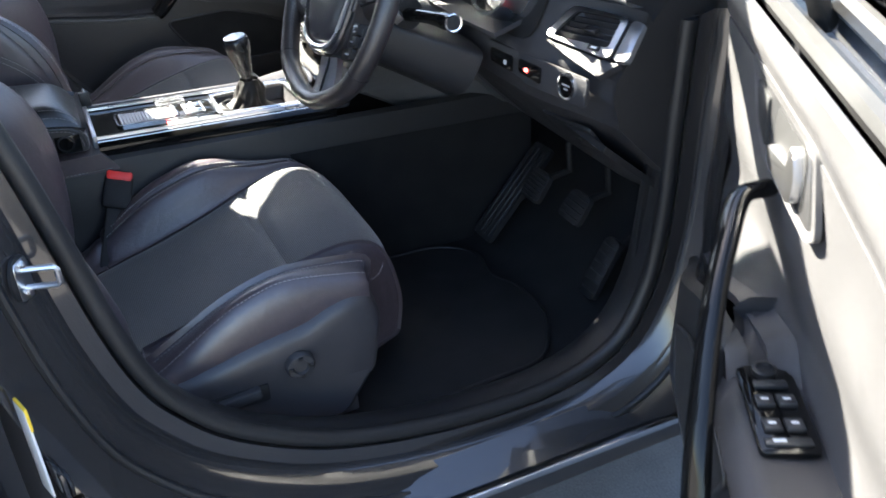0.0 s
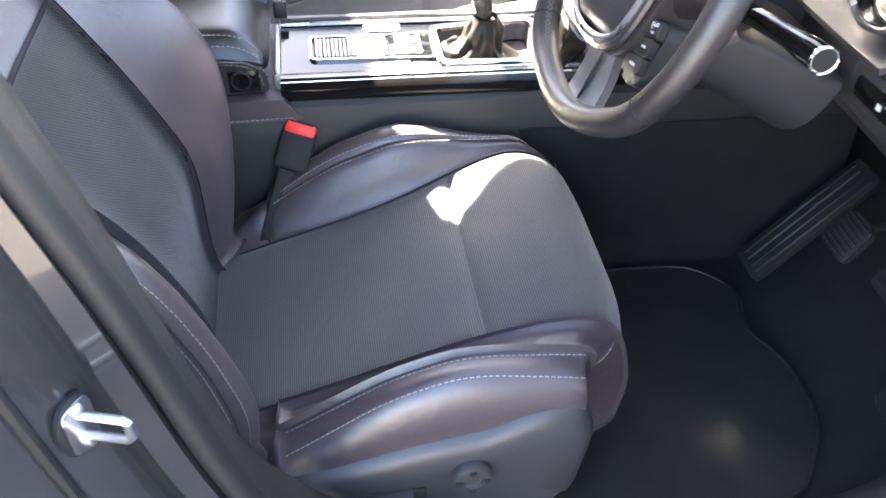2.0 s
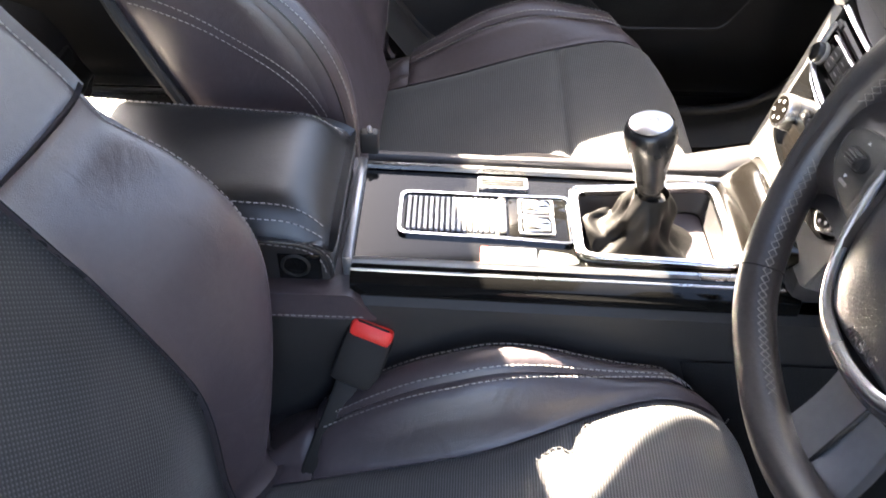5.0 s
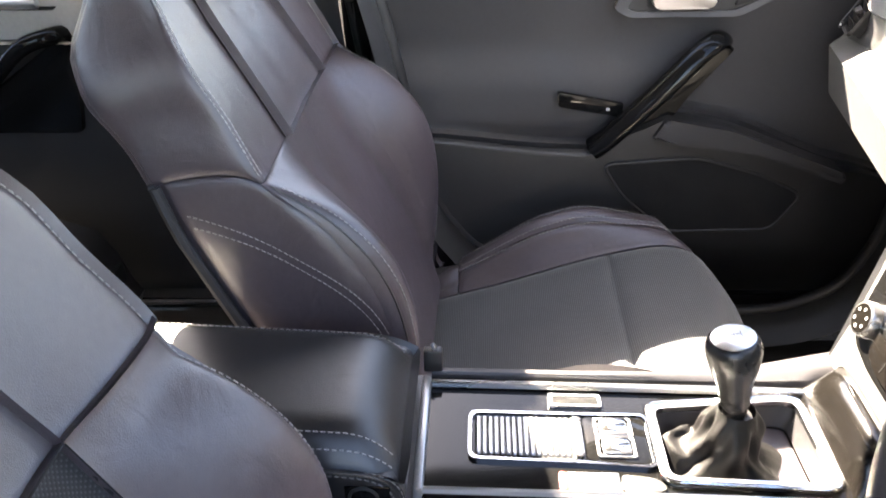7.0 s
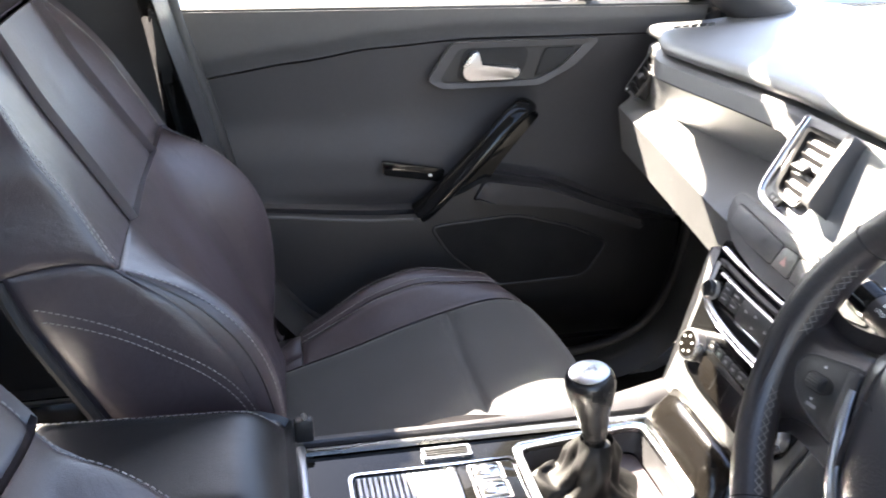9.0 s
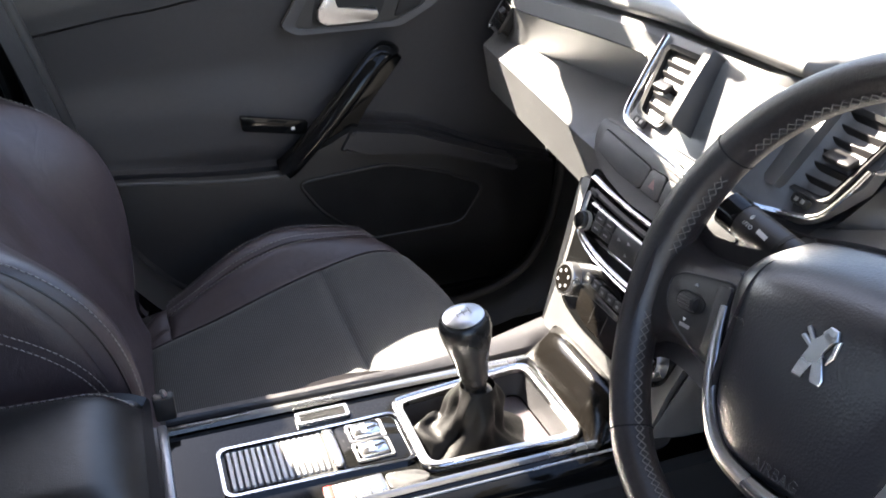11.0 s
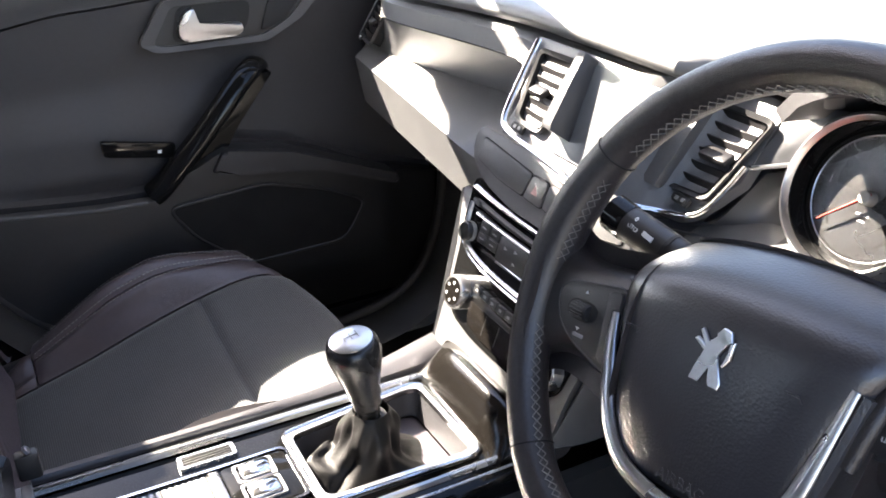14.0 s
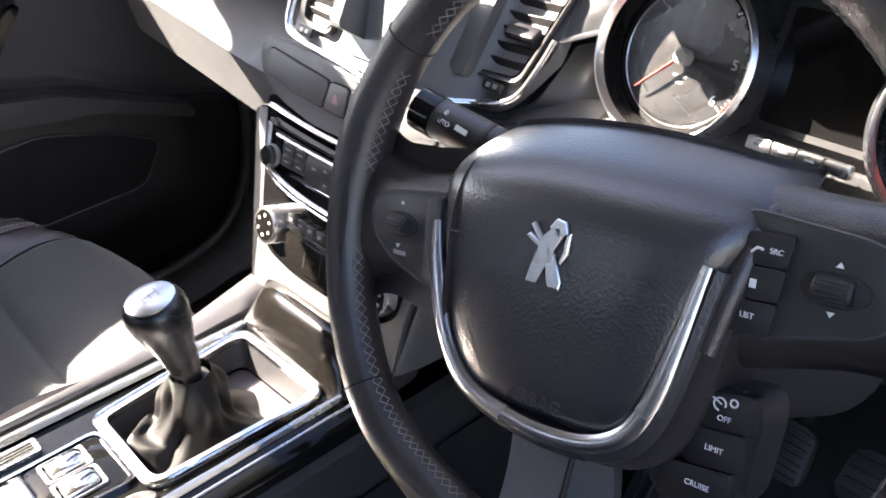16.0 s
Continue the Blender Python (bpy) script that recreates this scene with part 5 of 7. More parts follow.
for k in range(2):
    part("stalk_mark", prism([(-0.003, 0), (0.003, 0), (0, 0.004)], 0.0005, axes((0.1695 - 0.003 * k, -0.2300, 0.9570 - 0.008 * k), (0.03, -0.98, -0.2), (0.55, 0, 0.83))), WHITEP, ls)
# right stalk, end-on with a bright ring
rs = part("wiper_stalk", tube(curve_pts([(0.190, -0.43, 0.925), (0.197, -0.50, 0.937), (0.202, -0.555, 0.944), (0.204, -0.582, 0.947)], 14), lambda t: 0.0105 + 0.0030 * bump_fn(t, 0.45, 0.75), segs=18), PIANO, col, "black wiper stalk with a bright end ring")
RM = axes((0.2042, -0.5835, 0.9472), (0.95, -0.08, -0.30), (0.30, 0.0, 0.95))
part("stalk_end", lathe([(0.0, 0.001), (0.0108, 0.001), (0.0108, 0.003), (0.0, 0.0035)], 28, RM), BLACK, rs)
part("end_ring", lathe([(0.0110, -0.001), (0.0135, -0.001), (0.0142, 0.002), (0.0130, 0.004), (0.0110, 0.003)], 32, RM), CHROME, rs, "bright ring")
part("stalk_collar", lathe([(0.026, 0), (0.025, 0.010), (0.016, 0.014)], 20, axes((0.192, -0.445, 0.928), (1, 0, 0), (0, 0, -1))), BLACK, rs)
# pod of cruise keys below the right spoke
pod = thing("cruise_control_pod", "black cruise control key pod below the wheel spoke", "switch pod")
PM = Matrix(((W_RT.x, W_UP.x, W_N.x, 0.083), (W_RT.y, W_UP.y, W_N.y, -0.469), (W_RT.z, W_UP.z, W_N.z, 0.910), (0, 0, 0, 1)))
PR = PM @ Matrix.Rotation(radians(17), 4, "Z")
part("pod_body", prism(rpoly([(-0.036, 0.026), (0.016, 0.026), (0.0185, 0.012), (0.010, -0.030), (-0.010, -0.046), (-0.040, -0.036)], 0.008), 0.030, PR @ Matrix.Translation((0, 0, -0.040)), 0.006), PLASTIC_HARD, pod)
for k, (t, x, y, w) in enumerate((("OFF", 0.003, 0.0160, 0.031), ("LIMIT", -0.0010, -0.0030, 0.029), ("CRUISE", -0.0085, -0.0225, 0.036))):
    kb = part("key", prism(rpoly([(x - w * 0.55, y + 0.0092), (x + w * 0.45, y + 0.0092), (x + w * 0.40, y - 0.0092), (x - w * 0.55, y - 0.0092)], 0.003), 0.012, PR @ Matrix.Translation((0, 0, -0.014)), 0.0014), KEYTOP, pod)
    words(t, 0.0040, PR @ pose(x - 0.0005, y - 0.0035 * (k == 0), -0.0018) @ pose(0, 0, 0, 0, 0, -6), WHITEP, kb)
    if k == 0:
        part("key_mark", tube([(x - 0.003 + 0.0030 * math.cos(a), y + 0.0035 + 0.0030 * math.sin(a), 0) for a in lin(-0.4, 4.6, 14)], 0.0005, segs=5, m=PR @ Matrix.Translation((0, 0, -0.0016))), WHITEP, kb)
        part("key_mark", tube([(x + 0.004 + 0.0018 * math.cos(a), y + 0.0050 + 0.0018 * math.sin(a), 0) for a in lin(0, 6.2, 12)], 0.0005, segs=5, m=PR @ Matrix.Translation((0, 0, -0.0016))), WHITEP, kb)
        part("key_mark", tube([(x - 0.007, y + 0.0065, 0), (x - 0.002, y + 0.0035, 0)], 0.0005, segs=5, m=PR @ Matrix.Translation((0, 0, -0.0016))), WHITEP, kb)
words("SET", 0.0045, WM @ pose(-0.083, -0.078, -0.035), WHITEP, pod)

# ---------------------------------------------------------------- dashboard
dash = thing("dashboard", "dark soft-touch dashboard with metal-framed vents", "dashboard")


def edge_x(y):
    return 0.296 + 0.085 * bump_fn(abs(y), 0.50, 0.74)


def edge_z(y):
    return 1.047 - 0.026 * bump_fn(abs(y), 0.10, 0.60) - 0.022 * bump_fn(abs(y), 0.58, 0.74)


def profile(y):
    """The rear-facing outline of the dash at y, from the pad edge down: pairs of x, z."""
    ex, ez = edge_x(y), edge_z(y)
    p = max(0.0, y - 0.16)
    xs, zs = ex - 0.007, ez - 0.048 - 0.012 * bump_fn(y, 0.55, 0.72)     # seam under the upper band
    xa, za = 0.343 + 0.006 * bump_fn(y, 0.45, 0.70), 0.931 - 0.092 * p   # back edge of the glovebox shelf
    xn, zn = 0.211 + 0.205 * p, 0.906 - 0.075 * p                        # nose of the shelf
    xb, zb = 0.230 + 0.200 * p, 0.832 - 0.094 * p                        # lower edge of the lid
    P = [(ex + 0.024, ez - 0.016), (ex + 0.006, ez - 0.019), (ex - 0.004, ez - 0.024), (xs, zs), (xa, za), (xn, zn), (xb, zb), (xb + 0.05, zb - 0.006), (xb + 0.16, zb - 0.09), (0.55, 0.58)]
    C = [(0.330, 1.028), (0.318, 1.018), (0.308, 1.012), (0.280, 0.985), (0.246, 0.938), (0.226, 0.890), (0.222, 0.870), (0.195, 0.78), (0.168, 0.695), (0.34, 0.60)]
    D = [(0.40, 1.030), (0.385, 1.015), (0.372, 1.000), (0.366, 0.975), (0.352, 0.930), (0.338, 0.880), (0.336, 0.845), (0.352, 0.800), (0.430, 0.725), (0.56, 0.60)]
    k = bump_fn(-y, 0.54, 0.74)
    D = [(x + 0.075 * k * (1 if i < 5 else 0.75), z - 0.050 * k * (1 if i < 3 else 0.2)) for i, (x, z) in enumerate(D)]
    k = bump_fn(-y, 0.110, 0.140) * (1 - bump_fn(-y, 0.250, 0.330))          # bulge beside the column, added to block sun from the doorway trim
    D = [(x - 0.120 * k * (i in (5, 6)) - 0.045 * k * (i == 7), z) for i, (x, z) in enumerate(D)]
    wp, wd = bump_fn(y, 0.118, 0.168), bump_fn(-y, 0.055, 0.125)
    wc = 1 - wp - wd
    return [(a[0] * wp + b[0] * wc + c[0] * wd, a[1] * wp + b[1] * wc + c[1] * wd) for a, b, c in zip(P, C, D)]


def face_pt(y, t):
    pr = profile(y)
    k = min(int(t * (len(pr) - 1)), len(pr) - 2)
    f = t * (len(pr) - 1) - k
    return pr[k][0] * (1 - f) + pr[k + 1][0] * f, y, pr[k][1] * (1 - f) + pr[k + 1][1] * f


# shade on the driver's side is put into the colour: a darker plastic
part("driver_panel", surf(lambda y, t: face_pt(y, t), lin(-0.735, -0.208, 44), lin(0, 1, 54), 0.0), PLASTIC, dash, "driver-side dash panel, coloured darker for its shade", 24)
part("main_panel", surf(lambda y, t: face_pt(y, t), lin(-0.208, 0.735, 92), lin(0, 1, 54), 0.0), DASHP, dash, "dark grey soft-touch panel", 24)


def pad_top(y, t):
    ex, ez = edge_x(y), edge_z(y)
    back = 0.042 * bump_fn(-y, 0.085, 0.110) * (1 - bump_fn(-y, 0.205, 0.250))
    hood = bump_fn(-y, 0.20, 0.27) * (1 - bump_fn(-y, 0.50, 0.58))
    pts = [(ex + 0.030, ez - 0.016), (ex + 0.006, ez - 0.012), (ex, ez), (ex + 0.020, ez + 0.010), (ex + 0.12, ez + 0.014), (ex + 0.35, 1.056 - 0.02 * bump_fn(abs(y), 0.4, 0.74)), (1.0 - 0.17 * (y / 0.74) ** 2, 1.050 - 0.03 * (y / 0.74) ** 2)]
    x, z = cr(pts, t)
    f = 1 - bump_fn(t, 0.45, 0.85)
    return x + (hood * -0.016 + back) * f, y, z + hood * 0.058 * (1 - bump_fn(t, 0.55, 0.95))


part("top_pad", surf(pad_top, lin(-0.762, 0.762, 112), soft(0, 1, 40), 0.0), DASHP, dash, "dark dashboard top pad")
# black strip that stands in for the shade under the pad edge
part("pad_shade_strip", surf(lambda y, t: (edge_x(y) + 0.022 + 0.01 * t, y, edge_z(y) - 0.008 - 0.024 * t), lin(-0.085, 0.73, 60), lin(0, 1, 2), 0.004), BLACK, dash)
# thin seam on the passenger side
part("panel_seam", tube([Vector(face_pt(y, 0.3333)) + Vector((-0.0006, 0, 0)) for y in lin(0.155, 0.63, 40)], 0.0012, segs=6), BLACK, dash)
# demister slots in the pad corner
for k in range(5):
    part("demister_slot", rbox((0.018, 0.005, 0.004), (0.385 + 0.018 * k, 0.655 + 0.004 * k, pad_top(0.655, 0.56)[2] + 0.001), 0.001, (0, 0, 35)), BLACK, dash)
# the driver end's darker plastic stands in for its shade
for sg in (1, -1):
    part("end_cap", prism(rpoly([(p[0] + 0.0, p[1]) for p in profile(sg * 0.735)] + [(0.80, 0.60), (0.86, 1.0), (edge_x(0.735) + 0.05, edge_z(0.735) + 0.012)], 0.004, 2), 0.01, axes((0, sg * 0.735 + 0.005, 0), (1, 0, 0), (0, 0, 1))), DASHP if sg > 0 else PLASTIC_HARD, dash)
part("light_sensor", lathe([(0.010, 0), (0.009, 0.004), (0.0, 0.006)], 16, pose(0.80, 0.25, 1.052)), BLACK, dash)


def vent(name, M, w, h, nslat, tabx, parent, frame_mat, outline=None, tab=(0.022, 0.012)):
    """An air vent in the plane of M: a dark well with blades, a tab and a rim. outline: corners of a slanted opening."""
    a, b = w / 2, h / 2
    q = outline or [(-a, -b), (a, -b), (a, b), (-a, b)]
    cx, cy = sum(p[0] for p in q) / 4, sum(p[1] for p in q) / 4
    big = [(p[0] + math.copysign(0.005, p[0] - cx), p[1] + math.copysign(0.005, p[1] - cy)) for p in q]
    v = part(name, ring(rpoly(big, 0.010), rpoly(q, 0.007), 0.005, M, lift=-0.003), frame_mat, parent)
    part("vent_well", prism(rpoly(q, 0.006), 0.0015, M @ Matrix.Translation((0, 0, -0.016))), BLACK, v)
    part("well_side", bands([[M @ Vector((p.x, p.y, z)) for p in rpoly(q, 0.007) + rpoly(q, 0.007)[:1]] for z in (0.004, -0.016)]), BLACK, v)
    for k in range(nslat):
        t = (k + 0.6) / nslat
        x0, x1 = q[0][0] + (q[3][0] - q[0][0]) * t, q[1][0] + (q[2][0] - q[1][0]) * t
        y0, y1 = q[0][1] + (q[3][1] - q[0][1]) * t, q[1][1] + (q[2][1] - q[1][1]) * t
        part("slat", rbox((math.hypot(x1 - x0, y1 - y0) - 0.002, 0.0020, 0.015), ((x0 + x1) / 2, (y0 + y1) / 2, -0.004), 0.0008, (-52, 0, math.degrees(math.atan2(y1 - y0, x1 - x0))), M, seg=1), KEYTOP, v)
    part("slat_tab", rbox((tab[0], tab[1], 0.008), (tabx, cy - 0.003, 0.005), 0.0025, (-34, 0, 0), M), KEYTOP, v)
    return v


# centre module: two vents and the screen inside one bright frame; it falls back towards the driver
MM = axes((0.250, -0.034, 0.982), (0, -1, 0), (0.578, 0, 0.816))
DEEP = Vector((0.0115, 0.0100, -0.0053))                            # the driver-side vent lies deeper
MR = Matrix.Translation(Vector((0.050, 0, 0)) + DEEP) @ MM


def mod_pt(x, y, h=0.0):
    return MM @ Vector((x, y, h)) + Vector((0.050 * bump_fn(x, 0.0, 0.085), 0, 0)) + DEEP * bump_fn(x, 0.060, 0.095)


def mod_edge(x):
    """The lower edge of the module."""
    return float(cr([(0.040,), (-0.026,), (-0.050,), (-0.058,), (-0.062,), (-0.070,), (-0.072,), (-0.060,), (0.000,)], (x + 0.156) / 0.310)[0])


mod = part("centre_module", surf(lambda u, v: tuple(mod_pt(u, mod_edge(u) + (0.064 - mod_edge(u)) * v, -0.004)), lin(-0.156, 0.145, 60), lin(0, 1, 10), 0.014), DASHP, dash, "dark grey centre panel")
TRIM_L = [(-0.1500, 0.060), (-0.1475, 0.036), (-0.1410, -0.004), (-0.1340, -0.030), (-0.1180, -0.0415), (-0.070, -0.0470), (-0.010, -0.0530), (0.030, -0.0640), (0.070, -0.0700), (0.106, -0.0640), (0.1270, -0.0530), (0.1370, -0.026), (0.1420, -0.0010)]
part("module_trim", tube([mod_pt(p[0], p[1], -0.0005) for p in curve_pts(TRIM_L, 110)], 0.0036, segs=10, flat=0.7), CHROME, mod, "bright frame trim")
vent("left_vent", MM @ Matrix.Translation((0, 0, -0.001)), 0.060, 0.074, 6, -0.0985, mod, PLASTIC_HARD, outline=[(-0.110, -0.024), (-0.069, -0.027), (-0.0735, 0.048), (-0.131, 0.047)], tab=(0.024, 0.013))
vent("right_vent", MR @ Matrix.Translation((0, 0, -0.001)), 0.062, 0.074, 6, 0.1125, mod, PLASTIC_HARD, outline=[(0.0775, -0.041), (0.1225, -0.039), (0.1425, 0.040), (0.0775, 0.040)], tab=(0.032, 0.015))
for x, M in ((-0.1000, MM), (0.1030, MR @ Matrix.Translation((0, -0.0165, 0)))):
    part("vent_key", prism(rpoly([(x - 0.011, -0.0385), (x + 0.010, -0.0405), (x + 0.010, -0.0315), (x - 0.012, -0.0300)], 0.002), 0.0035, M, 0.001), BLACK, mod)
    for k in (-1, 1):
        part("vent_key_mark", rbox((0.0045, 0.004, 0.0006), (x - 0.001 + 0.004 * k, -0.0350, 0.0038), 0.0002, m=M, seg=1), DULL, mod)
# hood fins beside the screen: blunt and tall at the foot, lower towards the pad
FIN_L = ((-0.0240, -0.0225, -0.0400, 0.027), (-0.0190, -0.0240, -0.0415, 0.029), (0.020, -0.0370, -0.0530, 0.023), (0.060, -0.0490, -0.0630, 0.016))
FIN_R = ((-0.0480, 0.0400, 0.0700, 0.003), (-0.0430, 0.0410, 0.0720, 0.005), (0.010, 0.0500, 0.0750, 0.005), (0.060, 0.0600, 0.0765, 0.003))
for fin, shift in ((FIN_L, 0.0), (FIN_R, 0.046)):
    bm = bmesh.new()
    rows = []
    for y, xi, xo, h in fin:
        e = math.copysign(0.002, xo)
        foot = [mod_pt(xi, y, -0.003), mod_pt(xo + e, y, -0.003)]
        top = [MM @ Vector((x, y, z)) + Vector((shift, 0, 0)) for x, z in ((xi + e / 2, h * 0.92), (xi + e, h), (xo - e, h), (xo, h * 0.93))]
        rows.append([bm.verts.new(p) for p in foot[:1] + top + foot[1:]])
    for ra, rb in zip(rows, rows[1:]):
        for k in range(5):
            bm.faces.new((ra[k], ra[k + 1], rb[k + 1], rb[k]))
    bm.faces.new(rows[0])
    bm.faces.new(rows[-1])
    # light put into the colour: left fin dark as shaded, right fin pale as sunlit
    part("screen_fin", bm, PLASTIC_HARD if fin is FIN_L else DASHP, mod, "screen hood fin, toned pale for sun or dark for shade", 50)
scr = part("screen", prism(rpoly([(-0.046, -0.040), (0.046, -0.040), (0.062, 0.056), (-0.062, 0.056)], 0.004), 0.002, MM @ Matrix.Translation((0, 0, -0.003)), 0.0006), SCREEN, mod, "grey glass display, switched off")

# strip of keys under the module
KM2 = axes((0.2175, 0, 0.904), (0, -1, 0), (0.20, 0, 0.98))
ks = part("key_strip", prism(rpoly([(-0.136, 0.036), (0.136, 0.036), (0.140, -0.004), (0.100, -0.024), (0.05, -0.033), (-0.05, -0.033), (-0.100, -0.024), (-0.140, -0.004)], 0.012), 0.008, KM2 @ Matrix.Translation((0, 0, -0.0065)), 0.003), DASHP, dash)
for quad, lb in (([(-0.1180, 0.0255), (-0.0215, 0.0155), (-0.0320, -0.0115), (-0.0800, -0.0090), (-0.1270, 0.0005)], "blank"), ([(-0.0190, 0.0155), (0.0080, 0.0160), (0.0030, -0.0125), (-0.0295, -0.0115)], "hazard"),
                 ([(0.0105, 0.0160), (0.0380, 0.0155), (0.0420, -0.0115), (0.0055, -0.0125)], "lock"), ([(0.0405, 0.0155), (0.1180, 0.0255), (0.1270, 0.0005), (0.0800, -0.0090), (0.0445, -0.0115)], "blank")):
    part("key_gap", prism(rpoly([(x * 1.0 + math.copysign(0.0014, x - sum(p[0] for p in quad) / len(quad)), y + math.copysign(0.0014, y - 0.004)) for x, y in quad], 0.006), 0.0012, KM2 @ Matrix.Translation((0, 0, 0.0010))), BLACK, ks)
    kk = part("key", prism(rpoly(quad, 0.005), 0.0030, KM2 @ Matrix.Translation((0, 0, 0.0008)), 0.0010), DASHP, ks)
    if lb == "hazard":
        part("hazard_triangle", prism([(-0.0165, -0.003), (-0.0060, -0.003), (-0.0105, 0.0080)], 0.0006, KM2 @ Matrix.Translation((0, 0, 0.0036))), mat("faded_red", (0.34, 0.21, 0.21), 0.5), kk, "faded red hazard triangle")
    elif lb == "lock":
        part("key_mark", rbox((0.005, 0.006, 0.0005), (0.0240, 0.0020, 0.0039), 0.0002, m=KM2, seg=1), GREYP, kk)

# radio and climate stack
SM2 = axes((0.176, 0.0, 0.772), (0, -1, 0), (0.325, 0, 0.945))
part("stack_surround", prism(rpoly([(-0.150, 0.098), (0.150, 0.098), (0.129, 0.032), (0.1195, -0.030), (0.117, -0.088), (-0.117, -0.088), (-0.1195, -0.030), (-0.129, 0.032)], 0.006), 0.020, SM2 @ Matrix.Translation((0, 0, -0.024)), 0.004), DASHP, dash, "dark surround of the radio panel")
stack = part("radio_unit", prism(rpoly([(-0.130, 0.116), (-0.060, 0.112), (0.060, 0.112), (0.130, 0.116), (0.122, 0.060), (0.114, 0.0), (0.1086, -0.0295), (0.090, -0.044), (0.050, -0.0505), (-0.050, -0.0505), (-0.090, -0.044), (-0.1086, -0.0295), (-0.114, 0.0), (-0.122, 0.060)], 0.010), 0.008, SM2 @ Matrix.Translation((0, 0, -0.009)), 0.002), PIANO, dash, "gloss black radio and climate panel")


def bowed(x, k):
    """A shallow sag: k at the middle, none at the ends."""
    return -k * (1 - (x / 0.120) ** 2)


def bar(x0, x1, y, r, k, z=0.001, material=CHROME, nm="trim_bar"):
    return part(nm, tube([(x, y + bowed(x, k), z) for x in lin(x0, x1, 24)], r, segs=8, m=SM2, flat=0.7), material, stack)


bar(-0.120, 0.120, 0.1055, 0.0032, 0.0060, 0.0010, CHROME)
bar(-0.1100, 0.1100, 0.0935, 0.0060, 0.0060, -0.0040, PLASTIC_HARD, "disc_flap")
bar(-0.1100, 0.1100, 0.0850, 0.0008, 0.0050, 0.0010, BLACK, "disc_slot")
bar(-0.1020, 0.1020, 0.0805, 0.0022, 0.0025, 0.0010, SATIN)
for sg in (-1, 1):
    part("eject_key", rbox((0.015, 0.006, 0.004), (sg * 0.108, 0.0905, 0.001), 0.001, (0, 0, sg * 5), SM2, seg=1), PLASTIC, stack)
# U-shaped bright band that carries the radio keys
UB = [(-0.1190, 0.083), (-0.1185, 0.068), (-0.1150, 0.0480), (-0.1020, 0.0360), (-0.0760, 0.0290), (-0.040, 0.0255), (0.0, 0.0245), (0.040, 0.0255), (0.0760, 0.0290), (0.1020, 0.0360), (0.1150, 0.0480), (0.1185, 0.068), (0.1190, 0.083)]
part("radio_band", tube([(p[0], p[1], 0.0015) for p in curve_pts(UB, 70)], 0.0019, segs=8, m=SM2), CHROME, stack, "thin bright band round the radio keys")
part("radio_band", tube([(p[0] * 0.955, p[1] + 0.0062, 0.0030) for p in curve_pts(UB, 70)], 0.0026, segs=8, m=SM2, flat=0.8), SATIN, stack)
for r, (yk, hk) in enumerate(((0.0700, 0.0120), (0.0575, 0.0120))):
    for x0, x1 in ((-0.086, -0.066), (-0.065, -0.046), (0.046, 0.065), (0.066, 0.086)):
        x = (x0 + x1) / 2
        kb = part("radio_key", rbox((x1 - x0, hk, 0.006), (x, yk - bowed(x, 0.004) * 0.5, 0.001), 0.0012, m=SM2, seg=1), PLASTIC_HARD, stack)
        part("key_mark", rbox((0.008, 0.0016, 0.0005), (x, yk - bowed(x, 0.004) * 0.5, 0.0043), 0.0001, m=SM2, seg=1), GREYP, kb)
sk = part("seek_pad", prism(rpoly([(-0.044, 0.0765), (0.044, 0.0765), (0.044, 0.0490), (-0.044, 0.0490)], 0.003), 0.004, SM2, 0.001), PLASTIC_HARD, stack)
for x, y in ((-0.030, 0.066), (-0.012, 0.069), (-0.010, 0.056), (0.012, 0.063), (0.030, 0.066)):
    part("key_mark", prism([(x - 0.003, y - 0.002), (x + 0.003, y), (x - 0.003, y + 0.002)], 0.0005, SM2 @ Matrix.Translation((0, 0, 0.0041))), GREYP, sk)
part("seek_bar", rbox((0.084, 0.0030, 0.004), (0, 0.0470, 0.002), 0.001, m=SM2), CHROME, stack)
part("band_floor", prism(rpoly([(-0.100, 0.0455), (0.100, 0.0455), (0.085, 0.0370), (0.040, 0.0325), (-0.040, 0.0325), (-0.085, 0.0370)], 0.004), 0.002, SM2), PIANO, stack)
vk = part("volume_knob", lathe([(0.0112, 0), (0.0112, 0.009), (0.0098, 0.011), (0.0, 0.0115)], 24, SM2 @ Matrix.Translation((-0.1035, 0.0565, 0))), KNOB, stack)
part("knob_ring", lathe([(0.0118, 0.0), (0.0124, 0.003), (0.0114, 0.005)], 24, SM2 @ Matrix.Translation((-0.1035, 0.0565, 0))), DULL, vk)
for sg in (-1, 1):
    kn = part("climate_knob", lathe([(0.0205, -0.004), (0.0200, 0.007), (0.0188, 0.0102), (0.0165, 0.0110)], 36, SM2 @ Matrix.Translation((sg * 0.0890, -0.0130, 0))), SATIN, stack, "round bright climate knob")
    part("knob_face", lathe([(0.0168, 0.0100), (0.0160, 0.0113), (0.0, 0.0117)], 30, SM2 @ Matrix.Translation((sg * 0.0890, -0.0130, 0))), COVER, kn)
    for k in range(6):
        part("knob_mark", lathe([(0.0021, 0.0), (0.0021, 0.0006), (0.0, 0.0007)], 10, SM2 @ pose(sg * 0.0890, -0.0130, 0.0115, 0, 0, 60 * k) @ Matrix.Translation((0, 0.0105, 0))), GREYP, kn)
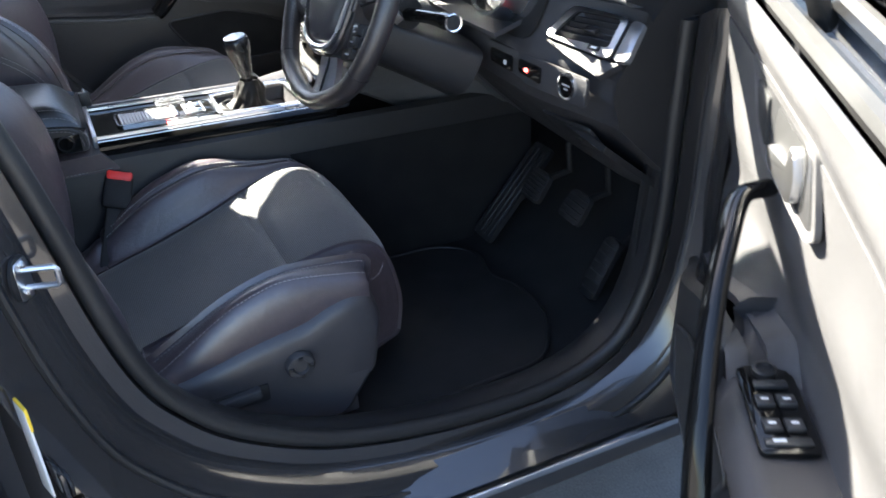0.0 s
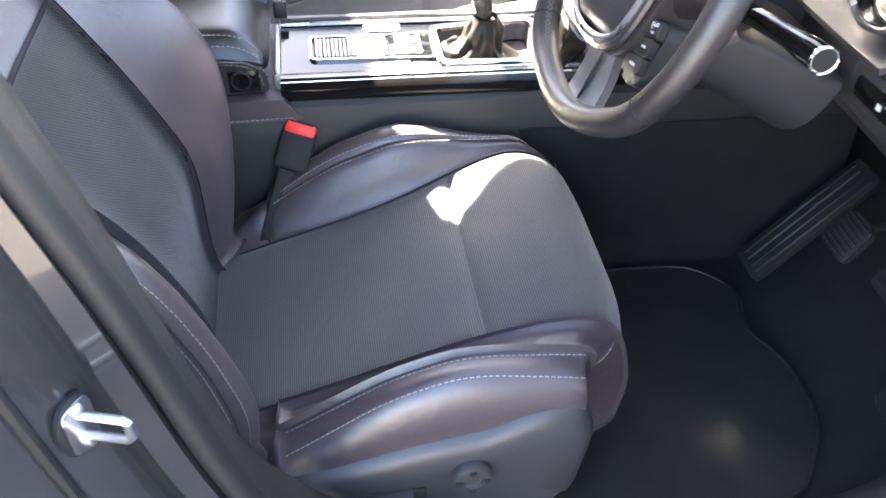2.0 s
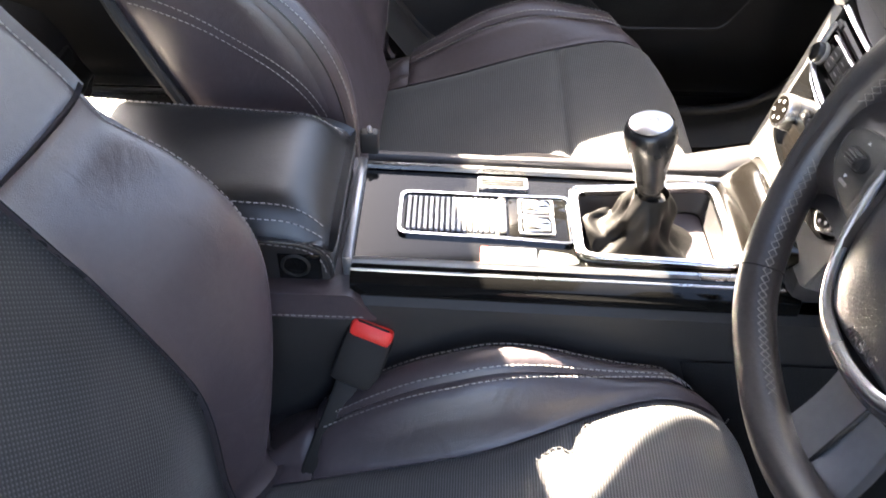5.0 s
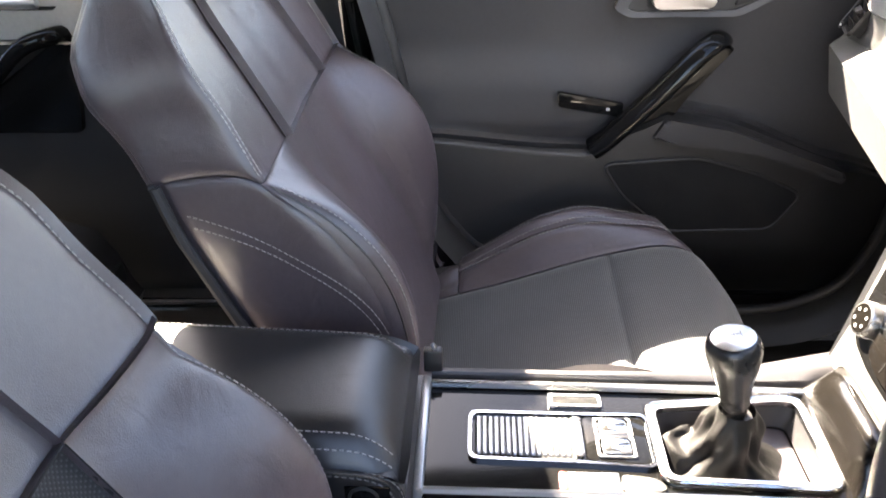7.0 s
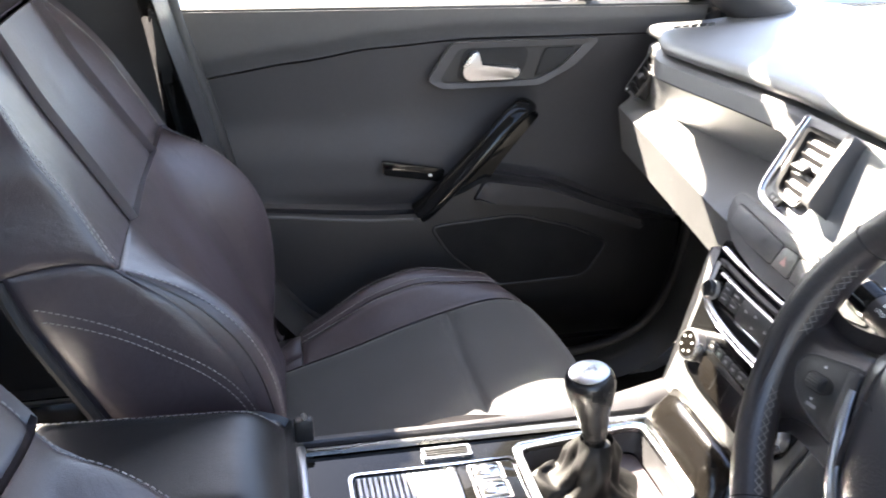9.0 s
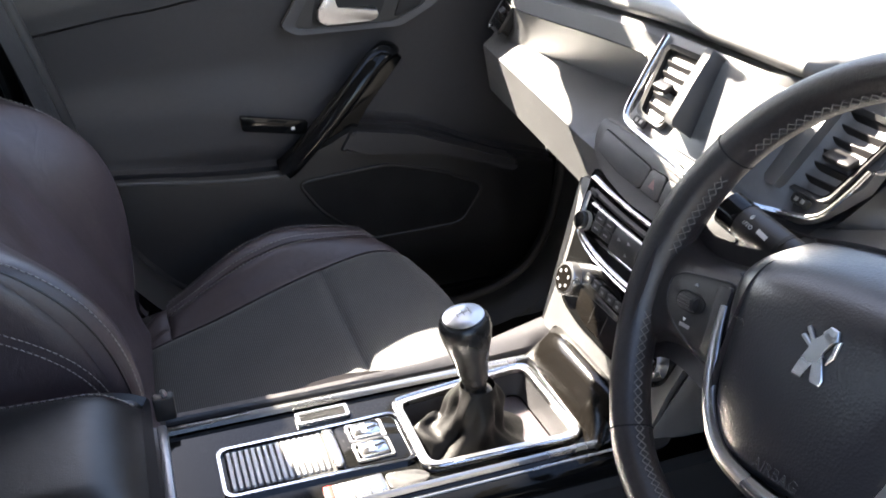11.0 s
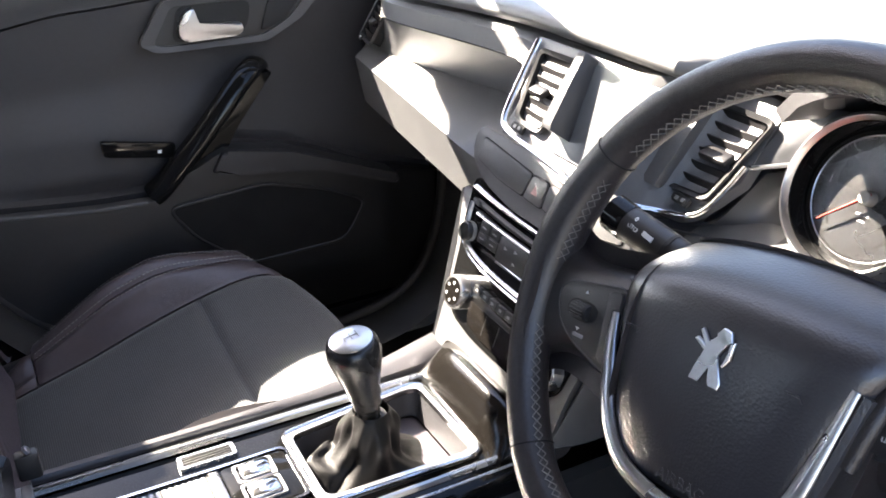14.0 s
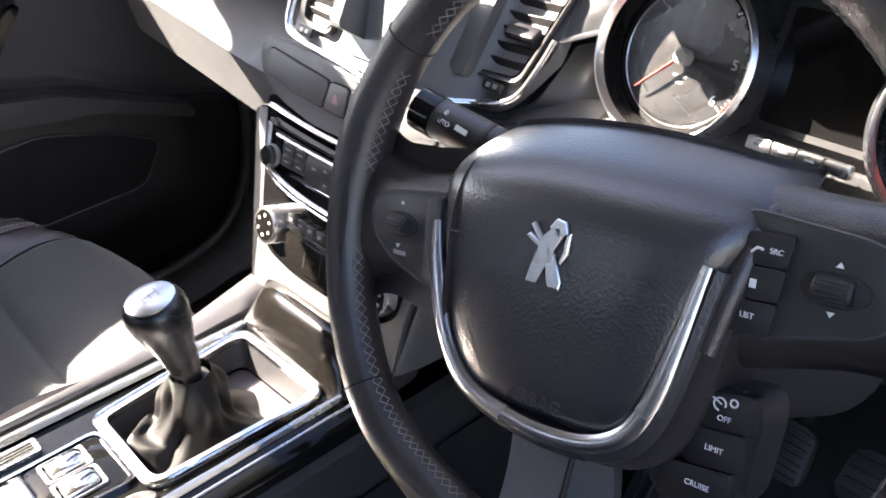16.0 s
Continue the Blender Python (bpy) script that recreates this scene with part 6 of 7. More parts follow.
for k in range(8):
    x = -0.0560 + 0.016 * k
    ck = part("climate_key", rbox((0.0152, 0.0100, 0.006), (x, 0.0100 + bowed(x, 0.0065), 0.0), 0.0012, m=SM2, seg=1), PLASTIC_HARD, stack)
    part("key_mark", rbox((0.005, 0.0030, 0.0005), (x, 0.0100 + bowed(x, 0.0065), 0.0032), 0.0001, m=SM2, seg=1), GREYP, ck)
part("climate_display", prism(rpoly([(-0.064, -0.0105), (0.064, -0.0105), (0.058, -0.036), (0.030, -0.0415), (-0.030, -0.0415), (-0.058, -0.036)], 0.006), 0.003, SM2, 0.001), COVER, stack, "gloss climate display, switched off")
for x in (-0.026, 0.0, 0.026):
    part("display_joint", rbox((0.0008, 0.024, 0.0006), (x, -0.024, 0.0031), 0, m=SM2), BLACK, stack)
# flanks of the stack down to the console
for sg in (1, -1):
    part("stack_flank", surf(lambda u, v: tuple(Vector((0.210, sg * 0.147, 0.858)).lerp(Vector((0.152, sg * 0.116, 0.690)), u) + Vector((0.004 + 0.20 * v ** 1.3, sg * 0.010 * math.sin(math.pi * min(1, v * 1.5)), -0.012 * v))), lin(0, 1, 16), soft(0, 1, 14), 0.006), DASHP, dash, "dark side of the centre stack")
part("stack_foot", rbox((0.05, 0.205, 0.05), (0.176, 0, 0.672), 0.012), PLASTIC, dash)

# instrument binnacle
bin_ = thing("instrument_binnacle", "instrument cluster with two bright-ringed round dials", "instrument cluster")
GA = radians(22)
for gy, speed in ((-0.262, False), (-0.478, True)):
    GM = axes((0.3475, gy, 0.9750), (0, -1, 0), (math.sin(GA), 0, math.cos(GA)))
    g = part("dial", prism([(0.0575 * math.cos(2 * math.pi * k / 64), 0.0575 * math.sin(2 * math.pi * k / 64)) for k in range(64)], 0.002, GM @ Matrix.Translation((0, 0, -0.006))), GAUGE, bin_, "black dial with white figures")
    part("dial_ring", lathe([(0.0570, -0.006), (0.0605, 0.017), (0.0640, 0.0220), (0.0672, 0.0190), (0.0670, -0.03), (0.060, -0.03)], 56, GM), SATIN, g, "bright dial ring")
    part("dial_cup", lathe([(0.0572, -0.0045), (0.0603, 0.0165), (0.0596, 0.0165), (0.0565, -0.0045)], 48, GM), PIANO, g)
    part("scale_ring", lathe([(0.0515, -0.0040), (0.0522, -0.0034), (0.0530, -0.0040)], 64, GM), SATIN, g)
    count = 7 if not speed else 13
    for k in range(count):
        a = radians(218 - 256 * k / (count - 1))
        R2 = GM @ Matrix.Rotation(a, 4, "Z")
        part("major_mark", rbox((0.0055, 0.0010, 0.0005), (0.0482, 0, -0.0036), 0, m=R2), WHITEP, g)
        if not speed and k > 0:
            words(str(k), 0.0105, GM @ pose(0.0405 * math.cos(a), 0.0405 * math.sin(a), -0.0036), WHITEP, g, "figure")
    bm = bmesh.new()
    for k in range(61 if not speed else 79):
        a = radians(218 - 256 * k / (60 if not speed else 78))
        rbox((0.0026, 0.0004, 0.0004), (0.0498, 0, -0.0037), 0, m=GM @ Matrix.Rotation(a, 4, "Z"), bm=bm)
    mk = part("minor_marks", bm, WHITEP, g, smooth=0)
    mk["kind"] = "stuff"
    if not speed:
        part("red_zone", tube([(0.0515 * math.cos(radians(t)), 0.0515 * math.sin(radians(t)), -0.0036) for t in lin(-38, -15, 10)], 0.0009, segs=6, m=GM), mat("red_scale", (0.22, 0.018, 0.014), 0.6), g)
    na = radians(224 if not speed else 216)
    part("needle", tube([(-0.006 * math.cos(na), -0.006 * math.sin(na), 0.004), (0.044 * math.cos(na), 0.044 * math.sin(na), 0.003)], lambda t: 0.0018 - 0.0010 * t, segs=6, m=GM), mat("red_needle", (0.26, 0.030, 0.022), 0.6, spec=0.2), g, "red needle")
    part("needle_hub", lathe([(0.0065, -0.004), (0.0065, 0.004), (0.005, 0.0065), (0.0, 0.007)], 24, GM), DULL, g)
    for k in range(2):
        part("dial_word", rbox((0.012 - 0.004 * k, 0.002, 0.0004), (0, -0.014 - 0.005 * k, -0.0036), 0, m=GM), GREYP, g)
    part("dial_rear", lathe([(0.0668, -0.004), (0.064, -0.05), (0.0, -0.05)], 32, GM), PLASTIC_HARD, g)
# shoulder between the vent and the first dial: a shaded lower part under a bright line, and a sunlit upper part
GM1 = axes((0.3475, -0.262, 0.9750), (0, -1, 0), (math.sin(GA), 0, math.cos(GA)))


def ring_pt(deg, lift):
    return GM1 @ Vector((0.0676 * math.cos(radians(deg)), 0.0676 * math.sin(radians(deg)), lift))


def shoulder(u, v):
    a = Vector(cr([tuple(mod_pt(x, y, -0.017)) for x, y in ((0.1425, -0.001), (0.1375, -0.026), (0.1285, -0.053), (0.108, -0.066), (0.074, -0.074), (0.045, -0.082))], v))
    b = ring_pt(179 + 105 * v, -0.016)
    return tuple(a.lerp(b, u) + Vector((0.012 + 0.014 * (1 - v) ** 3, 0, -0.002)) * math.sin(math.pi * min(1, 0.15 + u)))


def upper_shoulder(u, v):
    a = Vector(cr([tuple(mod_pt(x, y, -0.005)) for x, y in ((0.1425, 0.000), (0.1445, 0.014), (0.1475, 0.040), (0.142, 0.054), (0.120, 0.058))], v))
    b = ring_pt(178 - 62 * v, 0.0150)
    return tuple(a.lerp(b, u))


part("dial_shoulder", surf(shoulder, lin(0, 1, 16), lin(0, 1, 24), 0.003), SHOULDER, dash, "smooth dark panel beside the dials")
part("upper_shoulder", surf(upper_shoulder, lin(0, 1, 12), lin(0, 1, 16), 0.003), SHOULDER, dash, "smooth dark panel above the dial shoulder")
part("shoulder_trim", tube([Vector(upper_shoulder(u, 0.0)) for u in lin(0, 1, 12)], 0.0021, segs=8), SATIN, dash, "thin bright line")
CMX = axes((0.362, -0.370, 0.974), (0, -1, 0), (math.sin(GA), 0, math.cos(GA)))
part("centre_display", prism(rpoly([(-0.042, -0.034), (0.042, -0.034), (0.042, 0.050), (-0.042, 0.050)], 0.006), 0.003, CMX), PIANO, bin_, "dark display between the dials")
part("display_frame", ring(rpoly([(-0.046, -0.038), (0.046, -0.038), (0.046, 0.054), (-0.046, 0.054)], 0.006), rpoly([(-0.041, -0.033), (0.041, -0.033), (0.041, 0.049), (-0.041, 0.049)], 0.005), 0.004, CMX), BLACK, bin_)
rowk = part("display_keys", rbox((0.076, 0.010, 0.010), (0.0, -0.048, 0.012), 0.002, m=CMX), SATIN, bin_, "row of small bright keys")
for k in range(3):
    part("key_joint", rbox((0.0010, 0.0104, 0.0104), (-0.019 + 0.019 * k, -0.048, 0.0122), 0, m=CMX), BLACK, rowk)
    part("key_mark", rbox((0.007, 0.002, 0.0005), (-0.028 + 0.019 * k, -0.048, 0.0172), 0, m=CMX), GREYP, rowk)
part("backing", prism(rpoly([(-0.215, -0.085), (0.215, -0.085), (0.215, 0.085), (-0.215, 0.085)], 0.05), 0.004, CMX @ Matrix.Translation((0, 0, -0.012))), BLACK, bin_)
part("hood_inside", surf(lambda u, v: (0.300 + 0.12 * u, -0.205 - 0.37 * v, 1.030 + 0.063 * math.sin(math.pi * v) ** 0.6 - 0.012 * u), lin(0, 1, 6), lin(0, 1, 30), 0.012), PLASTIC, bin_, "dark hood over the dials")
part("lower_lip", surf(lambda u, v: (0.300 + 0.06 * u, -0.20 - 0.34 * v, 0.898 + 0.018 * u - 0.006 * math.sin(math.pi * v)), lin(0, 1, 6), lin(0, 1, 20), 0.008), PLASTIC, bin_)

# driver-side end: vent with metal rim, switches, start button, fuse lid
DV = axes((0.402, -0.655, 0.928), (0.28, -0.955, 0.0), (0.60, 0.17, 0.80))
dv = vent("driver_vent", DV @ Matrix.Translation((0, 0, 0.0135)), 0.108, 0.046, 5, 0.016, dash, PLASTIC_HARD, outline=[(-0.0465, -0.0303), (0.0591, -0.0278), (0.0581, 0.0180), (-0.0211, 0.0150)])
part("vent_frame", ring(rpoly([(-0.0629, -0.0341), (0.0676, -0.0446), (0.0711, 0.0218), (-0.0349, 0.0216)], 0.012), rpoly([(-0.0485, -0.0310), (0.0595, -0.0290), (0.0590, 0.0180), (-0.0221, 0.0155)], 0.008), 0.006, DV @ Matrix.Translation((0, 0, 0.0135)), lift=0.001), SATIN, dv, "satin metal vent frame")
part("vent_wing", prism(rpoly([(0.0720, -0.0430), (0.0960, -0.0390), (0.0940, 0.0210), (0.0740, 0.0215)], 0.005), 0.012, DV @ Matrix.Translation((0, 0, 0.003)), 0.002), ALU, dv, "satin metal vent wing")
part("vent_lip", prism(rpoly([(-0.0600, -0.0375), (-0.0120, -0.0540), (0.0590, -0.0720), (0.0860, -0.0440), (0.0680, -0.0470)], 0.004), 0.016, DV @ Matrix.Translation((0, 0, -0.002)), 0.003), PLASTIC, dv, "dark lip under the vent")
part("vent_key", rbox((0.022, 0.008, 0.004), (0.036, -0.0335, 0.0200), 0.001, m=DV), BLACK, dv)
part("vent_key_mark", rbox((0.010, 0.003, 0.0006), (0.036, -0.0335, 0.0222), 0, m=DV), WHITEP, dv)
PV = axes((0.352, 0.690, 0.930), (-0.20, -0.98, 0.0), (0.50, -0.10, 0.86))
pv = vent("passenger_vent", PV @ Matrix.Translation((0, 0, 0.002)), 0.066, 0.066, 6, 0.0, dash, PLASTIC_HARD)
part("vent_key", rbox((0.016, 0.010, 0.004), (-0.020, -0.036, 0.006), 0.001, m=PV), BLACK, pv)
part("vent_key_mark", rbox((0.008, 0.003, 0.0006), (-0.020, -0.036, 0.0084), 0, m=PV, seg=1), WHITEP, pv)
SW = axes((0.338, -0.52, 0.850), (0.10, -0.99, 0.02), (0.05, 0, 0.998))
sp = part("switch_strip", prism(rpoly([(-0.062, 0.022), (0.20, 0.020), (0.20, -0.024), (0.05, -0.026), (0.035, -0.018), (-0.055, -0.014)], 0.008), 0.006, SW @ Matrix.Translation((0, 0, -0.002)), 0.002), PLASTIC, dash, "dark switch strip")
for x0, x1 in ((-0.046, 0.016), (0.034, 0.092)):
    part("switch_block", prism(rpoly([(x0, 0.012), (x1, 0.010), (x1, -0.016), (x0, -0.010)], 0.004), 0.004, SW @ Matrix.Translation((0, 0, 0.003)), 0.001), PIANO, sp)
part("dimmer_mark", rbox((0.007, 0.007, 0.0006), (-0.002, -0.004, 0.0075), 0, m=SW), WHITEP, sp)
part("warning_lamp", rbox((0.009, 0.006, 0.0010), (0.056, -0.002, 0.0075), 0.0003, m=SW, seg=1), REDLIT, sp, "lit red lamp")
BTN = SW @ Matrix.Translation((0.158, -0.001, 0.004))
sb = part("start_button", lathe([(0.0, 0.004), (0.0155, 0.004), (0.0160, 0.0), (0.0, 0.0)], 30, BTN), PIANO, sp, "black start button with bright ring")
part("button_ring", lathe([(0.0160, 0.0), (0.0165, 0.0055), (0.0205, 0.0050), (0.0215, 0.0)], 34, BTN), CHROME, sb)
for k, w in enumerate((0.018, 0.010)):
    part("button_word", rbox((w, 0.0028, 0.0005), (0, 0.002 - 0.006 * k, 0.0042), 0, m=BTN), GREYP, sb)
FM = axes((0.430, -0.640, 0.735), (0.06, -0.99, 0.10), (-0.68, 0, 0.73))
fl = part("fuse_lid", prism(rpoly([(-0.090, -0.030), (0.020, -0.030), (0.035, 0.045), (-0.090, 0.055)], 0.01), 0.005, FM @ Matrix.Translation((0, 0, 0.001)), 0.002), PLASTIC_HARD, dash, "dark lower lid")
for x in (-0.035, 0.006):
    part("lid_clip", rbox((0.008, 0.010, 0.004), (x, -0.006, 0.007), 0.001, m=FM), WHITEP if x > 0 else PLASTIC_HARD, fl)
part("kick_panel", surf(lambda u, v: (0.50 + 0.24 * u, -0.705 + 0.012 * math.sin(math.pi * v), 0.33 + 0.42 * v), lin(0, 1, 6), lin(0, 1, 10), 0.01), PLASTIC_HARD, dash)
part("knee_panel", surf(lambda u, v: (0.40 + 0.16 * u, -0.150 - 0.56 * v, 0.745 - 0.13 * u + 0.01 * math.sin(math.pi * v)), lin(0, 1, 6), lin(0, 1, 16), 0.01), PLASTIC_HARD, dash)

# pedals and footrest
def pedal(name, label, at, w, h, tilt, ribs, yaw=0.0):
    p = thing(name, label, "pedal", "pedals")
    M = pose(*at) @ Matrix.Rotation(radians(yaw), 4, "Z") @ Matrix.Rotation(radians(tilt), 4, "Y")
    part("pad", prism(rpoly([(-h / 2, -w / 2), (h / 2, -w / 2 * 0.86), (h / 2, w / 2 * 0.86), (-h / 2, w / 2)], 0.014), 0.012, M, 0.003), RUBBER, p)
    for k in range(ribs):
        part("rib", rbox((0.0035, w * 0.78, 0.004), (-h / 2 + h * (k + 0.8) / (ribs + 0.6), 0, 0.0125), 0.001, m=M, seg=1), PLASTIC_HARD, p)
    part("arm", tube([M @ Vector((h * 0.2, 0, 0.0)), M @ Vector((h * 0.9, 0, -0.05)), M @ Vector((h * 1.6, 0, -0.01)), Vector((at[0] + 0.14, at[1], at[2] + 0.16))], 0.008, segs=8), BLACK, p)
    return p


pedal("clutch_pedal", "black ribbed rubber clutch pedal", (0.520, -0.335, 0.490), 0.070, 0.066, -55, 7)
pedal("brake_pedal", "black ribbed rubber brake pedal", (0.560, -0.425, 0.470), 0.075, 0.064, -55, 4)
acc = pedal("accelerator_pedal", "black ribbed accelerator pedal hanging low", (0.545, -0.545, 0.395), 0.050, 0.13, -62, 6)
fr = thing("footrest", "ribbed black plastic footrest beside the tunnel", "footrest")
FR = axes((0.535, -0.212, 0.415), (0.66, 0.02, 0.75), (0, 1, 0))
part("plate", prism(rpoly([(-0.125, -0.036), (0.125, -0.034), (0.125, 0.034), (-0.125, 0.036)], 0.012), 0.012, FR, 0.003), PLASTIC_HARD, fr)
for k in range(4):
    part("rib", rbox((0.225, 0.0045, 0.005), (0, -0.024 + 0.016 * k, 0.0125), 0.0015, m=FR, seg=1), RUBBER if k % 2 else PLASTIC, fr)
matm = thing("floor_mat", "black carpet floor mat with a stitched edge", "floor mat")
outline = rpoly([(-0.05, -0.66), (0.36, -0.64), (0.44, -0.52), (0.44, -0.40), (0.40, -0.33), (0.43, -0.24), (0.36, -0.17), (-0.05, -0.16)], 0.05, 6)
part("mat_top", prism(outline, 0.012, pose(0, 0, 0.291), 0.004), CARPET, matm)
part("edge", tube([(p.x, p.y, 0.302) for p in outline], 0.0035, closed=True, segs=6), RUBBER, matm)

# ---------------------------------------------------------------- front doors
FLIP = Matrix.Diagonal((1, -1, 1, 1))


def table(pts, x):
    """A smooth height along the door from pairs of place and height."""
    for (x0, z0), (x1, z1) in zip(pts, pts[1:]):
        if x <= x1:
            t = min(1, max(0, (x - x0) / (x1 - x0)))
            return z0 + (z1 - z0) * (t * t * (3 - 2 * t) * 0.5 + t * 0.5)
    return pts[-1][1]


def seam_z(x):
    """The line between the upper and the middle door panel."""
    return table([(-0.50, 0.922), (-0.44, 0.929), (-0.25, 0.955), (-0.12, 0.974), (0.05, 0.985), (0.5, 0.984)], x)


def arm_z(x):
    return table([(-0.47, 0.706), (-0.36, 0.700), (-0.11, 0.674), (-0.05, 0.672), (0.02, 0.715), (0.08, 0.741), (0.19, 0.719), (0.40, 0.636), (0.52, 0.60)], x)


POCKET = [(0.010, 0.590), (-0.030, 0.652), (0.140, 0.664), (0.250, 0.632), (0.332, 0.592), (0.286, 0.520), (0.095, 0.516)]


def door_y(x, z, own=False):
    y = 0.802
    y -= 0.012 * bump_fn(z, seam_z(x) - 0.002, seam_z(x) + 0.036)
    y += 0.010 * math.sin(math.pi * min(1, max(0, (z - 0.72) / (seam_z(x) - 0.72))))
    lo = 1 - bump_fn(z, arm_z(x) - 0.006, arm_z(x) + 0.010)
    y -= 0.070 * lo * bump_fn(z, 0.33, 0.50) * (1 - 0.5 * bump_fn(x, 0.36, 0.50))
    if own:
        y -= 0.028 * bump_fn(z, 0.76, 0.87)
    else:
        y -= 0.028 * (1 - bump_fn(abs(z - 0.745), 0.03, 0.10)) * (1 - bump_fn(x, -0.02, 0.14)) * (1 - lo)
    return y


def build_door(name, label, flip):
    d = thing(name, label, "door", kind="structure")
    F = FLIP if flip else I4

    def dp(nm, bm, material, parent=None, lb=""):
        bm.transform(F)
        return part(nm, bm, material, parent or d, lb)

    def panel(z0, z1, x0, x1, nu, nv):
        return surf(lambda u, v: (lambda x: (lambda z: (x, door_y(x, z, flip), z))(z0(x) + (z1(x) - z0(x)) * v))(x0 + (x1 - x0) * u), lin(0, 1, nu), soft(0, 1, nv), 0.012)
    dp("upper_panel", panel(lambda x: seam_z(x) + 0.001, lambda x: 1.046 - 0.012 * (x + 0.45), -0.485, 0.51, 40, 16), UPPERP, lb="dark grey upper door panel")
    # sunlight put into the colour: driver door paler, shaded passenger door darker
    dp("middle_panel", panel(lambda x: arm_z(x) + 0.003, lambda x: seam_z(x) - 0.003, -0.468, 0.50, 44, 24), UPPERP if flip else PLASTIC, lb="grey padded door panel, paler on the sunlit driver door")
    low = dp("lower_panel", panel(lambda x: 0.34, arm_z, -0.458, 0.50, 50, 26), PLASTIC_HARD, lb="dark grey hard lower door panel with a map pocket")
    dm = axes((0, 0, 0), (1, 0, 0), (0, 0, 1))                       # x along the car, y up, z towards the cabin (-y)
    poc = rpoly(POCKET, 0.022, 5)
    # no hollow is cut: the pocket's inner shade is a flat black plate
    dp("door_pocket", prism(poc, 0.002, Matrix.Translation((0, 0.7300, 0)) @ dm), CARPET, low, "door pocket, a flat plate blackened as its inner shade")
    dp("pocket_rim", tube([(p.x, 0.729, p.y) for p in poc], 0.0032, closed=True, segs=8), PLASTIC_HARD, low)
    # release handle in its bezel
    hx = 0.018 if flip else 0.0
    B = Matrix.Translation((hx, 0.776 if flip else 0.798, 0.010 if flip else 0)) @ dm
    o = rpoly([(-0.024, 0.914), (0.022, 0.981), (0.302, 0.981), (0.255, 0.932), (0.190, 0.898), (0.004, 0.898)], 0.012, 5)
    i = rpoly([(0.000, 0.913), (0.035, 0.970), (0.270, 0.970), (0.230, 0.930), (0.180, 0.907), (0.012, 0.907)], 0.010, 5)
    bz = dp("handle_bezel", ring(o, i, 0.012 if not flip else 0.006, B, lift=-0.003), UPPERP, lb="grey handle surround")
    dp("bezel_floor", prism(i, 0.004, B), PLASTIC_HARD, bz)
    dp("handle_cup", prism(rpoly([(0.030, 0.911), (0.044, 0.968), (0.168, 0.968), (0.160, 0.928), (0.140, 0.911)], 0.016, 5), 0.0052, B), BLACK, bz)
    dp("release_handle", prism(rpoly([(0.041, 0.922), (0.043, 0.942), (0.056, 0.961), (0.069, 0.966), (0.072, 0.955), (0.073, 0.938), (0.146, 0.934), (0.148, 0.922), (0.138, 0.914), (0.052, 0.913)], 0.0035, 3), 0.016 if not flip else 0.010, B @ Matrix.Translation((0, 0, 0.004)), 0.0030, seg=3), SATIN, bz, "satin metal release handle")
    dp("speaker_grille", prism(rpoly([(0.180, 0.914), (0.198, 0.965), (0.256, 0.965), (0.222, 0.928)], 0.006), 0.008, B, 0.002), BLACK, bz, "black tweeter grille")
    # pull handle: flat gloss black slanted bar on a foot
    if flip:
        line, rad = [(-0.066, 0.692, 0.660), (-0.040, 0.692, 0.712), (0.0, 0.697, 0.765), (0.050, 0.706, 0.822), (0.105, 0.722, 0.860), (0.160, 0.742, 0.882), (0.182, 0.775, 0.884)], 0.0165
    else:
        line, rad = [(-0.046, 0.750, 0.672), (-0.016, 0.738, 0.704), (0.055, 0.728, 0.782), (0.112, 0.730, 0.845), (0.135, 0.740, 0.862), (0.158, 0.770, 0.864), (0.166, 0.795, 0.858)], 0.0225
        web = [(-0.055, 0.664), (0.045, 0.762), (0.125, 0.852), (0.180, 0.856), (0.110, 0.770), (0.066, 0.700), (0.074, 0.676), (0.140, 0.664), (0.140, 0.656)]
    pl = dp("pull_handle", tube(curve_pts(line, 30), lambda t: rad - 0.003 * math.sin(math.pi * t), segs=16, flat=0.62), PIANO, lb="gloss black pull handle")
    if not flip:
        dp("handle_web", prism(rpoly(web, 0.006), 0.040, Matrix.Translation((0, 0.785, 0)) @ dm, 0.004), PIANO, pl)
    pad = [(0.052, 0.700), (0.075, 0.738), (0.19, 0.716), (0.40, 0.634), (0.40, 0.612), (0.24, 0.672), (0.10, 0.690)]
    if not flip:
        dp("handle_pad", prism(rpoly(pad, 0.008), 0.070, Matrix.Translation((0, 0.792, 0)) @ dm, 0.008), PLASTIC, d)
    # paler bar along the armrest edge, a highlight put in as colour
    dp("arm_edge_highlight", tube([(x, door_y(x, arm_z(x) - 0.012, flip) - 0.001, arm_z(x) - 0.003) for x in lin(-0.44, -0.06, 24)], 0.004, segs=8), UPPERP, d)
    if not flip:
        s = dp("window_switch", prism(rpoly([(-0.112, 0.775), (-0.110, 0.748), (0.000, 0.728), (0.006, 0.752)], 0.005), 0.010, Matrix.Translation((0, 0.772, 0)) @ dm, 0.002), PIANO, lb="gloss black window switch")
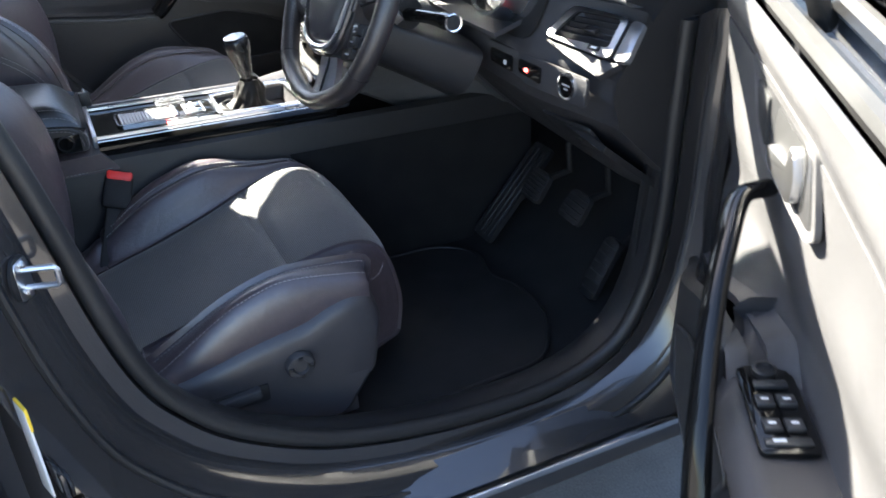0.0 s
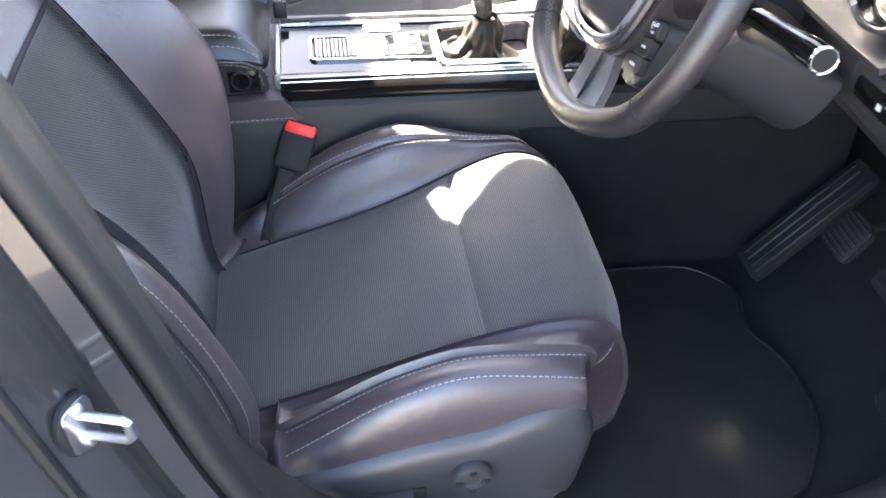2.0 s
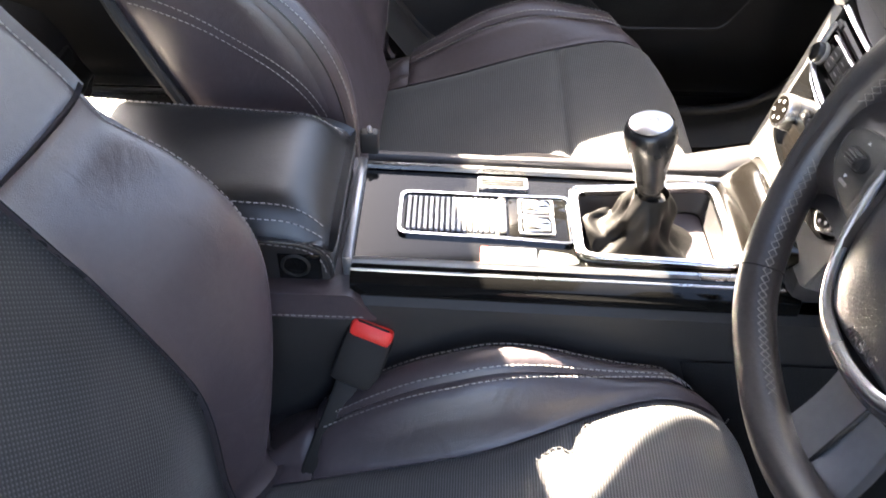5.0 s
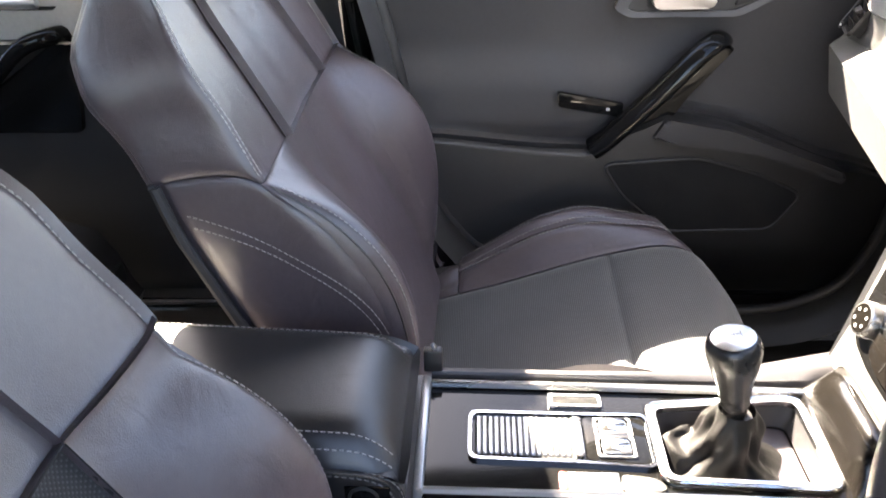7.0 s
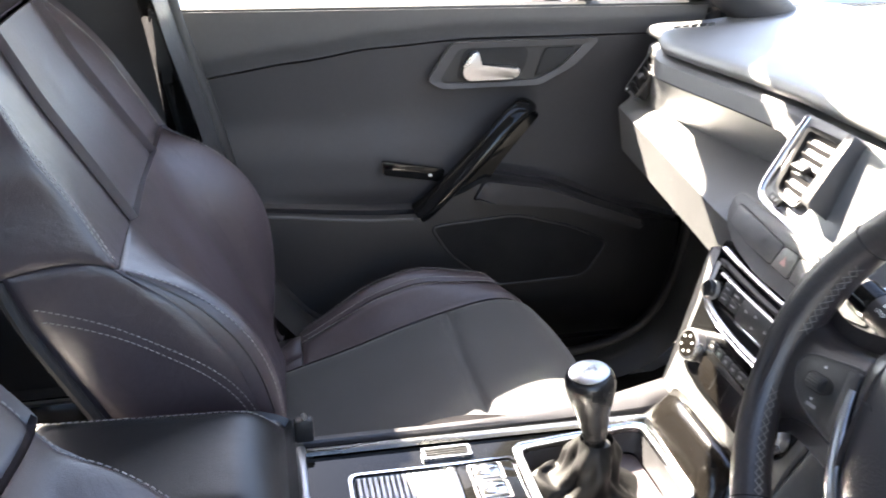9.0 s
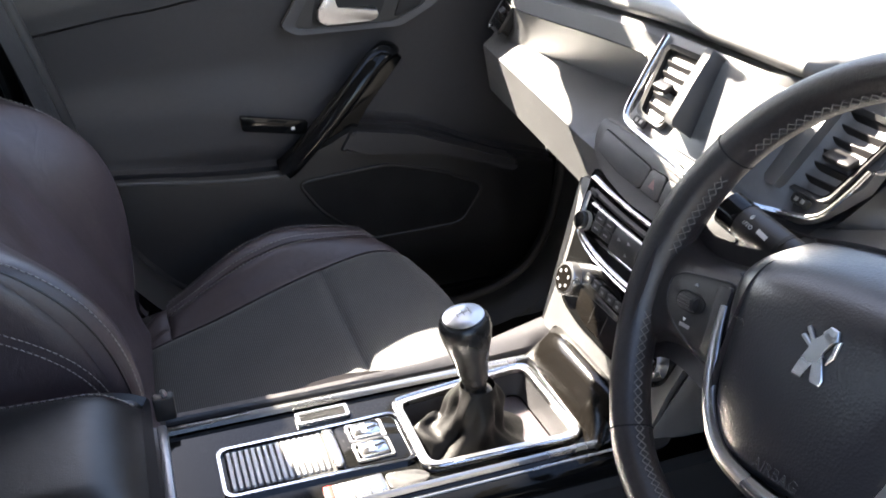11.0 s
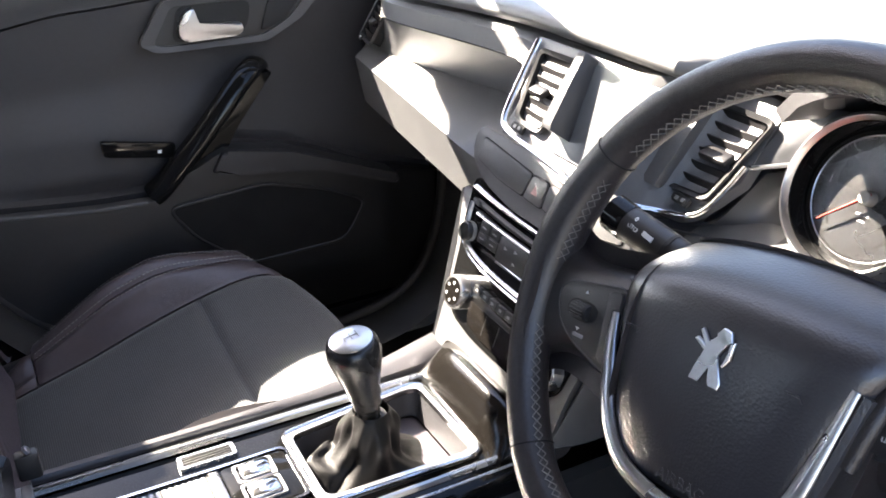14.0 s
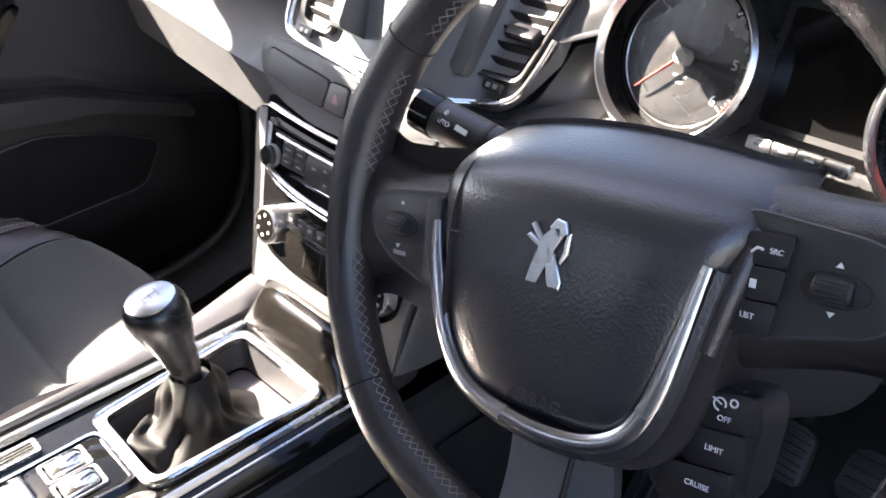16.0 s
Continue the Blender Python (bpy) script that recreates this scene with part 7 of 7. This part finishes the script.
        dp("switch_mark", rbox((0.006, 0.001, 0.005), (-0.022, 0.7615, 0.743), 0, seg=1), WHITEP, s)
    else:
        # armrest shelf with the driver's window keys
        dp("arm_shelf", surf(lambda u, v: (-0.43 + 0.60 * u, 0.815 - (0.105 - 0.062 * bump_fn(u, 0.70, 1.0)) * v, 0.733 - 0.004 * u - 0.012 * bump_fn(v, 0.75, 1.0)), lin(0, 1, 24), lin(0, 1, 12), 0.02), PLASTIC, lb="dark grey armrest shelf")
        SL = pose(-0.006, 0.7690, 0.7325, 4, 0, 0)
        pan = dp("key_panel", prism(rpoly([(-0.068, -0.028), (0.060, -0.029), (0.062, -0.014), (0.058, 0.016), (0.046, 0.026), (-0.068, 0.029)], 0.009), 0.006, SL, 0.002), PIANO, lb="gloss black window key panel")
        for kx in (-0.031, 0.004):
            for ky in (-0.0105, 0.0105):
                k = dp("window_key", rbox((0.019, 0.018, 0.006), (kx, ky, 0.0075), 0.002, (0, 8, 0), SL), PLASTIC_HARD, pan)
                dp("key_mark", rbox((0.004, 0.007, 0.0006), (kx, ky, 0.0109), 0, (0, 8, 0), SL, seg=1), WHITEP, k)
        dp("lock_key", rbox((0.011, 0.044, 0.004), (-0.054, 0, 0.0070), 0.002, m=SL), PLASTIC_HARD, pan)
        dp("key_mark", rbox((0.004, 0.012, 0.0006), (-0.054, -0.008, 0.0094), 0, m=SL, seg=1), WHITEP, pan)
        dp("mirror_dial", lathe([(0.0125, 0.006), (0.0125, 0.012), (0.009, 0.013), (0.008, 0.009), (0, 0.009)], 24, SL @ Matrix.Translation((0.050, -0.002, 0))), PLASTIC_HARD, pan)
        dp("mirror_key", rbox((0.012, 0.034, 0.006), (0.029, 0.0, 0.0075), 0.003, m=SL), PLASTIC_HARD, pan)
    # sill top, glass, outer skin, door edge
    # hidden strip added to keep sun out of the hollow behind the panels
    dp("sill_sun_stop", rbox((1.0, 0.060, 0.006), (0.02, 0.842, 1.024), 0.001, (0, 0.6, 0)), RUBBER)
    dp("window_sill", tube([(x, 0.805, 1.040 - 0.012 * (x + 0.45)) for x in lin(-0.49, 0.52, 12)], 0.014, segs=8), RUBBER)
    g = dp("window_glass", surf(lambda u, v: (-0.50 + 1.02 * u - 0.10 * v - 0.58 * u * v, 0.835 - 0.215 * v, 1.03 + 0.37 * v), lin(0, 1, 6), lin(0, 1, 6), 0), GLASS)
    g.visible_shadow = False
    dp("window_post", tube([(0.285, 0.832, 1.03), (0.262, 0.80, 1.10), (0.215, 0.745, 1.20)], 0.016, segs=8, flat=0.6), BLACK)
    top_line = [(0.182, 0.66, 1.271), (0.026, 0.63, 1.316), (-0.204, 0.63, 1.354), (-0.31, 0.63, 1.366), (-0.404, 0.63, 1.402), (-0.50, 0.63, 1.446)]
    dp("window_frame", tube(curve_pts([(0.55, 0.838, 1.02), (0.36, 0.75, 1.15)] + top_line + [(-0.545, 0.632, 1.425), (-0.515, 0.72, 1.22), (-0.494, 0.835, 1.03)], 100), 0.022, segs=8), RUBBER)
    # added sheet below the frame that casts the shadow edge on the glovebox shelf
    dp("frame_sun_blocker", bands([[Vector(p) for p in curve_pts([(0.36, 0.75, 1.15), (0.182, 0.66, 1.271), (0.026, 0.63, 1.316)], 12)], [Vector(p) for p in curve_pts([(0.30, 0.778, 1.125), (0.19, 0.749, 1.178), (0.061, 0.685, 1.288), (0.0, 0.645, 1.322)], 12)]]), RUBBER)
    dp("frame_header", bands([[Vector((p[0], 0.632, p[2])) for p in curve_pts(top_line, 30)], [Vector((p[0], 0.622, max(1.428 - 0.45 * max(0, p[0] + 0.10), p[2]))) for p in curve_pts(top_line, 30)]]), RUBBER)
    dp("outer_skin", surf(lambda u, v: (-0.49 + 1.04 * u, 0.868 + 0.036 * math.sin(math.pi * v) ** 0.7, 0.24 + 0.79 * v), lin(0, 1, 12), lin(0, 1, 14), 0.01), PAINT)
    dp("shut_face", bands([[Vector((x, y, z)) for z in lin(0.26, 1.04, 14)] for x, y in ((0.50, 0.80), (0.552, 0.815), (0.556, 0.868))]), PAINT)
    dp("rear_shut_face", bands([[Vector((x - 0.03 * (z - 0.6), y, z)) for z in lin(0.26, 1.04, 14)] for x, y in ((-0.470, 0.79), (-0.492, 0.81), (-0.494, 0.872))]), PAINT)
    dp("under_edge", bands([[Vector((x, y, z)) for x in lin(-0.47, 0.54, 10)] for y, z in ((0.775, 0.345), (0.79, 0.30), (0.868, 0.245))]), PAINT if flip else RUBBER)
    # mirror on the door corner
    dp("mirror_base", tube(curve_pts([(0.43, 0.86, 1.05), (0.40, 0.93, 1.055), (0.34, 0.98, 1.06)], 8), 0.022, segs=10), BLACK)
    mh = dp("mirror_shell", surf(lambda u, v: (0.30 + 0.07 * math.cos(v) * (1 if math.cos(v) > 0 else 0.05), 1.03 + 0.115 * u * (1 - 0.1 * abs(math.sin(v))), 1.075 + 0.070 * math.sin(v) * math.sqrt(max(0.02, 1 - abs(u) ** 3))), soft(-1, 1, 14), lin(0, 2 * math.pi, 28)), PAINT)
    dp("mirror_face", prism(rpoly([(-0.105, -0.060), (0.105, -0.060), (0.105, 0.060), (-0.105, 0.060)], 0.03), 0.004, axes((0.292, 1.03, 1.075), (0, -1, 0), (0, 0, 1))), CHROME, mh)
    return d


build_door("passenger_door", "closed front passenger door with dark grey padded lining", False)
dd = build_door("driver_door", "open driver door with dark grey lining and window keys", True)
HX, HY, HA = 0.56, -0.82, 58
dd.matrix_world = Matrix.Translation((HX, HY, 0)) @ Matrix.Rotation(radians(HA), 4, "Z") @ Matrix.Translation((-HX, -HY, 0))

# rear door behind the passenger seat
rl = thing("rear_door_left", "closed rear door with grey lining and gloss pull", "door", kind="structure")
part("inner_panel", surf(lambda u, v: (-0.60 - 0.85 * u, 0.80 - 0.02 * math.sin(math.pi * v), 0.34 + 0.53 * v), lin(0, 1, 12), lin(0, 1, 14), 0.03), PLASTIC_HARD, rl, "dark lower door lining")
part("upper_trim", surf(lambda u, v: (-0.60 - 0.85 * u, 0.780 - 0.010 * math.sin(math.pi * v), 0.872 + 0.198 * v), lin(0, 1, 8), lin(0, 1, 6), 0.02), LINING, rl, "grey upper lining")
part("release_handle", tube([(-1.085, 0.765, 0.945), (-1.06, 0.755, 0.940), (-1.00, 0.758, 0.942)], 0.010, segs=10), SATIN, rl, "satin metal release handle")
part("handle_cup", prism(rpoly([(-1.10, 0.925), (-1.10, 0.975), (-0.965, 0.975), (-0.975, 0.925)], 0.012), 0.004, axes((0, 0.776, 0), (1, 0, 0), (0, 0, 1))), BLACK, rl)
part("pull_handle", tube(curve_pts([(-1.25, 0.755, 0.72), (-1.12, 0.735, 0.80), (-1.04, 0.735, 0.868), (-0.99, 0.750, 0.885), (-0.975, 0.79, 0.882)], 16), 0.015, segs=10), PIANO, rl, "gloss black pull handle")
part("pull_web", prism(rpoly([(-1.25, 0.70), (-0.98, 0.88), (-0.95, 0.88), (-0.97, 0.78), (-0.98, 0.70)], 0.01), 0.02, axes((0, 0.79, 0), (1, 0, 0), (0, 0, 1)), 0.004), PIANO, rl)
part("outer_skin", surf(lambda u, v: (-0.54 - 1.0 * u, 0.868 + 0.036 * math.sin(math.pi * v) ** 0.7, 0.24 + 0.79 * v), lin(0, 1, 8), lin(0, 1, 10), 0.01), PAINT, rl)
part("window_frame", tube(curve_pts([(-0.53, 0.835, 1.03), (-0.57, 0.75, 1.20), (-0.63, 0.63, 1.41), (-1.2, 0.62, 1.38), (-1.5, 0.70, 1.15)], 30), 0.018, segs=8), RUBBER, rl)
g = part("window_pane", surf(lambda u, v: (-0.56 - 0.9 * u, 0.83 - 0.20 * v, 1.04 + 0.36 * v), lin(0, 1, 3), lin(0, 1, 3)), GLASS, rl)
g.visible_shadow = False

# ---------------------------------------------------------------- parked cars outside
def parked_car(name, label, paint, m, badge=True):
    """A hatchback: rounded body loft, glasshouse, wheels, lamps. Local x runs to its nose."""
    car = thing(name, label, "car", "parked cars")
    secs = [(-2.0, 0.74, 0.45, 0.95), (-1.7, 0.84, 0.30, 1.02), (-0.8, 0.88, 0.24, 1.00), (0.6, 0.88, 0.24, 0.98), (1.3, 0.87, 0.26, 0.93), (1.75, 0.82, 0.28, 0.84), (1.95, 0.70, 0.34, 0.74), (2.02, 0.52, 0.42, 0.64)]

    def bodyf(u, v):
        s = cr(secs, u)
        a = v
        c, sn = math.cos(a), math.sin(a)
        zc, hz = (s[2] + s[3]) / 2, (s[3] - s[2]) / 2
        return s[0], s[1] * math.copysign(abs(c) ** 0.55, c), zc + hz * math.copysign(abs(sn) ** 0.55, sn)
    part("bodywork", surf(bodyf, lin(0, 1, 30), lin(0, 2 * math.pi, 40), 0, m), paint, car)
    part("nose", prism([bodyf(1, a)[1:] for a in lin(0, 2 * math.pi, 40)[:-1]], 0.01, m @ Matrix.Translation((2.015, 0, 0)) @ axes((0, 0, 0), (0, 1, 0), (0, 0, 1))), paint, car)

    def cab(u, v):
        k = math.sin(math.pi * (0.06 + 0.88 * u)) ** 0.5
        c, sn = math.cos(v), math.sin(v)
        return -1.75 + 2.55 * u, (0.76 - 0.10 * max(0, sn)) * math.copysign(abs(c) ** 0.5, c) * (0.75 + 0.25 * k), 0.92 + 0.52 * k * max(0, sn) ** 0.55
    part("glasshouse", surf(cab, lin(0, 1, 20), lin(0, math.pi, 24), 0, m), PIANO, car, "dark car windows")
    part("roof_skin", surf(lambda u, v: (-1.35 + 1.55 * u, 0.60 * v, 1.452 - 0.03 * v * v - 0.06 * (2 * u - 1) ** 4), lin(0, 1, 10), lin(-1, 1, 10), 0.02, m), paint, car)
    part("grille", rbox((0.03, 0.86, 0.09), (2.005, 0, 0.60), 0.02, m=m), PIANO, car)
    part("lower_grille", rbox((0.05, 1.0, 0.13), (1.995, 0, 0.40), 0.03, m=m), BLACK, car)
    if badge:
        part("badge", lathe([(0.0, 0.0), (0.062, 0.0), (0.058, 0.008), (0.0, 0.010)], 28, m @ pose(1.985, 0, 0.735, 0, 78, 0) @ Matrix.Diagonal((0.55, 1, 1, 1))), PIANO, car, "plain dark oval badge")
        part("badge_rim", tube([(0.035 * math.cos(a), 0.064 * math.sin(a), 0.004) for a in lin(0, 2 * math.pi, 28)[:-1]], 0.004, closed=True, segs=6, m=m @ pose(1.985, 0, 0.735, 0, 78, 0)), CHROME, car)
    for sg in (-1, 1):
        part("headlamp", surf(lambda u, v: (1.60 + 0.34 * u, sg * (0.80 - 0.26 * u ** 2 + 0.02), 0.70 + 0.13 * v - 0.03 * u), lin(0, 1, 8), lin(0, 1, 5), 0.02, m), LAMP, car)
        for x in (-1.25, 1.25):
            wh = part("wheel", lathe([(0.20, -0.10), (0.31, -0.10), (0.325, -0.07), (0.325, 0.07), (0.31, 0.10), (0.22, 0.10), (0.20, 0.07)], 36, m @ pose(x, sg * 0.80, 0.325, 90, 0, 0)), RUBBER, car)
            part("rim", lathe([(0.205, -0.085), (0.215, -0.10), (0.225, -0.10), (0.225, 0.10), (0.215, 0.10), (0.205, 0.085)], 36, m @ pose(x, sg * 0.80, 0.325, 90, 0, 0)), SATIN, wh)
            for k in range(7):
                part("wheel_spoke", rbox((0.20, 0.042, 0.025), (0.105, 0, 0.075 * -sg), 0.008, m=m @ pose(x, sg * 0.80, 0.325, 90, 0, 0) @ Matrix.Rotation(2 * math.pi * k / 7, 4, "Z")), SATIN, wh)
    return car


parked_car("parked_car", "white hatchback parked nose towards the car", WHITE, Matrix.Translation((0.09, 4.95, 0)) @ Matrix.Rotation(radians(-90), 4, "Z"))
parked_car("parked_car", "pale silver hatchback parked beside the white one", SILVER, Matrix.Translation((2.75, 4.6, 0)) @ Matrix.Rotation(radians(-90), 4, "Z"), badge=False)
parked_car("parked_car", "white hatchback parked further along the row", WHITE, Matrix.Translation((-2.7, 5.0, 0)) @ Matrix.Rotation(radians(-90), 4, "Z"), badge=False)
